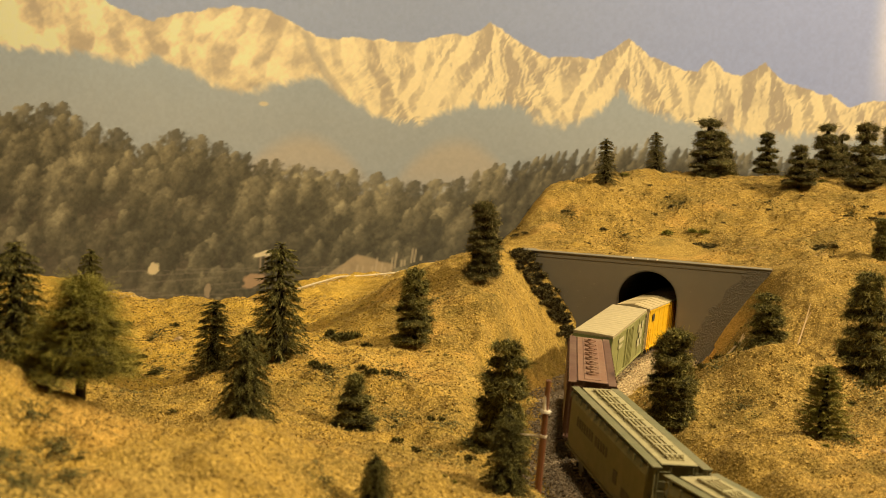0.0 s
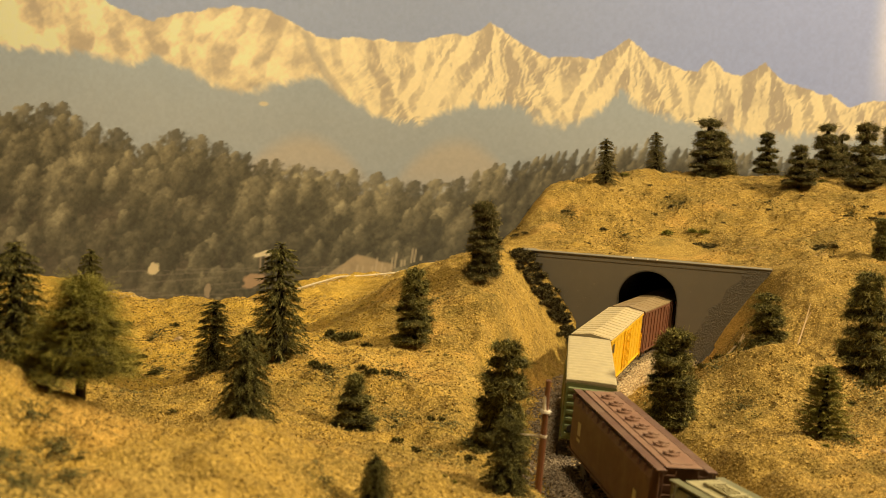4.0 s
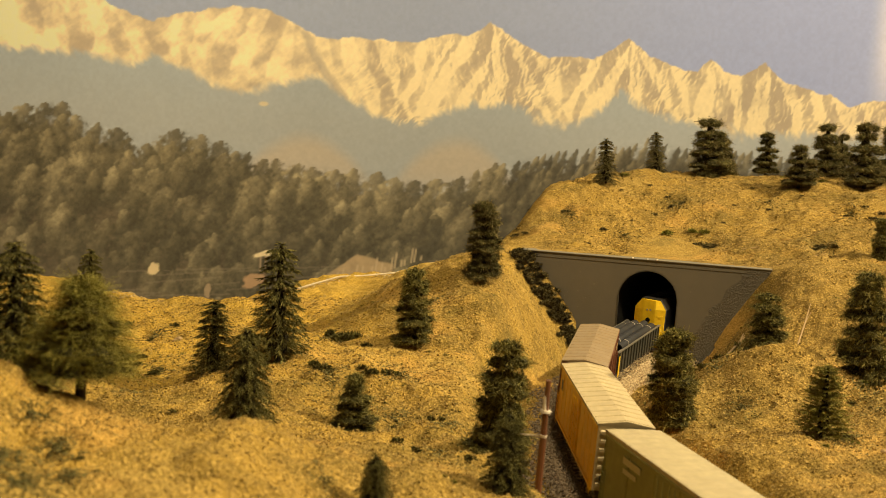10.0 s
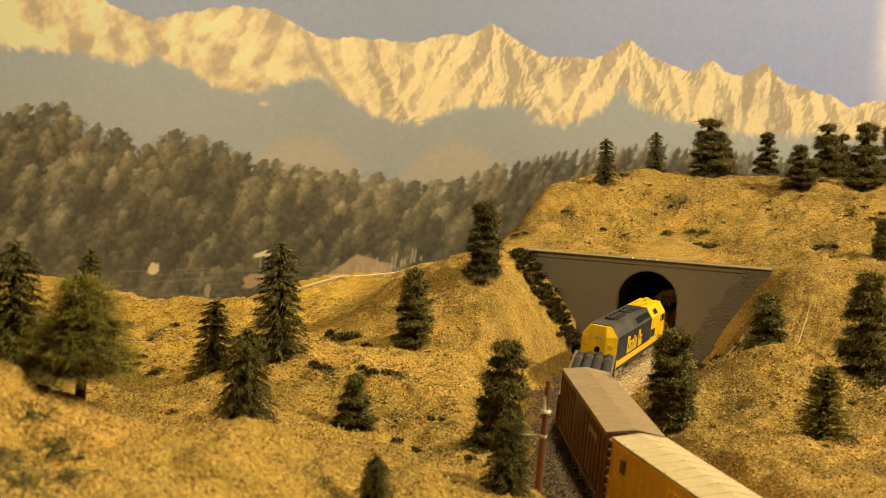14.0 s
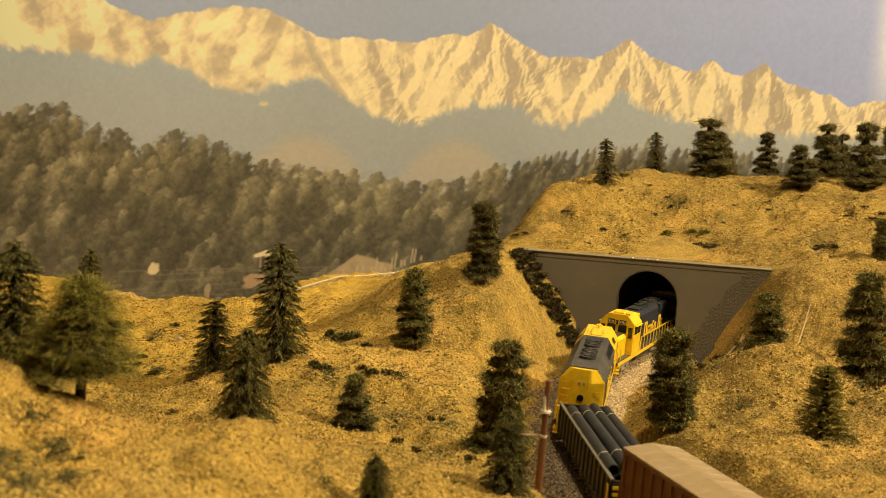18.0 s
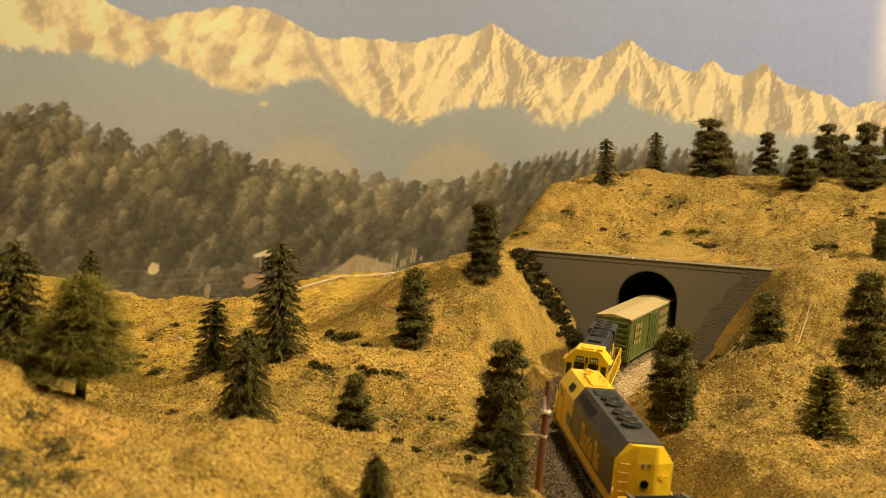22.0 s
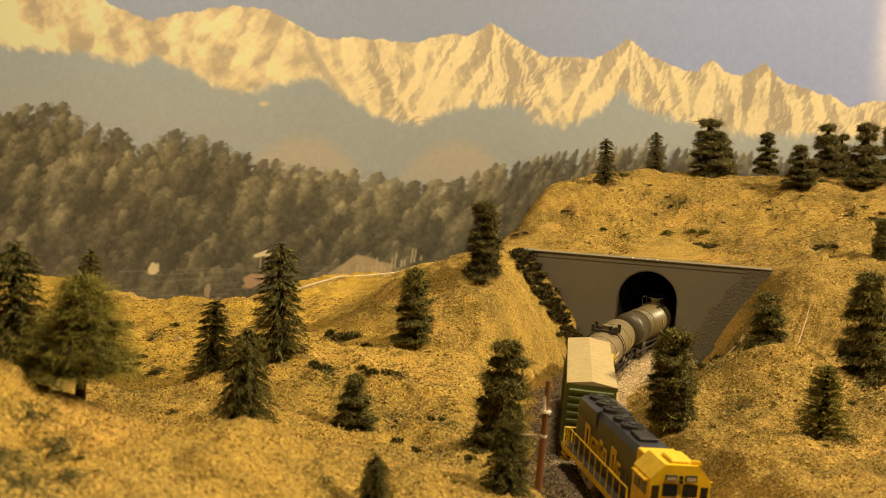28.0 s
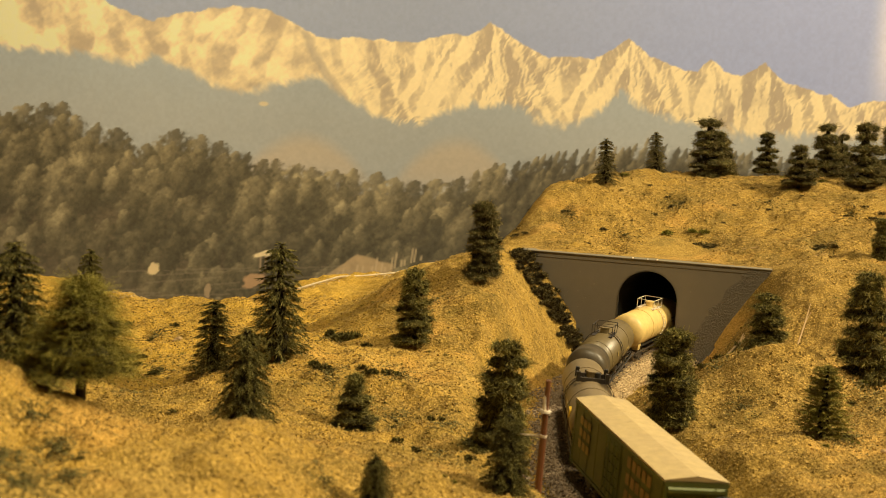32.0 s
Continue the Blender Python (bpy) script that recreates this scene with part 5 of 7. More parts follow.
def build_small_scenery():
    # leaning red-brown pole with a white insulator beside the line
    pole = empty("line_pole", "leaning red-brown pole with a white insulator collar", "pole")
    pole.matrix_basis = Matrix.Translation((0.0625, 0.62, height(0.0625, 0.62) - 0.002)) @ Matrix.Rotation(radians(1.8), 4, "Y")
    hgt = 0.0955 - height(0.0625, 0.62)
    bm = bmesh.new()
    rod(bm, (0, 0, 0), (0, 0, hgt * 0.62), 0.0022, 10, 0.0020)
    rod(bm, (0, 0, hgt * 0.62), (0, 0, hgt), 0.0018, 10, 0.0016)
    part("shaft", bm, RUST_POLE, pole, smooth=False)
    z = 0.0773 - (0.0955 - hgt)
    bm = bmesh.new()
    rod(bm, (0, 0, z - 0.0008), (0, 0, z + 0.0006), 0.0033, 14, 0.0030)
    rod(bm, (-0.0008, -0.0008, z + 0.0006), (-0.0012, -0.0010, z + 0.009), 0.0013, 8, 0.0007)
    part("insulator", bm, WHITE, pole, "white bell-shaped collar with a stub")
    bm = bmesh.new()
    rod(bm, (0, 0, z - 0.0155), (0, 0, z - 0.014), 0.0022, 12)
    part("ring", bm, WHITE, pole, "white ring")
    part("wire", rod(rod(bmesh.new(), (0, 0, z - 0.0147), (-0.006, 0.002, z - 0.0155), 0.0006, 6), (-0.006, 0.002, z - 0.0155), (-0.0125, 0.006, z - 0.0165), 0.0006, 6, 0.0004), WHITE, pole, "short frayed white wire")
    # dead branches on the bank
    for pts, r in ((((0.3382, 1.02), (0.368, 1.080)), 0.0009), (((0.2896, 1.08), (0.3113, 1.10)), 0.0016), (((0.30, 1.085), (0.313, 1.112)), 0.001), (((0.405, 1.215), (0.43, 1.222)), 0.0008), (((0.345, 1.255), (0.362, 1.25)), 0.0008)):
        (x0, y0), (x1, y1) = pts
        a, b = Vector((x0, y0, height(x0, y0) + r * 0.5)), Vector((x1, y1, height(x1, y1) + r * 0.8))
        bm = bmesh.new()
        mid = (a + b) / 2 + Vector((0.0008, 0.0, 0.0012))
        rod(bm, a, mid, r, 6, r * 0.85)
        rod(bm, mid, b, r * 0.85, 6, r * 0.4)
        rod(bm, mid, mid + (b - a) * 0.25 + Vector((0.003, 0, 0.002)), r * 0.5, 5, r * 0.2)
        tagged(part("dead_branch", bm, DEADWOOD), "bare dry twig lying on the bank", "branch", "dead branches")
    # pale edge of the scenery shell against the mural
    bm = bmesh.new()
    pts = [(-0.190, 1.425), (-0.136, 1.445), (-0.10, 1.455), (-0.062, 1.463), (-0.02, 1.472), (0.025, 1.480)]
    for (x0, y0), (x1, y1) in zip(pts, pts[1:]):
        rod(bm, (x0, y0, height(x0, y0) + 0.0036), (x1, y1, height(x1, y1) + 0.0036), 0.0011, 6)
    tagged(part("scenery_edge", bm, CREAM_EDGE), "pale cream edge strip of the scenery shell", "edge strip", kind="structure")
    # pale rocks
    for x, y, s in ((-0.255, 1.06, 0.006), (-0.2, 0.95, 0.003), (0.34, 0.735, 0.003), (0.125, 0.775, 0.003), (0.30, 0.71, 0.0025)):
        bm = bmesh.new()
        bmesh.ops.create_icosphere(bm, subdivisions=2, radius=s)
        for v in bm.verts:
            v.co *= 1 + 0.35 * noise.noise(v.co * 300 + Vector((x * 50, 0, 0)))
            v.co.z *= 0.8
        ob = tagged(part("rock", bm, DEADWOOD), "pale tan pebble lying on the slope", "rock", "loose rocks")
        ob.matrix_basis = Matrix.Translation((x, y, height(x, y) + s * 0.2))


build_small_scenery()


# ---- rolling stock: x forward, z up from the rail top ----
MOVERS = []


def wheel_mesh():
    bm = bmesh.new()
    for s in (-1, 1):
        rod(bm, (0, s * 0.0072, 0), (0, s * 0.0094, 0), 0.0046, 14)
        rod(bm, (0, s * 0.0069, 0), (0, s * 0.0073, 0), 0.0053, 14)
    rod(bm, (0, -0.0072, 0), (0, 0.0072, 0), 0.0011, 8)
    me = bpy.data.meshes.new("wheelset")
    bm.to_mesh(me)
    bm.free()
    return me


def truck_mesh(axles):
    bm = bmesh.new()
    half = 0.0105 if axles == 2 else 0.0205
    for s in (-1, 1):
        y0, y1 = (0.0100, 0.0122) if s > 0 else (-0.0122, -0.0100)
        prof = [(-half - 0.003, 0.0035), (-half + 0.003, 0.0030), (-half * 0.45, 0.0012), (half * 0.45, 0.0012), (half - 0.003, 0.0030), (half + 0.003, 0.0035),
                (half + 0.003, 0.0062), (half * 0.5, 0.0090), (-half * 0.5, 0.0090), (-half - 0.003, 0.0062)]
        r0 = [bm.verts.new((a, y0, b)) for a, b in prof]
        r1 = [bm.verts.new((a, y1, b)) for a, b in prof]
        for i in range(len(prof)):
            bm.faces.new((r0[i], r0[(i + 1) % len(prof)], r1[(i + 1) % len(prof)], r1[i]))
        bm.faces.new(r0[::-1])
        bm.faces.new(r1)
        for k in range(axles):
            x = -half + 2 * half * k / (axles - 1)
            rod(bm, (x, s * 0.0122, 0.0046), (x, s * 0.0136, 0.0046), 0.0017, 8)
    box(bm, -0.003, 0.003, -0.010, 0.010, 0.004, 0.0098)
    bmesh.ops.recalc_face_normals(bm, faces=bm.faces)
    me = bpy.data.meshes.new("truck")
    bm.to_mesh(me)
    bm.free()
    return me


WHEELSET, TRUCKS = wheel_mesh(), {2: truck_mesh(2), 3: truck_mesh(3)}


def coupler_mesh():
    bm = bmesh.new()
    box(bm, -0.008, 0.002, -0.0012, 0.0012, 0.0085, 0.0108)
    box(bm, 0.001, 0.0052, -0.0022, 0.0020, 0.0078, 0.0116, 0.0005)
    rod(bm, (0.003, 0, 0.0085), (0.0015, 0.001, 0.0030), 0.0003, 5)
    me = bpy.data.meshes.new("coupler")
    bm.to_mesh(me)
    bm.free()
    return me


COUPLER = coupler_mesh()


def rolling(name, label, category, offset, pivot, axles=2, truck_paint=None, end=0.086):
    """The empty at a vehicle's middle, with trucks, wheels and couplers. offset: its place in the train; pivot: truck centre from the middle."""
    ob = empty(name, label, category, "vehicles of the train")
    turn = []
    for s in (-1, 1):
        t = part_mesh("truck", TRUCKS[axles], BLACK if truck_paint is None else truck_paint, ob, "" if truck_paint is None else "silver painted truck")
        half = 0.0105 if axles == 2 else 0.0205
        for k in range(axles):
            w = part_mesh("wheelset", WHEELSET, STEEL, t)
            w.matrix_basis = Matrix.Translation((-half + 2 * half * k / (axles - 1), 0, 0.0046))
        turn.append((t, s * pivot))
        c = part_mesh("coupler", COUPLER, BLACK, ob)
        c.matrix_basis = Matrix.Translation((s * end, 0, 0)) @ Matrix.Rotation(0 if s > 0 else math.pi, 4, "Z")
    MOVERS.append((ob, offset, pivot, turn))
    return ob


def bars(name, m, parent, y, marks, label=""):
    """Lettering as flat raised bars on a side at y: x, z, width, height."""
    d = 0.00018 if y > 0 else -0.00018
    for x, z, w, h in marks:
        part(name, box(bmesh.new(), x - w / 2, x + w / 2, min(y, y + d), max(y, y + d), z - h / 2, z + h / 2), m, parent, label)


def ladder(parent, m, x, y, z0, z1, along="x", width=0.0055, n=6):
    bm = bmesh.new()
    for k in range(n):
        z = z0 + (z1 - z0) * (k + 0.5) / n
        if along == "x":
            rod(bm, (x - width / 2, y, z), (x + width / 2, y, z), 0.00028, 5)
        else:
            rod(bm, (x, y - width / 2, z), (x, y + width / 2, z), 0.00028, 5)
    for s in (-1, 1):
        p = (x + s * width / 2, y) if along == "x" else (x, y + s * width / 2)
        rod(bm, (*p, z0), (*p, z1), 0.0003, 5)
    return part("ladder", bm, m, parent)


def boxcar(name, label, offset, L, side_m, roof_m, end_m, style, marks, mark_m, door_m=None, marks2=None, flat=False, ridge=0.0030):
    """A model boxcar. style: 'posts' (outer ribs), 'panels' (wide shallow panels) or 'smooth'."""
    W, eave, sill = 0.0356, 0.0545, 0.0115
    ob = rolling(name, label, "boxcar", offset, 0.059, end=L / 2)
    h, w = L / 2, W / 2
    part("body", box(bmesh.new(), -h, h, -w, w, sill, eave, 0.0005), side_m, ob)
    part("underframe", box(box(bmesh.new(), -h + 0.004, h - 0.004, -0.004, 0.004, 0.0075, sill), -0.02, 0.02, -0.010, 0.010, 0.0065, sill), BLACK, ob)
    # roof: shallow gable with raised seams
    bm = bmesh.new()
    o = w + 0.0006
    edge = 0.0003 if ridge > 0.002 else 0.0014
    extrude_profile(bm, [(-o, eave - 0.0010), (o, eave - 0.0010), (o, eave + edge), (0, eave + ridge), (-o, eave + edge)], -h - 0.0006, h + 0.0006)
    n = 13 if style != "smooth" else 17
    rib = {"smooth": 0.0, "posts": 0.00035, "panels": 0.00065}[style] * (0.25 if flat else 1.0)
    if style == "smooth":
        # one shallowly corrugated sheet
        rows = []
        for k in range(6 * n + 1):
            x, wave = -h + L * k / (6 * n), 0.00020 + 0.00016 * math.sin(k * math.pi / 3)
            rows.append([bm.verts.new((x, y, eave + z + wave * q)) for y, z, q in ((-o * 0.99, edge, 0.3), (-o * 0.93, edge + 0.00006, 1), (0, ridge, 1), (o * 0.93, edge + 0.00006, 1), (o * 0.99, edge, 0.3))])
        for a, b in zip(rows, rows[1:]):
            for i in range(4):
                bm.faces.new((a[i], b[i], b[i + 1], a[i + 1]))
    for k in range(n + 1 if style != "smooth" else 0):
        x = -h + 0.002 + (L - 0.004) * k / n
        for s in (-1, 1):
            vs = []
            for dx in (-0.0007, 0.0007):
                vs += [bm.verts.new((x + dx, s * o * 0.97, eave + edge)), bm.verts.new((x + dx * 0.5, s * o * 0.95, eave + edge + rib)),
                       bm.verts.new((x + dx * 0.5, s * 0.0003, eave + ridge - 0.0001 + rib)), bm.verts.new((x + dx, s * 0.0003, eave + ridge - 0.0004))]
            bm.faces.new((vs[0], vs[1], vs[2], vs[3]))
            bm.faces.new((vs[4], vs[7], vs[6], vs[5]))
            bm.faces.new((vs[1], vs[5], vs[6], vs[2]))
            bm.faces.new((vs[0], vs[4], vs[5], vs[1]))
    bmesh.ops.recalc_face_normals(bm, faces=bm.faces)
    part("roof", bm, roof_m, ob)
    # ends with rolled ribs
    for s in (-1, 1):
        e0, e1 = sorted((s * h, s * (h + 0.0006)))
        e = part("end_panel", box(bmesh.new(), e0, e1, -w, w, sill, eave), end_m, ob)
        for k in range(7):
            bm = bmesh.new()
            z = sill + 0.004 + 0.0056 * k
            prof = [(0, z - 0.0019), (s * 0.0014, z - 0.0009), (s * 0.0014, z + 0.0009), (0, z + 0.0019)]
            prof = [(s * (h + 0.0005) + a, b) for a, b in prof]
            r0 = [bm.verts.new((a, -w + 0.0016, b)) for a, b in prof]
            r1 = [bm.verts.new((a, w - 0.0016, b)) for a, b in prof]
            for i in range(3):
                bm.faces.new((r0[i], r0[i + 1], r1[i + 1], r1[i]))
            bm.faces.new(r0[::-1])
            bm.faces.new(r1)
            bmesh.ops.recalc_face_normals(bm, faces=bm.faces)
            part("rib", bm, end_m, e)
        ladder(ob, end_m, s * (h + 0.0016), s * (w - 0.0045), sill - 0.002, eave - 0.003, "y")
        rod_bm = rod(bmesh.new(), (s * (h + 0.002), -s * (w - 0.006), 0.020), (s * (h + 0.0028), -s * (w - 0.006), 0.020), 0.0028, 12)
        part("brake_wheel", rod_bm, BLACK, ob)
    for s in (-1, 1):
        y = s * w
        y0, y1 = (y, y + 0.0009) if s > 0 else (y - 0.0009, y)
        bm = bmesh.new()
        if style == "posts":
            for k in range(16):
                x = -h + 0.004 + (L - 0.008) * k / 15
                if abs(x) > 0.0155:
                    part("side_post", box(bmesh.new(), x - 0.0008, x + 0.0008, y0, y1, sill + 0.002, eave - 0.0032), side_m, ob)
        elif style == "panels":
            for k in range(11):
                x = -h + 0.003 + (L - 0.006) * k / 10
                if abs(x) > 0.0155:
                    part("side_seam", box(bmesh.new(), x - 0.00035, x + 0.00035, y0 * 0.3 + y * 0.7, y1 * 0.3 + y * 0.7, sill + 0.002, eave - 0.0032), side_m, ob)
        else:
            for k in range(6):
                x = -h + 0.002 + (L - 0.004) * k / 5
                part("side_seam", box(bmesh.new(), x - 0.0005, x + 0.0005, y0 * 0.4 + y * 0.6, y1 * 0.4 + y * 0.6, sill + 0.002, eave - 0.0032), side_m, ob)
        part("side_sill", box(bmesh.new(), -h, h, y0, y1, sill - 0.0004, sill + 0.0014), side_m, ob)
        part("eave_rail", box(bmesh.new(), -h, h, y0, y1, eave - 0.0028, eave - 0.0014), side_m, ob)
        bm = box(bmesh.new(), -0.0145, 0.0145, y0 + 0.0001, y1 + 0.0001, sill + 0.002, eave - 0.003, 0.0003)
        door = part("door", bm, door_m or side_m, ob)
        for k in range(6 if style != "smooth" else 0):
            z = sill + 0.006 + 0.006 * k
            part("rib", box(bmesh.new(), -0.013, 0.013, y1 if s > 0 else y0 - 0.0005, y1 + 0.0005 if s > 0 else y0, z - 0.0007, z + 0.0007), door_m or side_m, door)
        for x in (-0.0105, -0.004, 0.004, 0.0105):
            bm = rod(bmesh.new(), (x, (y1 if s > 0 else y0) + s * 0.0007, sill + 0.003), (x, (y1 if s > 0 else y0) + s * 0.0007, eave - 0.004), 0.00035, 5)
            part("lock_rod", bm, door_m or side_m, door)
        part("door_rail", box(bmesh.new(), -0.016, 0.034, y0 - 0.0002, y1 + 0.0002, sill + 0.0006, sill + 0.0018), side_m, ob)
        for x in (-1, 1):
            ladder(ob, side_m, x * (h - 0.0042), y + s * 0.0012, sill - 0.003, sill + 0.022, "x", n=4)
        m = (marks2 if s < 0 and marks2 is not None else marks)
        bars("lettering", mark_m, ob, y1 if s > 0 else y0, [(s * -a, b, c, d) for a, b, c, d in m], "faded lettering bar")
    return ob


def covered_hopper(name, label, offset, L, body_m, roof_m, hatches, marks, mark_m):
    """A covered hopper with sloped bays, roof walks and, where it has them, round hatches."""
    W, eave, sill = 0.0362, 0.0545, 0.0145
    ob = rolling(name, label, "hopper car", offset, 0.062, end=L / 2)
    h, w = L / 2, W / 2
    side = [(-w * 0.90, sill), (w * 0.90, sill), (w, sill + 0.006), (w, eave - 0.006), (w * 0.94, eave - 0.001), (w * 0.62, eave + 0.0016), (-w * 0.62, eave + 0.0016), (-w * 0.94, eave - 0.001), (-w, eave - 0.006), (-w, sill + 0.006)]
    bm = extrude_profile(bmesh.new(), side, -h + 0.008, h - 0.008)
    for s in (-1, 1):
        box(bm, *sorted((s * (h - 0.0085), s * (h - 0.0072))), -w * 0.97, w * 0.97, eave - 0.012, eave + 0.0008)
    part("body", bm, body_m, ob)
    part("sill", box(box(bmesh.new(), -h, h, -0.005, 0.005, 0.0085, sill + 0.001), -h, h, -w * 0.95, w * 0.95, sill - 0.0006, sill + 0.0008), body_m, ob)
    for k in range(3):
        x = -0.036 + 0.036 * k
        bm = bmesh.new()
        t0 = [bm.verts.new((x + a, b, sill)) for a, b in ((-0.014, -0.013), (0.014, -0.013), (0.014, 0.013), (-0.014, 0.013))]
        t1 = [bm.verts.new((x + a, b, 0.0045)) for a, b in ((-0.005, -0.006), (0.005, -0.006), (0.005, 0.006), (-0.005, 0.006))]
        for i in range(4):
            bm.faces.new((t0[i], t0[(i + 1) % 4], t1[(i + 1) % 4], t1[i]))
        bm.faces.new(t1)
        bmesh.ops.recalc_face_normals(bm, faces=bm.faces)
        part("discharge_bay", bm, body_m, ob)
    top = eave + 0.0016
    part("roof", box(bmesh.new(), -h + 0.005, h - 0.005, -w * 0.60, w * 0.60, top, top + 0.0008, 0.0003), roof_m, ob)
    for s in (-1, 1):
        bm = box(bmesh.new(), -h, h, s * w * 0.80 - 0.0028, s * w * 0.80 + 0.0028, top - 0.0006, top + 0.0002)
        n = 15
        for k in range(n):
            x = -h + 0.006 + (L - 0.012) * k / (n - 1)
            prof_y = sorted((s * w * 0.97, s * (w + 0.0005)))
            box(bm, x - 0.0007, x + 0.0007, prof_y[0], prof_y[1], eave - 0.0042, eave - 0.0004)
        part("roof_walk", bm, body_m, ob, "roof walk with small brackets")
        ladder(ob, body_m, s * (h - 0.001), w * 0.55, 0.012, top, "y", 0.007, 8)
        ladder(ob, body_m, s * (h - 0.001), -w * 0.55, 0.012, top, "y", 0.007, 8)
        bm = bmesh.new()
        for q in (-1, 1):
            rod(bm, (s * (h - 0.001), q * w * 0.86, sill), (s * (h - 0.001), q * w * 0.86, top), 0.0006, 6)
            rod(bm, (s * (h - 0.001), q * w * 0.86, sill + 0.002), (s * (h - 0.010), q * w * 0.86, eave - 0.012), 0.0005, 6)
        part("end_frame", bm, body_m, ob)
    if hatches:
        part("roof_pan", box(bmesh.new(), -h + 0.010, h - 0.010, -w * 0.34, w * 0.34, top + 0.0006, top + 0.0013, 0.0003), roof_m, ob)
        for k in range(8):
            x = -0.063 + 0.018 * k
            hatch = part("hatch", rod(bmesh.new(), (x, 0, top + 0.001), (x, 0, top + 0.0026), 0.0048, 14, 0.0044), roof_m, ob)
            bm = box(bmesh.new(), x - 0.0011, x + 0.0011, -0.0050, 0.0050, top + 0.0024, top + 0.0034, 0.0003)
            rod(bm, (x, 0, top + 0.0024), (x, 0, top + 0.0042), 0.0021, 10, 0.0017)
            part("hatch_bar", bm, roof_m, hatch)
    else:
        bm = box(bmesh.new(), -h + 0.012, h - 0.012, -w * 0.27, w * 0.27, top + 0.0007, top + 0.0014)
        for k in range(4):
            y = -w * 0.24 + w * 0.16 * k
            box(bm, -h + 0.013, h - 0.013, y - 0.0006, y + 0.0006, top + 0.0014, top + 0.0026)
        part("hatch_trough", bm, roof_m, ob, "long ribbed hatch cover")
        for k in range(9):
            x = -h + 0.017 + (L - 0.034) * k / 8
            part("hatch_clamp", box(bmesh.new(), x - 0.001, x + 0.001, -w * 0.33, w * 0.33, top + 0.0014, top + 0.0032, 0.0002), roof_m, ob)
    for s in (-1, 1):
        bars("lettering", mark_m, ob, s * w, [(s * -a, b, c, d) for a, b, c, d in marks], "faded lettering bar")
    return ob


def tank_car(name, label, offset, L, m, m_end, style):
    """A tank car: domed barrel on a sill, with saddles, top platform and ladders."""
    r, zc = 0.0180, 0.0310
    ob = rolling(name, label, "tank car", offset, 0.058, end=L / 2)
    h = L / 2 - 0.006

    def barrel(x0, x1, caps, k=0.0):
        bm = bmesh.new()
        rings, n = [], 28
        stations = [(x0, 1), (x1, 1)]
        if caps[0]:
            stations = [(x0 + 0.009 - 0.009 * math.sin(a), max(0.02, math.cos(a))) for a in [i * math.pi / 14 for i in range(7, 0, -1)]] + [(x0 + 0.009, 1)] + stations[1:]
        if caps[1]:
            stations = stations[:-1] + [(x1 - 0.009, 1)] + [(x1 - 0.009 + 0.009 * math.sin(a), max(0.02, math.cos(a))) for a in [i * math.pi / 14 for i in range(1, 8)]]
        for x, q in stations:
            rings.append([bm.verts.new((x, (r + k) * q * math.cos(2 * math.pi * i / n), zc + (r + k) * q * math.sin(2 * math.pi * i / n))) for i in range(n)])
        for a, b in zip(rings, rings[1:]):
            for i in range(n):
                bm.faces.new((a[i], a[(i + 1) % n], b[(i + 1) % n], b[i]))
        bm.faces.new(rings[0][::-1])
        bm.faces.new(rings[-1])
        bmesh.ops.recalc_face_normals(bm, faces=bm.faces)
        return bm

    if m_end is m:
        part("barrel", barrel(-h, h, (True, True)), m, ob, smooth=True)
    else:
        part("barrel", barrel(-h, h - 0.030, (True, False)), m, ob, smooth=True)
        part("barrel_end", barrel(h - 0.030, h, (False, True)), m_end, ob, "black barrel end", True)
    for x in (-h + 0.045, 0.0, h - 0.045):
        part("band", barrel(x - 0.0008, x + 0.0008, (False, False), 0.0004), m, ob)
    bm = box(bmesh.new(), -L / 2, L / 2, -0.0045, 0.0045, 0.0085, 0.0125)
    for s in (-1, 1):
        box(bm, -L / 2, L / 2, *sorted((s * 0.0150, s * 0.0162)), 0.0105, 0.0118)
        for k in range(7):
            x = -h + 0.008 + (2 * h - 0.016) * k / 6
            rod(bm, (x, s * 0.0156, 0.0115), (x, s * 0.0165, 0.0175), 0.0003, 4)
        rod(bm, (-h + 0.008, s * 0.0165, 0.0175), (h - 0.008, s * 0.0165, 0.0175), 0.00032, 5)
    part("underframe", bm, BLACK if m_end is m else GREY, ob)
    for s in (-1, 1):
        part("saddle", box(bmesh.new(), s * 0.058 - 0.005, s * 0.058 + 0.005, -0.011, 0.011, 0.0105, 0.0185), m, ob)
    top = zc + r
    part("manway", rod(rod(bmesh.new(), (0, 0, top - 0.002), (0, 0, top + 0.0042), 0.0042, 16), (0, 0, top + 0.0042), (0, 0, top + 0.0052), 0.0046, 16), m, ob)
    rail_m = WHITE if style == "pale" else BLACK
    bm = bmesh.new()
    e = 0.0145
    for s in (-1, 1):
        box(bm, -e, e, *sorted((s * 0.0060, s * 0.0095)), top - 0.0016, top - 0.0009)
        for x in (-e, 0, e):
            rod(bm, (x, s * 0.0095, top - 0.001), (x, s * 0.0095, top + 0.0085), 0.00035, 5)
        rod(bm, (-e, s * 0.0095, top + 0.0085), (e, s * 0.0095, top + 0.0085), 0.00035, 5)
    for x in (-e, e):
        rod(bm, (x, -0.0095, top + 0.0085), (x, 0.0095, top + 0.0085), 0.00035, 5)
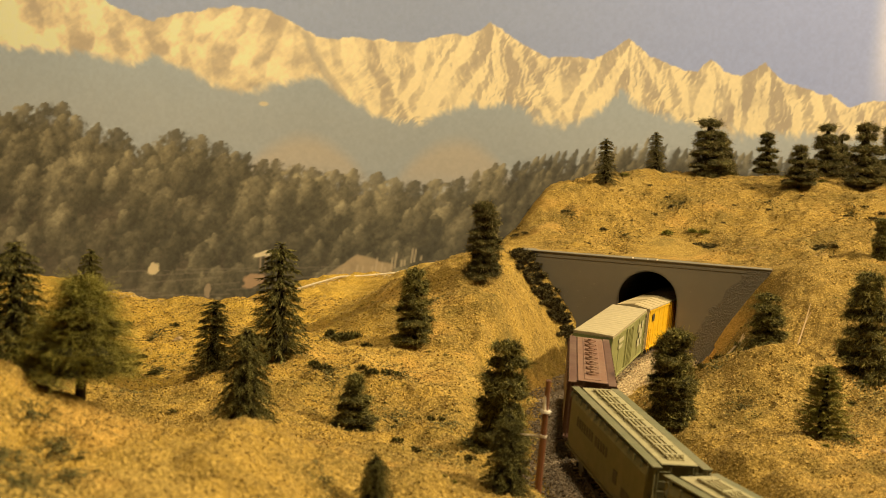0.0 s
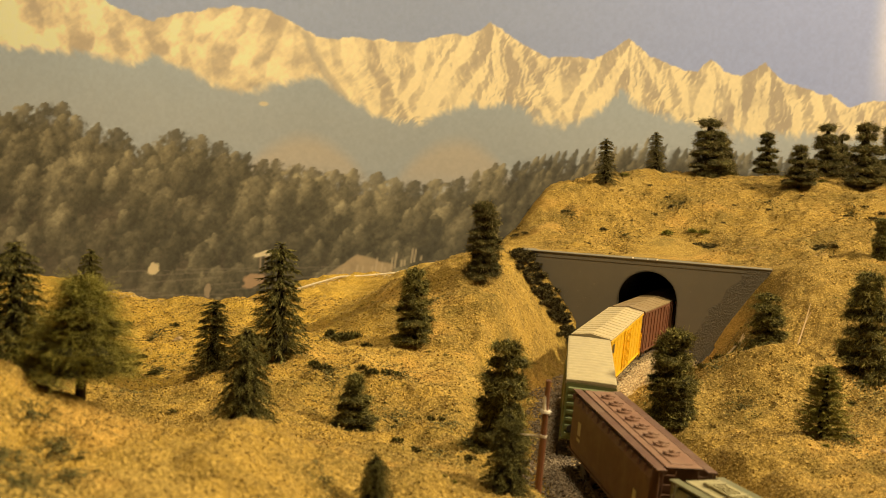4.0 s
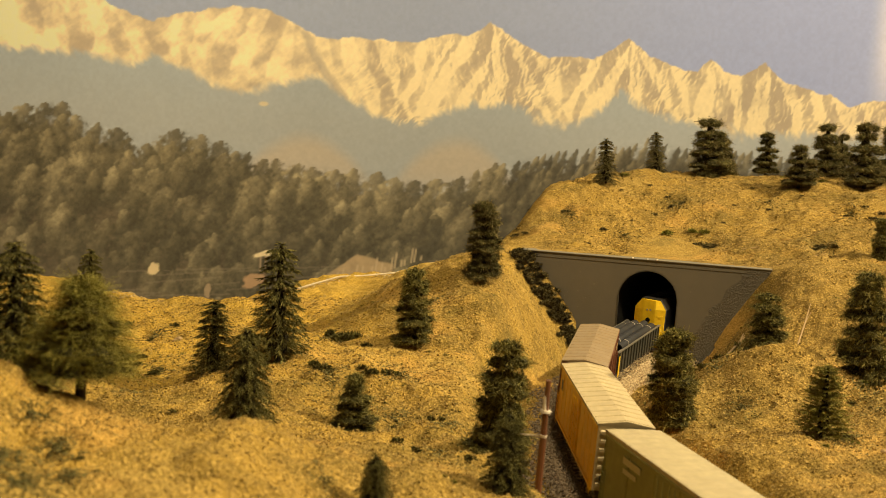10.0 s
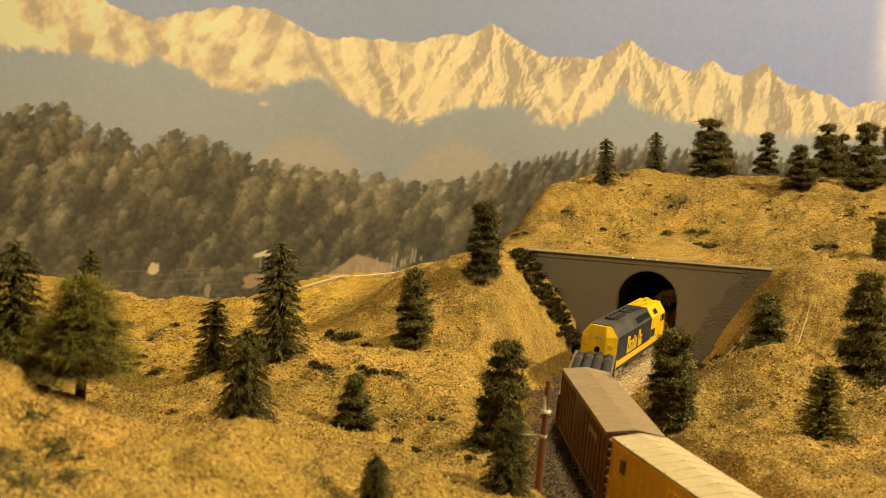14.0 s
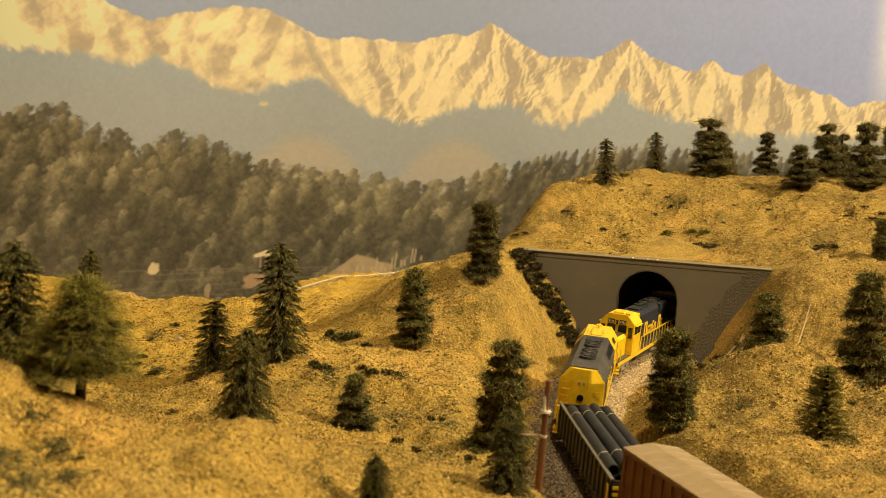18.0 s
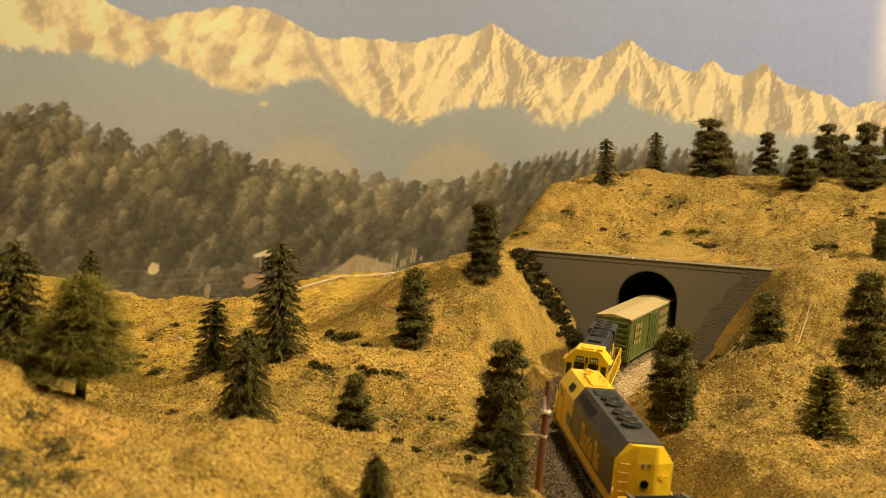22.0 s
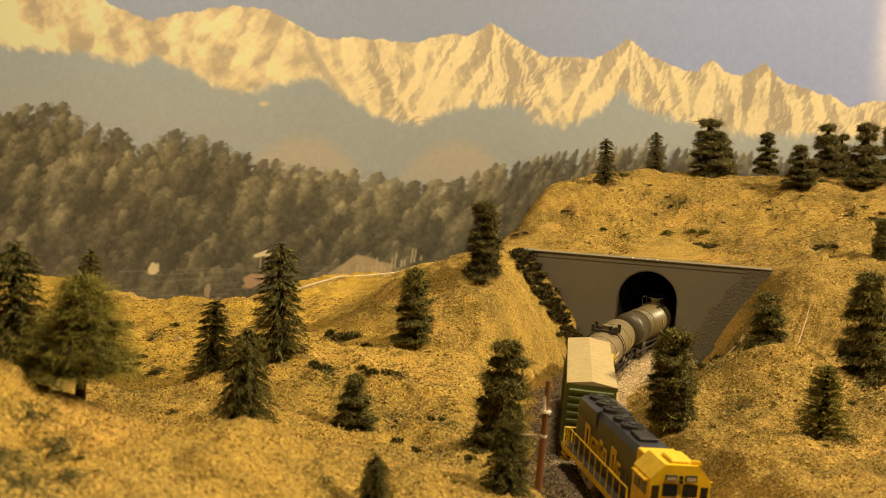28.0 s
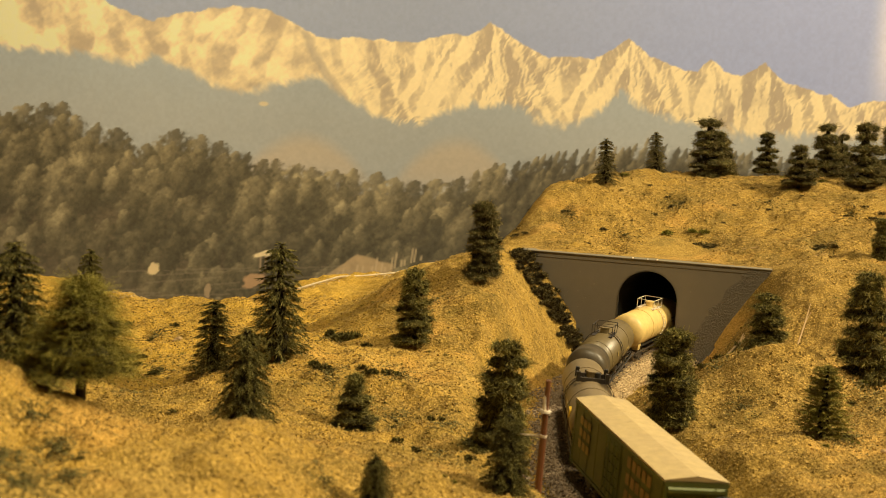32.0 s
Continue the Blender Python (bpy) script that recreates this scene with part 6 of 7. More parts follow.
    if style == "strap":
        bm.free()
        bm = bmesh.new()
        for x in (-0.004, 0.012):
            box(bm, x - 0.001, x + 0.001, -0.0125, 0.0125, top - 0.0012, top + 0.0022)
            for s in (-1, 1):
                box(bm, x - 0.0016, x + 0.0016, *sorted((s * 0.0095, s * 0.0125)), top - 0.0012, top + 0.0065)
        rod(bm, (0.004, 0.0045, top - 0.001), (0.004, 0.0045, top + 0.005), 0.0022, 10)
        rod(bm, (-0.010, -0.003, top - 0.001), (-0.010, -0.003, top + 0.0035), 0.0018, 10)
    part("top_platform", bm, rail_m, ob, "" if style != "pale" else "white railed platform")
    for s in (-1, 1):
        bm = bmesh.new()
        for q in (-1, 1):
            pts = [(q * 0.0035, s * (r + 0.0014) * math.cos(a), zc + (r + 0.0014) * math.sin(a)) for a in [math.pi / 2 - 0.3 - i * 0.23 for i in range(9)]]
            for a, b in zip(pts, pts[1:]):
                rod(bm, a, b, 0.00035, 4)
        for i in range(9):
            a = math.pi / 2 - 0.3 - i * 0.23
            rod(bm, (-0.0035, s * (r + 0.0014) * math.cos(a), zc + (r + 0.0014) * math.sin(a)), (0.0035, s * (r + 0.0014) * math.cos(a), zc + (r + 0.0014) * math.sin(a)), 0.00028, 4)
        part("side_ladder", bm, rail_m, ob)
        if style == "strap":
            part("emblem", rod(bmesh.new(), (0.056, s * (r - 0.0012), zc + 0.0035), (0.056, s * (r + 0.0003), zc + 0.0035), 0.0042, 16), YELLOW, ob, "yellow round emblem")
            bars("lettering", PALE_MARK, ob, s * (r + 0.0002), [(0.038, zc + 0.004, 0.020, 0.0030), (0.040, zc - 0.001, 0.014, 0.0018)], "pale lettering bar")
        if style != "plain":
            bars("lettering", OCHRE_MARK, ob, s * (r + 0.0002), [(s * -0.050, zc + 0.001, 0.008, 0.008), (s * -0.036, zc + 0.003, 0.012, 0.002), (s * -0.036, zc - 0.001, 0.010, 0.002)], "faded lettering bar")
        else:
            bars("lettering", OCHRE_MARK, ob, s * (r + 0.0002), [(s * -0.040, zc - 0.001, 0.018, 0.0022), (s * 0.020, zc + 0.004, 0.004, 0.004)], "faded lettering bar")
    return ob


def gondola(offset, L):
    W, rim, sill = 0.0362, 0.0300, 0.0105
    ob = rolling("gondola_car", "black open gondola car with ribbed sides loaded with pipes", "gondola car", offset, 0.066, end=L / 2)
    h, w = L / 2, W / 2
    part("floor", box(bmesh.new(), -h, h, -w + 0.001, w - 0.001, sill, sill + 0.002), CAR_BLACK, ob)
    for s in (-1, 1):
        y0, y1 = sorted((s * w, s * (w - 0.0011)))
        bm = box(bmesh.new(), -h, h, y0, y1, sill - 0.001, rim)
        part("side_wall", bm, CAR_BLACK, ob)
        part("top_rail", box(bmesh.new(), -h - 0.0004, h + 0.0004, *sorted((s * (w + 0.0009), s * (w - 0.0015))), rim, rim + 0.0011), CAR_GREY, ob, "worn pale grey top rail")
        for k in range(15):
            x = -h + 0.006 + (L - 0.012) * k / 14
            part("side_post", box(bmesh.new(), x - 0.0009, x + 0.0009, *sorted((s * w, s * (w + 0.0012))), sill - 0.001, rim), CAR_BLACK, ob)
        y0, y1 = sorted((s * h, s * (h - 0.0012)))
        part("end_wall", box(bmesh.new(), y0, y1, -w, w, sill - 0.001, rim), CAR_BLACK, ob)
        for q in (-1, 1):
            bm = box(bmesh.new(), *sorted((s * (h - 0.0045), s * (h - 0.0005))), *sorted((q * (w + 0.0013), q * (w + 0.0018))), sill - 0.003, rim - 0.003)
            for k in range(4):
                box(bm, *sorted((s * h, s * (h + 0.0008))), *sorted((q * (w - 0.007), q * (w - 0.001))), sill + 0.002 + 0.004 * k, sill + 0.004 + 0.004 * k)
            part("end_placard", bm, YELLOW, ob, "yellow end ladder strip")
    return ob


def pipes(offset, L):
    """Black pipes in three layers, heaped a little unevenly, that lie in the gondola."""
    low = [(y, 0.0172) for y in (-0.0126, -0.0042, 0.0042, 0.0126)]
    middle = [(y, 0.0246) for y in (-0.0086, 0.0, 0.0086)]
    upper = [(-0.0128, 0.0300), (-0.0043, 0.0322), (0.0044, 0.0320), (0.0130, 0.0312)]
    for k, (y, z) in enumerate(low + middle + upper):
        ob = empty("steel_pipe", "long black pipe with pale bands lying in the gondola car", "pipe", "pipe load")
        n, x1 = 18, L / 2 - 0.016 - 0.003 * (k % 3)
        bm = bmesh.new()
        rings = []
        for x, r in ((-x1, 0.0033), (-x1, 0.0042), (x1, 0.0042), (x1, 0.0033)):
            rings.append([bm.verts.new((x, y + r * math.cos(2 * math.pi * i / n), z + r * math.sin(2 * math.pi * i / n))) for i in range(n)])
        for a, b in zip(rings, rings[1:] + rings[:1]):
            for i in range(n):
                bm.faces.new((a[i], a[(i + 1) % n], b[(i + 1) % n], b[i]))
        bmesh.ops.recalc_face_normals(bm, faces=bm.faces)
        part("tube", bm, FANS, ob)
        for x in (-0.050, 0.045) if k > 6 else ():
            bm = bmesh.new()
            for i in range(n):
                a0, a1 = 2 * math.pi * i / n, 2 * math.pi * (i + 1) / n
                q = [bm.verts.new((x + dx, y + 0.0044 * math.cos(a), z + 0.0044 * math.sin(a))) for dx, a in ((-0.0005, a0), (0.0005, a0), (0.0005, a1), (-0.0005, a1))]
                bm.faces.new(q)
            part("strap", bm, WHITE, ob, "pale band")
        MOVERS.append((ob, offset, 0.066, []))


def handrail(bm, pts, posts, z0, r=0.0004):
    for a, b in zip(pts, pts[1:]):
        rod(bm, a, b, r, 5)
    for x, y, z in posts:
        rod(bm, (x, y, z0), (x, y, z), r, 5)


def fan(parent, x, top, r=0.0070):
    bm = rod(bmesh.new(), (x, 0, top - 0.0006), (x, 0, top + 0.0020), r, 20, r * 0.96)
    f = part("roof_fan", bm, FANS, parent)
    bm = bmesh.new()
    for k in range(8):
        a = k * math.pi / 4
        rod(bm, (x, 0, top + 0.0022), (x + r * 0.9 * math.cos(a), r * 0.9 * math.sin(a), top + 0.0022), 0.0003, 4)
    rod(bm, (x, 0, top + 0.002), (x, 0, top + 0.0027), r * 0.25, 10)
    part("fan_grille", bm, GREY, f)


def big_letters(parent, y, centre, z0, h, m, facing, wide=1.0):
    """The railway's name on a hood, as plain upright blocks of its size."""
    bm = bmesh.new()
    x, x0 = 0.0, centre * facing - 0.0265 * wide
    d = 0.0003
    for k, (w, k_h) in enumerate(((0.0085, 1.0), (0.0052, 0.66), (0.0052, 0.66), (0.0042, 0.84), (0.0052, 0.66), (0.0, 0.0), (0.0072, 1.0), (0.0052, 0.66))):
        if w == 0:
            x += 0.004 * wide
            continue
        w *= wide
        a, b = sorted((facing * (x0 + x), facing * (x0 + x + w * 0.36)))
        box(bm, a, b, *sorted((y, y + (d if y > 0 else -d))), z0, z0 + h * k_h)
        a, b = sorted((facing * (x0 + x + w * 0.64), facing * (x0 + x + w)))
        box(bm, a, b, *sorted((y, y + (d if y > 0 else -d))), z0, z0 + h * k_h * (0.55 if k % 2 else 0.9))
        a, b = sorted((facing * (x0 + x), facing * (x0 + x + w)))
        box(bm, a, b, *sorted((y, y + (d if y > 0 else -d) * 1.1)), z0 + h * k_h * 0.80, z0 + h * k_h * 0.99)
        box(bm, a, b, *sorted((y, y + (d if y > 0 else -d) * 1.1)), z0, z0 + h * k_h * 0.14)
        x += w + 0.0012 * wide
    return part("lettering", bm, m, parent, "yellow lettering as plain blocks")


def cowl_loco(offset):
    """A full-width diesel: grey-blue cowl, yellow flat end forward and yellow cab behind."""
    L, w, deck, top = 0.228, 0.0178, 0.0155, 0.0545
    ob = rolling("diesel_locomotive", "yellow and dark blue cowl diesel locomotive with five roof fans", "locomotive", offset, 0.062, 3, CHROME, L / 2)
    h = L / 2

    def shell(x0, x1, grow=0.0):
        g = grow
        return extrude_profile(bmesh.new(), [(-w - g, deck), (w + g, deck), (w + g, 0.0445), (w * 0.60 + g, top + g), (-w * 0.60 - g, top + g), (-w - g, 0.0445)], x0, x1)

    split, nose = -0.037, h - 0.0145
    part("frame", box(bmesh.new(), -h, h, -w * 0.98, w * 0.98, 0.0115, deck, 0.0004), BLACK, ob)
    part("fuel_tank", box(bmesh.new(), -0.026, 0.026, -0.0125, 0.0125, 0.0035, 0.0118, 0.0012), BLACK, ob)
    part("cowl", shell(split, nose - 0.0002), BLUE, ob, "dark blue cowl sides")
    # grey roof and sloping shoulders
    bm = bmesh.new()
    for s in (-1, 1):
        q = [(split + 0.0, s * w * 1.005, 0.0447), (nose - 0.0004, s * w * 1.005, 0.0447), (nose - 0.0004, s * w * 0.602, top + 0.0004), (split, s * w * 0.602, top + 0.0004)]
        bm.faces.new([bm.verts.new(p) for p in q])
    bm.faces.new([bm.verts.new(p) for p in ((split, -w * 0.602, top + 0.0004), (nose - 0.0004, -w * 0.602, top + 0.0004), (nose - 0.0004, w * 0.602, top + 0.0004), (split, w * 0.602, top + 0.0004))])
    bmesh.ops.recalc_face_normals(bm, faces=bm.faces)
    bmesh.ops.solidify(bm, geom=bm.faces[:], thickness=-0.0003)
    part("roof", bm, GREY, ob, "worn grey roof and shoulders")
    # faceted yellow end
    bm = bmesh.new()
    e = nose + 0.0060
    lo = [(nose, -w), (e - 0.0005, -w * 0.42), (e, -w * 0.30), (e, w * 0.30), (e - 0.0005, w * 0.42), (nose, w)]
    hi = [(nose, -w * 0.60), (e - 0.0018, -w * 0.36), (e - 0.0015, -w * 0.28), (e - 0.0015, w * 0.28), (e - 0.0018, w * 0.36), (nose, w * 0.60)]
    r0 = [bm.verts.new((x, y, deck)) for x, y in lo]
    r1 = [bm.verts.new((x - 0.0006 * (i not in (0, 5)), y, 0.0445)) for i, (x, y) in enumerate(lo)]
    r2 = [bm.verts.new((x, y, top)) for x, y in hi]
    for a, b in ((r0, r1), (r1, r2)):
        for i in range(5):
            bm.faces.new((a[i], a[i + 1], b[i + 1], b[i]))
    bm.faces.new(r2)
    bm.faces.new(r0[::-1])
    bmesh.ops.recalc_face_normals(bm, faces=bm.faces)
    part("end_panel", bm, YELLOW, ob, "yellow faceted end with grab irons")
    part("porthole", rod(bmesh.new(), (e - 0.001, 0, 0.0322), (e + 0.0004, 0, 0.0322), 0.0026, 16), GLASS, ob, "round black window")
    bm = bmesh.new()
    for s in (-1, 1):
        rod(bm, (e - 0.0026, s * 0.0018, 0.0435), (e - 0.0002, s * 0.0018, 0.0435), 0.0012, 12)
    part("headlight", bm, CHROME, ob, "twin headlight")
    bm = bmesh.new()
    for k in range(5):
        z = 0.021 + 0.0056 * k
        xk, yk = nose + 0.0034, w * 0.70
        for s in (-1,) if k != 3 else (-1, 1):
            rod(bm, (xk + 0.0016, s * (yk - 0.0026), z), (xk + 0.0003, s * (yk + 0.0026), z), 0.0003, 5)
            rod(bm, (xk - 0.0004, s * (yk - 0.0026), z), (xk + 0.0016, s * (yk - 0.0026), z), 0.0003, 5)
            rod(bm, (xk - 0.0016, s * (yk + 0.0026), z), (xk + 0.0003, s * (yk + 0.0026), z), 0.0003, 5)
    part("grab_iron", bm, YELLOW, ob)
    # yellow cab part
    cab = part("cab", shell(-h + 0.017, split + 0.0002, 0.0003), YELLOW, ob, "bright yellow cab section")
    bm = bmesh.new()
    extrude_profile(bm, [(-w * 0.62, deck), (w * 0.62, deck), (w * 0.62, 0.036), (w * 0.42, 0.0385), (-w * 0.42, 0.0385), (-w * 0.62, 0.036)], -h + 0.003, -h + 0.0172)
    part("nose", bm, YELLOW, ob)
    for s in (-1, 1):
        y = s * (w + 0.0004)
        bm = bmesh.new()
        box(bm, -h + 0.021, -h + 0.030, *sorted((y, y + s * 0.0004)), 0.0355, 0.0425)
        box(bm, -h + 0.034, -h + 0.037, *sorted((y, y + s * 0.0004)), 0.0355, 0.0425)
        part("side_window", bm, GLASS, cab)
        part("cab_door", box(bmesh.new(), -h + 0.0325, -h + 0.0385, *sorted((y - s * 0.0003, y + s * 0.0003)), deck + 0.001, 0.0435, 0.0002), YELLOW, cab)
        # shoulder grille between cab and cowl
        bm = bmesh.new()
        a = [(-h + 0.048, s * (w * 0.93 + 0.0006), 0.0470), (-h + 0.062, s * (w * 0.93 + 0.0006), 0.0470), (-h + 0.062, s * (w * 0.76 + 0.0006), 0.0515), (-h + 0.048, s * (w * 0.76 + 0.0006), 0.0515)]
        bm.faces.new([bm.verts.new(p) for p in a])
        bmesh.ops.solidify(bm, geom=bm.faces[:], thickness=0.0005)
        part("shoulder_grille", bm, GREY, cab)
        # yellow sill stripe, rounded blue-to-yellow swoop
        part("sill_stripe", box(bmesh.new(), split, nose, *sorted((y - s * 0.0004, y - s * 0.0001)), deck, deck + 0.0058), YELLOW, ob)
        bm = box(bmesh.new(), split - 0.018, split + 0.0005, *sorted((y, y + s * 0.0002)), deck + 0.008, deck + 0.0165, 0.0)
        part("blue_swoop", bm, BLUE, ob)
        big_letters(ob, s * (w + 0.0001), 0.031, 0.0235, 0.0165, LETTER, s * -1, 1.15)
        bm = bmesh.new()
        for k in range(6):
            x = split + 0.006 + 0.0085 * k
            a = [(x, s * (w * 0.95), 0.0472), (x + 0.0068, s * (w * 0.95), 0.0472), (x + 0.0068, s * (w * 0.74), 0.0522), (x, s * (w * 0.74), 0.0522)]
            bm.faces.new([bm.verts.new(p) for p in a])
        bmesh.ops.solidify(bm, geom=bm.faces[:], thickness=0.0006)
        part("intake_grille", bm, BLUE, ob)
    part("windshield", box(bmesh.new(), -h + 0.0164, -h + 0.0174, -w * 0.8, w * 0.8, 0.0395, 0.0460), GLASS, cab)
    for x in (0.062, 0.048, 0.034, 0.012, -0.002):
        fan(ob, x, top + 0.0006)
    part("exhaust_hatch", box(bmesh.new(), -0.026, -0.012, -0.0075, 0.0075, top, top + 0.0018, 0.0004), FANS, ob)
    bm = bmesh.new()
    for s in (-1, 1):
        handrail(bm, [(-0.068, s * 0.006, top + 0.003), (-0.044, s * 0.006, top + 0.003)], [(-0.068, s * 0.006, top + 0.003), (-0.056, s * 0.006, top + 0.003), (-0.044, s * 0.006, top + 0.003)], top)
    box(bm, -0.072, -0.042, -0.005, 0.005, top, top + 0.0016, 0.0004)
    part("roof_rack", bm, YELLOW, ob)
    bm = bmesh.new()
    for y, d in ((-0.002, 0.004), (0.0, 0.006), (0.002, 0.003)):
        rod(bm, (-0.078, y, top + 0.003), (-0.078 - d, y, top + 0.003), 0.0007, 8, 0.0013)
    rod(bm, (-0.078, 0, top), (-0.078, 0, top + 0.003), 0.0008, 6)
    part("horn", bm, YELLOW, ob)
    # end platform rails
    bm = bmesh.new()
    for s in (-1, 1):
        x0, x1 = nose + 0.006, h - 0.0005
        handrail(bm, [(x1, s * 0.005, 0.026), (x1, s * (w - 0.001), 0.026), (x1, s * (w - 0.001), 0.008)], [(x1, s * 0.005, 0.026), (x1, s * (w * 0.6), 0.026)], deck, 0.00045)
        handrail(bm, [(nose + 0.002, s * (w - 0.0005), 0.028), (nose + 0.004, s * (w + 0.0006), 0.026), (nose + 0.004, s * (w + 0.0006), 0.012)], [], deck)
        box(bm, nose, h, *sorted((s * (w - 0.004), s * w)), 0.0042, 0.0056)
        box(bm, nose, h, *sorted((s * (w - 0.004), s * w)), 0.0078, 0.0090)
    part("end_handrail", bm, YELLOW, ob)
    bm = bmesh.new()
    for s in (-1, 1):
        handrail(bm, [(-h + 0.001, s * 0.005, 0.027), (-h + 0.001, s * (w - 0.001), 0.027), (-h + 0.001, s * (w - 0.001), 0.008)], [(-h + 0.001, s * 0.005, 0.027)], deck, 0.00045)
        handrail(bm, [(-h + 0.016, s * (w + 0.0005), 0.034), (-h + 0.016, s * (w + 0.0005), 0.010)], [], deck)
    part("cab_handrail", bm, YELLOW, ob)
    return ob


def hood_loco(offset):
    """A hood diesel that runs cab first: yellow cab and nose, dark blue hood, side walks with yellow rails."""
    L, w, deck, top = 0.222, 0.0178, 0.0165, 0.0530
    ob = rolling("diesel_locomotive", "yellow and dark blue hood diesel locomotive with side handrails", "locomotive", offset, 0.062, 3, BLACK, L / 2)
    h, hw = L / 2, 0.0112
    part("frame", box(bmesh.new(), -h, h, -w * 0.9, w * 0.9, 0.0115, deck - 0.002, 0.0004), BLACK, ob)
    part("fuel_tank", box(bmesh.new(), -0.028, 0.024, -0.0125, 0.0125, 0.0035, 0.0118, 0.0012), BLACK, ob)
    part("walkway", box(bmesh.new(), -h, h, -w, w, deck - 0.0022, deck, 0.0003), GREY, ob)
    for s in (-1, 1):
        part("sill_stripe", box(bmesh.new(), -h, h, *sorted((s * w, s * (w + 0.0004))), deck - 0.0038, deck - 0.0002), YELLOW, ob)
    back, cab0, cab1, nose = -h + 0.010, 0.036, 0.064, h - 0.011
    hood = extrude_profile(bmesh.new(), [(-hw, deck), (hw, deck), (hw, top - 0.004), (hw * 0.78, top), (-hw * 0.78, top), (-hw, top - 0.004)], back, cab0)
    hood_ob = part("hood", hood, BLUE, ob, "dark blue long hood")
    for s in (-1, 1):
        prof = [(s * hw, 0.040), (s * (hw + 0.0012), 0.0465), (s * (hw + 0.0012), 0.0525), (s * hw * 0.7, top + 0.0006)]
        bm = bmesh.new()
        r0 = [bm.verts.new((back + 0.004, a, b)) for a, b in prof]
        r1 = [bm.verts.new((back + 0.044, a, b)) for a, b in prof]
        for i in range(3):
            bm.faces.new((r0[i], r0[i + 1], r1[i + 1], r1[i]))
        bm.faces.new(r0)
        bm.faces.new(r1)
        bmesh.ops.recalc_face_normals(bm, faces=bm.faces)
        part("radiator_flare", bm, BLUE, hood_ob)
        bm = bmesh.new()
        for k in range(9):
            x = back + 0.052 + 0.0075 * k
            box(bm, x, x + 0.0066, *sorted((s * hw, s * (hw + 0.0003))), deck + 0.002, deck + 0.016)
        part("hood_door", bm, BLUE, hood_ob)
        big_letters(ob, s * (hw + 0.0004), -0.040, 0.0240, 0.0160, LETTER, s * -1, 1.5)
        # side handrail with stanchions
        bm = bmesh.new()
        y, z = s * (w - 0.0006), 0.0300
        xs = [-h + 0.014 + 0.0125 * k for k in range(11)]
        handrail(bm, [(xs[0] - 0.004, y, deck - 0.006), (xs[0], y, z), (xs[-1], y, z), (xs[-1] + 0.003, y, deck)], [(x, y, z) for x in xs], deck, 0.00045)
        part("side_handrail", bm, YELLOW, ob)
    part("end_panel", box(bmesh.new(), back - 0.0006, back + 0.0006, -hw, hw, deck, top - 0.003, 0.0003), YELLOW, hood_ob, "yellow rear end of the hood")
    for x in (back + 0.010, back + 0.026, back + 0.042, back + 0.064, back + 0.080):
        fan(ob, x, top + 0.0004, 0.0076)
    part("exhaust_hatch", box(bmesh.new(), -0.008, 0.010, -0.006, 0.006, top, top + 0.0022, 0.0005), FANS, ob)
    # cab
    cab_top = 0.0560
    cab = part("cab", extrude_profile(bmesh.new(), [(-w, deck), (w, deck), (w, 0.0475), (w * 0.55, cab_top), (-w * 0.55, cab_top), (-w, 0.0475)], cab0 - 0.0002, cab1), YELLOW, ob, "bright yellow cab")
    part("cab_hood", box(bmesh.new(), cab0 - 0.014, cab0, -hw - 0.0003, hw + 0.0003, deck, top + 0.0003, 0.0006), YELLOW, ob, "yellow panel behind the cab")
    part("cab_roof_box", box(bmesh.new(), cab1 - 0.019, cab1 - 0.003, -0.0055, 0.0055, cab_top - 0.0002, cab_top + 0.0020, 0.0007), YELLOW, cab)
    for s in (-1, 1):
        bm = box(bmesh.new(), *sorted((cab1 - 0.0002, cab1 + 0.0006)), *sorted((s * 0.0016, s * 0.0102)), 0.0382, 0.0452)
        part("windshield", bm, GLASS, cab)
        bm = box(bmesh.new(), cab1 - 0.0002, cab1 + 0.0008, *sorted((s * 0.0026, s * 0.0092)), 0.0470, 0.0504)
        board = part("number_board", bm, BLACK, cab, "black number board with plain pale bars")
        bm = bmesh.new()
        for k in range(4):
            yk = s * (0.0038 + 0.0014 * k)
            box(bm, cab1 + 0.0008, cab1 + 0.0010, *sorted((yk - 0.0004, yk + 0.0004)), 0.0474, 0.0494)
        part("bars", bm, WHITE, board)
        part("corner_window", box(bmesh.new(), cab1 - 0.0002, cab1 + 0.0006, *sorted((s * 0.0122, s * 0.0164)), 0.0335, 0.0440), GLASS, cab)
        bm = box(bmesh.new(), cab0 + 0.004, cab0 + 0.013, *sorted((s * w, s * (w + 0.0004))), 0.0370, 0.0445)
        box(bm, cab0 + 0.015, cab0 + 0.024, *sorted((s * w, s * (w + 0.0004))), 0.0370, 0.0445)
        part("side_window", bm, GLASS, cab)
        part("window_shade", box(bmesh.new(), cab0 + 0.003, cab0 + 0.025, *sorted((s * w, s * (w + 0.0024))), 0.0455, 0.0461), YELLOW, cab)
    bm = bmesh.new()
    for z in (0.0492, 0.0466):
        rod(bm, (cab1 - 0.0005, 0, z), (cab1 + 0.0012, 0, z), 0.0011, 12)
    part("headlight", bm, BLACK, cab)
    n = extrude_profile(bmesh.new(), [(-hw, deck), (hw, deck), (hw, 0.0345), (hw * 0.72, 0.0372), (-hw * 0.72, 0.0372), (-hw, 0.0345)], cab1 - 0.0002, nose)
    nose_ob = part("nose", n, YELLOW, ob, "yellow short nose")
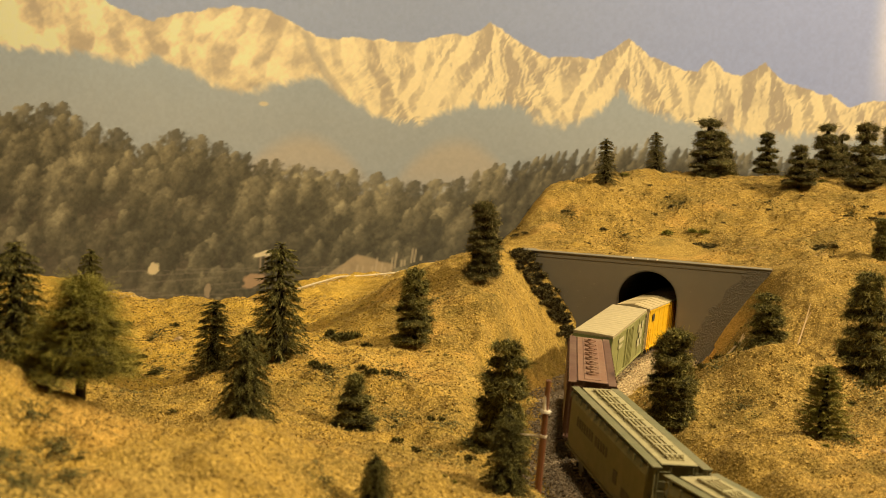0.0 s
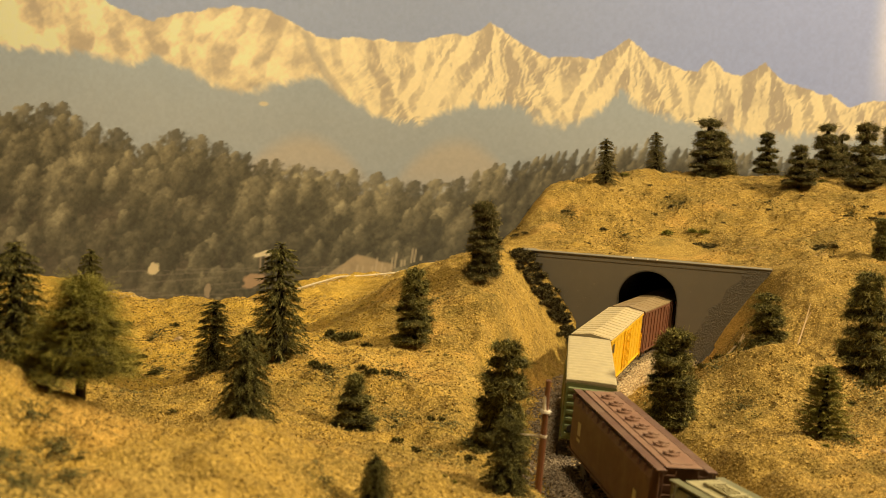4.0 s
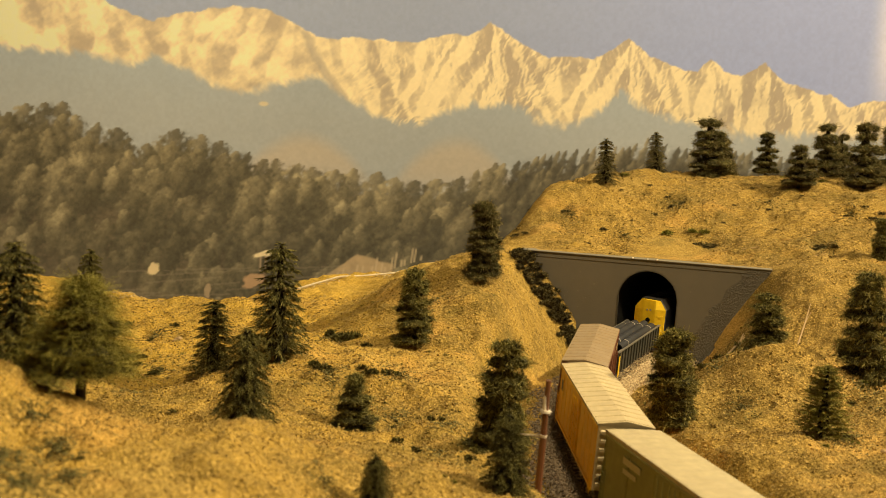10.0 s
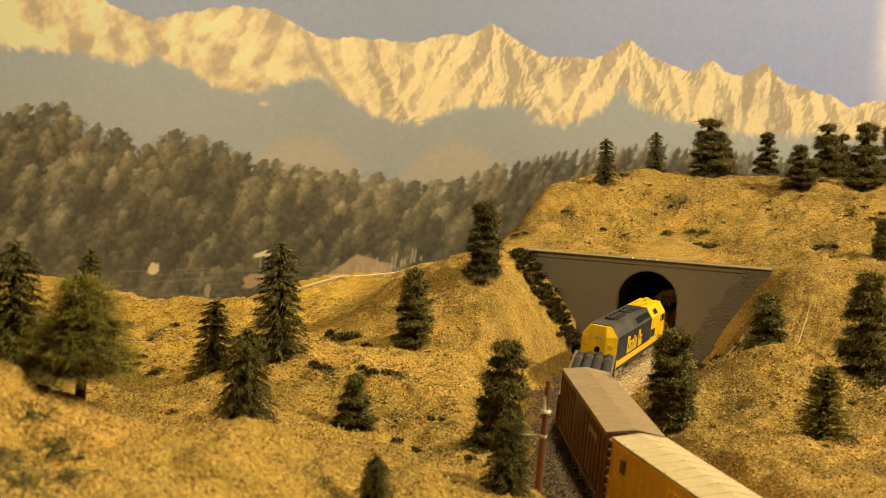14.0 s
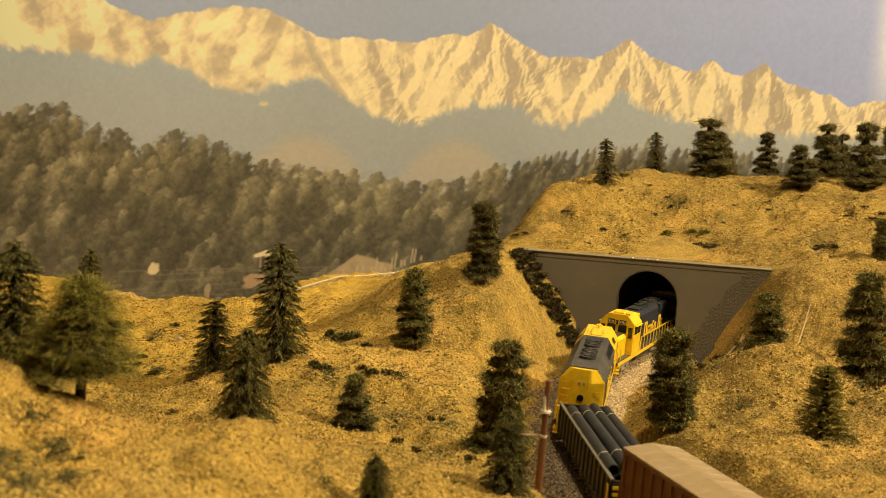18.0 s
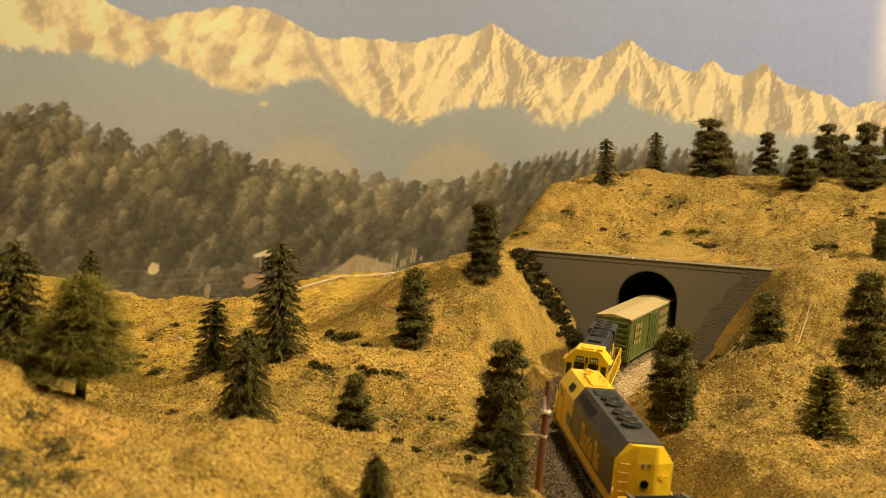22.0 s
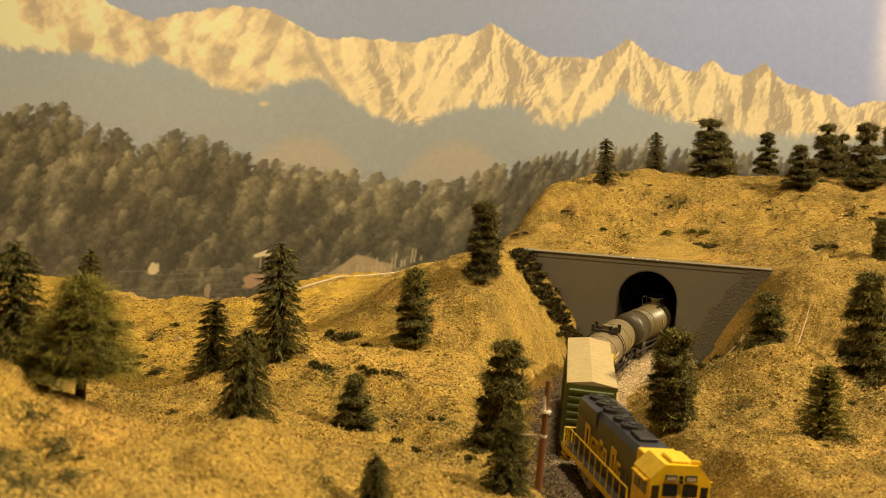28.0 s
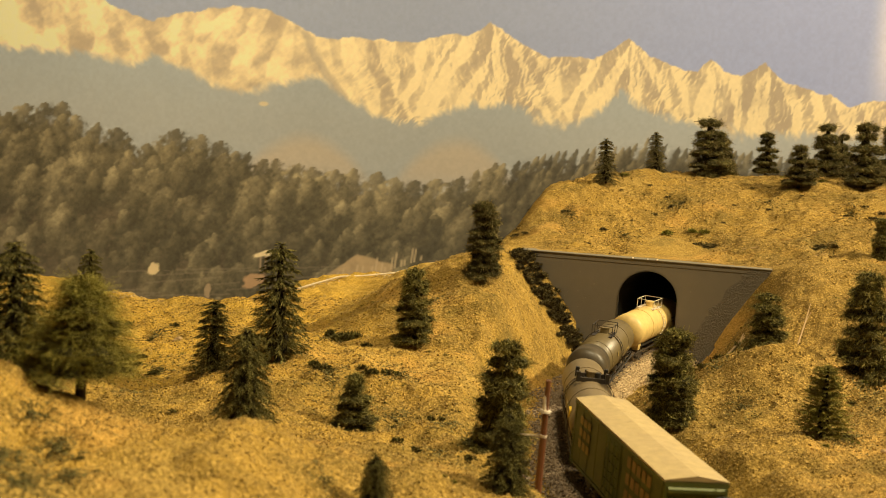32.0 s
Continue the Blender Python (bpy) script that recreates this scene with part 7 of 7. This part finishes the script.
    part("glare_panel", box(bmesh.new(), cab1 + 0.001, nose - 0.003, -hw * 0.70, hw * 0.70, 0.0372, 0.0376), GREY, nose_ob, "dark grey anti-glare panel")
    part("nose_door", box(bmesh.new(), nose - 0.0002, nose + 0.0005, -0.0035, 0.0035, deck + 0.001, 0.033, 0.0002), YELLOW, nose_ob)
    bm = bmesh.new()
    rod(bm, (nose - 0.0005, 0.0065, 0.0290), (nose + 0.0010, 0.0065, 0.0290), 0.0015, 12)
    part("class_light", bm, CHROME, nose_ob)
    bm = bmesh.new()
    rod(bm, (cab1 - 0.006, 0.0095, cab_top - 0.003), (cab1 - 0.006, 0.0095, cab_top + 0.001), 0.0009, 6)
    for dy in (-0.0016, 0.0, 0.0016):
        rod(bm, (cab1 - 0.007, 0.0095 + dy, cab_top + 0.001), (cab1 - 0.0015, 0.0095 + dy, cab_top + 0.001), 0.0006, 6, 0.0011)
    part("horn", bm, YELLOW, cab)
    for s in (-1, 1):
        bm = bmesh.new()
        x = s * (h - 0.0006)
        for q in (-1, 1):
            handrail(bm, [(x, q * 0.0045, 0.0270), (x, q * (w - 0.001), 0.0270), (x, q * (w - 0.001), 0.0070)], [(x, q * 0.0045, 0.027), (x, q * 0.011, 0.027)], deck - 0.003, 0.00045)
            xs = s * (h - 0.009)
            handrail(bm, [(xs, q * (w - 0.0004), 0.0290), (xs, q * (w - 0.0004), 0.0070)], [], deck, 0.00045)
            for z in (0.0050, 0.0085, 0.0120):
                box(bm, *sorted((s * (h - 0.009), s * (h - 0.0006))), *sorted((q * (w - 0.0045), q * w)), z, z + 0.0008)
        box(bm, *sorted((s * (h - 0.0004), s * (h + 0.0008))), -w * 0.9, w * 0.9, 0.0075, 0.0150)
        part("end_handrail", bm, YELLOW, ob)
    return ob


OLIVE_GREY = paint("olive_grey_hopper", (0.155, 0.15, 0.072), 0.6, 0.3)
OLIVE_ROOF = paint("olive_hopper_roof", (0.36, 0.315, 0.16), 0.65, 0.4)
BROWN = paint("hopper_brown", (0.125, 0.058, 0.036), 0.6, 0.3)
BROWN_ROOF = paint("brown_hopper_roof", (0.22, 0.11, 0.066), 0.65, 0.3)
PALE_GREEN = paint("pale_olive_side", (0.28, 0.27, 0.092), 0.6, 0.25)
GREEN_END = paint("olive_green_end", (0.16, 0.185, 0.065), 0.6, 0.25)
CREAM_ROOF = paint("cream_roof", (0.47, 0.385, 0.215), 0.65, 0.35)
CAR_YELLOW = paint("reefer_yellow", (0.84, 0.47, 0.010), 0.5, 0.08)
SILVER_ROOF = paint("silver_cream_roof", (0.54, 0.43, 0.235), 0.6, 0.3)
OXIDE = paint("oxide_brown_side", (0.165, 0.054, 0.022), 0.6, 0.2)
TAN_ROOF = paint("dusty_brown_roof", (0.30, 0.205, 0.098), 0.45, 0.5)
GREEN = paint("boxcar_green", (0.088, 0.112, 0.018), 0.55, 0.2)
TAN_CREAM = paint("dusty_tan_roof", (0.48, 0.365, 0.175), 0.7, 0.4)
CAR_BLACK = paint("gondola_black", (0.033, 0.032, 0.022), 0.6, 0.15)
CAR_GREY = paint("worn_grey_edge", (0.13, 0.115, 0.085), 0.6, 0.3)
TANK_GREY = paint("tank_grey_brown", (0.20, 0.148, 0.072), 0.45, 0.3)
TANK_BLACK = paint("tank_dark", (0.15, 0.112, 0.048), 0.38, 0.2)
TANK_CAP = paint("tank_black_cap", (0.06, 0.046, 0.024), 0.45, 0.2)
TANK_CREAM = paint("tank_yellow_cream", (0.72, 0.52, 0.18), 0.5, 0.2)
OCHRE_MARK = paint("ochre_lettering", (0.33, 0.235, 0.06), 0.6, 0.15)
PALE_MARK = paint("pale_lettering", (0.55, 0.49, 0.28), 0.6, 0.15)
ORANGE_MARK = paint("orange_lettering", (0.33, 0.22, 0.085), 0.6, 0.2)
LETTER = paint("yellow_lettering", (0.80, 0.50, 0.03), 0.5, 0.1)
DARK_MARK = paint("dark_lettering", (0.06, 0.045, 0.03), 0.6, 0.2)
HOPPER_MARK = paint("hopper_panel", (0.04, 0.037, 0.024), 0.6, 0.2)


def build_train():
    hop_marks = [(-0.062 + 0.0060 * k + (0.004 if k > 6 else 0), 0.0385, 0.0042, 0.0066) for k in range(12)] + [(0.030, 0.030, 0.008, 0.008), (0.052, 0.026, 0.016, 0.006)]
    covered_hopper("hopper_car", "olive grey covered hopper car with a ribbed roof hatch", 0.362, 0.182, OLIVE_GREY, OLIVE_ROOF, False, hop_marks, HOPPER_MARK)
    covered_hopper("hopper_car", "olive grey covered hopper car with a ribbed roof hatch", 0.170, 0.182, OLIVE_GREY, OLIVE_ROOF, False, hop_marks, HOPPER_MARK)
    covered_hopper("hopper_car", "brown covered hopper car with eight roof hatches", -0.022, 0.180, BROWN, BROWN_ROOF, True, [(0.060, 0.030, 0.006, 0.010), (0.058, 0.022, 0.010, 0.004), (-0.062, 0.035, 0.0065, 0.009), (-0.062, 0.0275, 0.008, 0.002)], PALE_MARK)
    boxcar("boxcar", "pale olive green boxcar with a cream roof", -0.224, 0.172, PALE_GREEN, CREAM_ROOF, GREEN_END, "smooth",
           [(0.050, 0.042, 0.012, 0.008), (0.060, 0.035, 0.014, 0.009), (0.050, 0.027, 0.012, 0.008), (0.066, 0.044, 0.008, 0.007), (0.064, 0.026, 0.006, 0.006), (-0.045, 0.046, 0.024, 0.004), (-0.047, 0.040, 0.018, 0.003)], PALE_MARK, ridge=0.0019)
    boxcar("boxcar", "yellow boxcar with a ribbed cream roof and cream ends", -0.4097, 0.172, CAR_YELLOW, SILVER_ROOF, SILVER_ROOF, "panels",
           [(-0.072, 0.0445, 0.006, 0.008)], DARK_MARK, marks2=[(-0.068, 0.042, 0.006, 0.008)])
    boxcar("boxcar", "oxide brown boxcar with outer posts and dusty roof", -0.590, 0.172, OXIDE, TAN_ROOF, OXIDE, "posts", [(0.05, 0.044, 0.03, 0.004)], ORANGE_MARK)
    gondola(-0.776, 0.180)
    pipes(-0.776, 0.180)
    cowl_loco(-0.984)
    hood_loco(-1.2145)
    name_rows = [(-0.066 + 0.0085 * k, z, 0.006, 0.0052) for z in (0.0445, 0.0365, 0.0285) for k in range(3)]
    orange = [(0.030 + 0.0085 * k, z, 0.006, 0.0065) for z in (0.046, 0.036, 0.026) for k in range(5)]
    green_car = boxcar("boxcar", "green boxcar with a dusty tan roof and blocks of lettering", -1.4265, 0.172, GREEN, TAN_CREAM, GREEN, "panels", name_rows, OCHRE_MARK, flat=True)
    for s in (-1, 1):
        y = s * (0.0178 + 0.0004)
        bars("emblem", ORANGE_MARK, green_car, y, [(s * -a, b, c, d) for a, b, c, d in orange], "faded ochre emblem bar")
    tank_car("tank_car", "grey-brown tank car with dark straps on top", -1.603, 0.172, TANK_GREY, TANK_GREY, "strap")
    tank_car("tank_car", "dark olive-brown tank car with a black end", -1.802, 0.196, TANK_BLACK, TANK_CAP, "plain")
    tank_car("tank_car", "yellow cream tank car with a white railed platform", -1.995, 0.172, TANK_CREAM, TANK_CREAM, "pale")


build_train()


def train_at(t):
    """How far the train has run along the line at t seconds."""
    k = (t - 16) / 16
    return 0.049952 * t + 0.015435 * k ** 2 + 0.009658 * k ** 3


def car_pose(u, pivot):
    a, b = on_line(u - pivot), on_line(u + pivot)
    mid, d = (a + b) / 2, b - a
    return Matrix.Translation((mid[0], mid[1], 0)) @ Matrix.Rotation(math.atan2(d[1], d[0]), 4, "Z") @ Matrix.Rotation(-BANK, 4, "X")


def motions():
    """The train rolls along the line; each truck turns with the track under it."""
    times = [k * 0.5 for k in range(65)]
    for ob, offset, pivot, turning in MOVERS:
        walk(ob, [(t, car_pose(train_at(t) + offset, pivot)) for t in times])
        for truck, x in turning:
            rows = []
            for t in times[::4]:
                u = train_at(t) + offset
                a, b = on_line(u - pivot), on_line(u + pivot)
                body = math.atan2(b[1] - a[1], b[0] - a[0])
                swing = (heading(u + x) - body + math.pi) % (2 * math.pi) - math.pi
                rows.append((t, Matrix.Translation((x, 0, 0)) @ Matrix.Rotation(swing, 4, "Z")))
            walk(truck, rows)


motions()
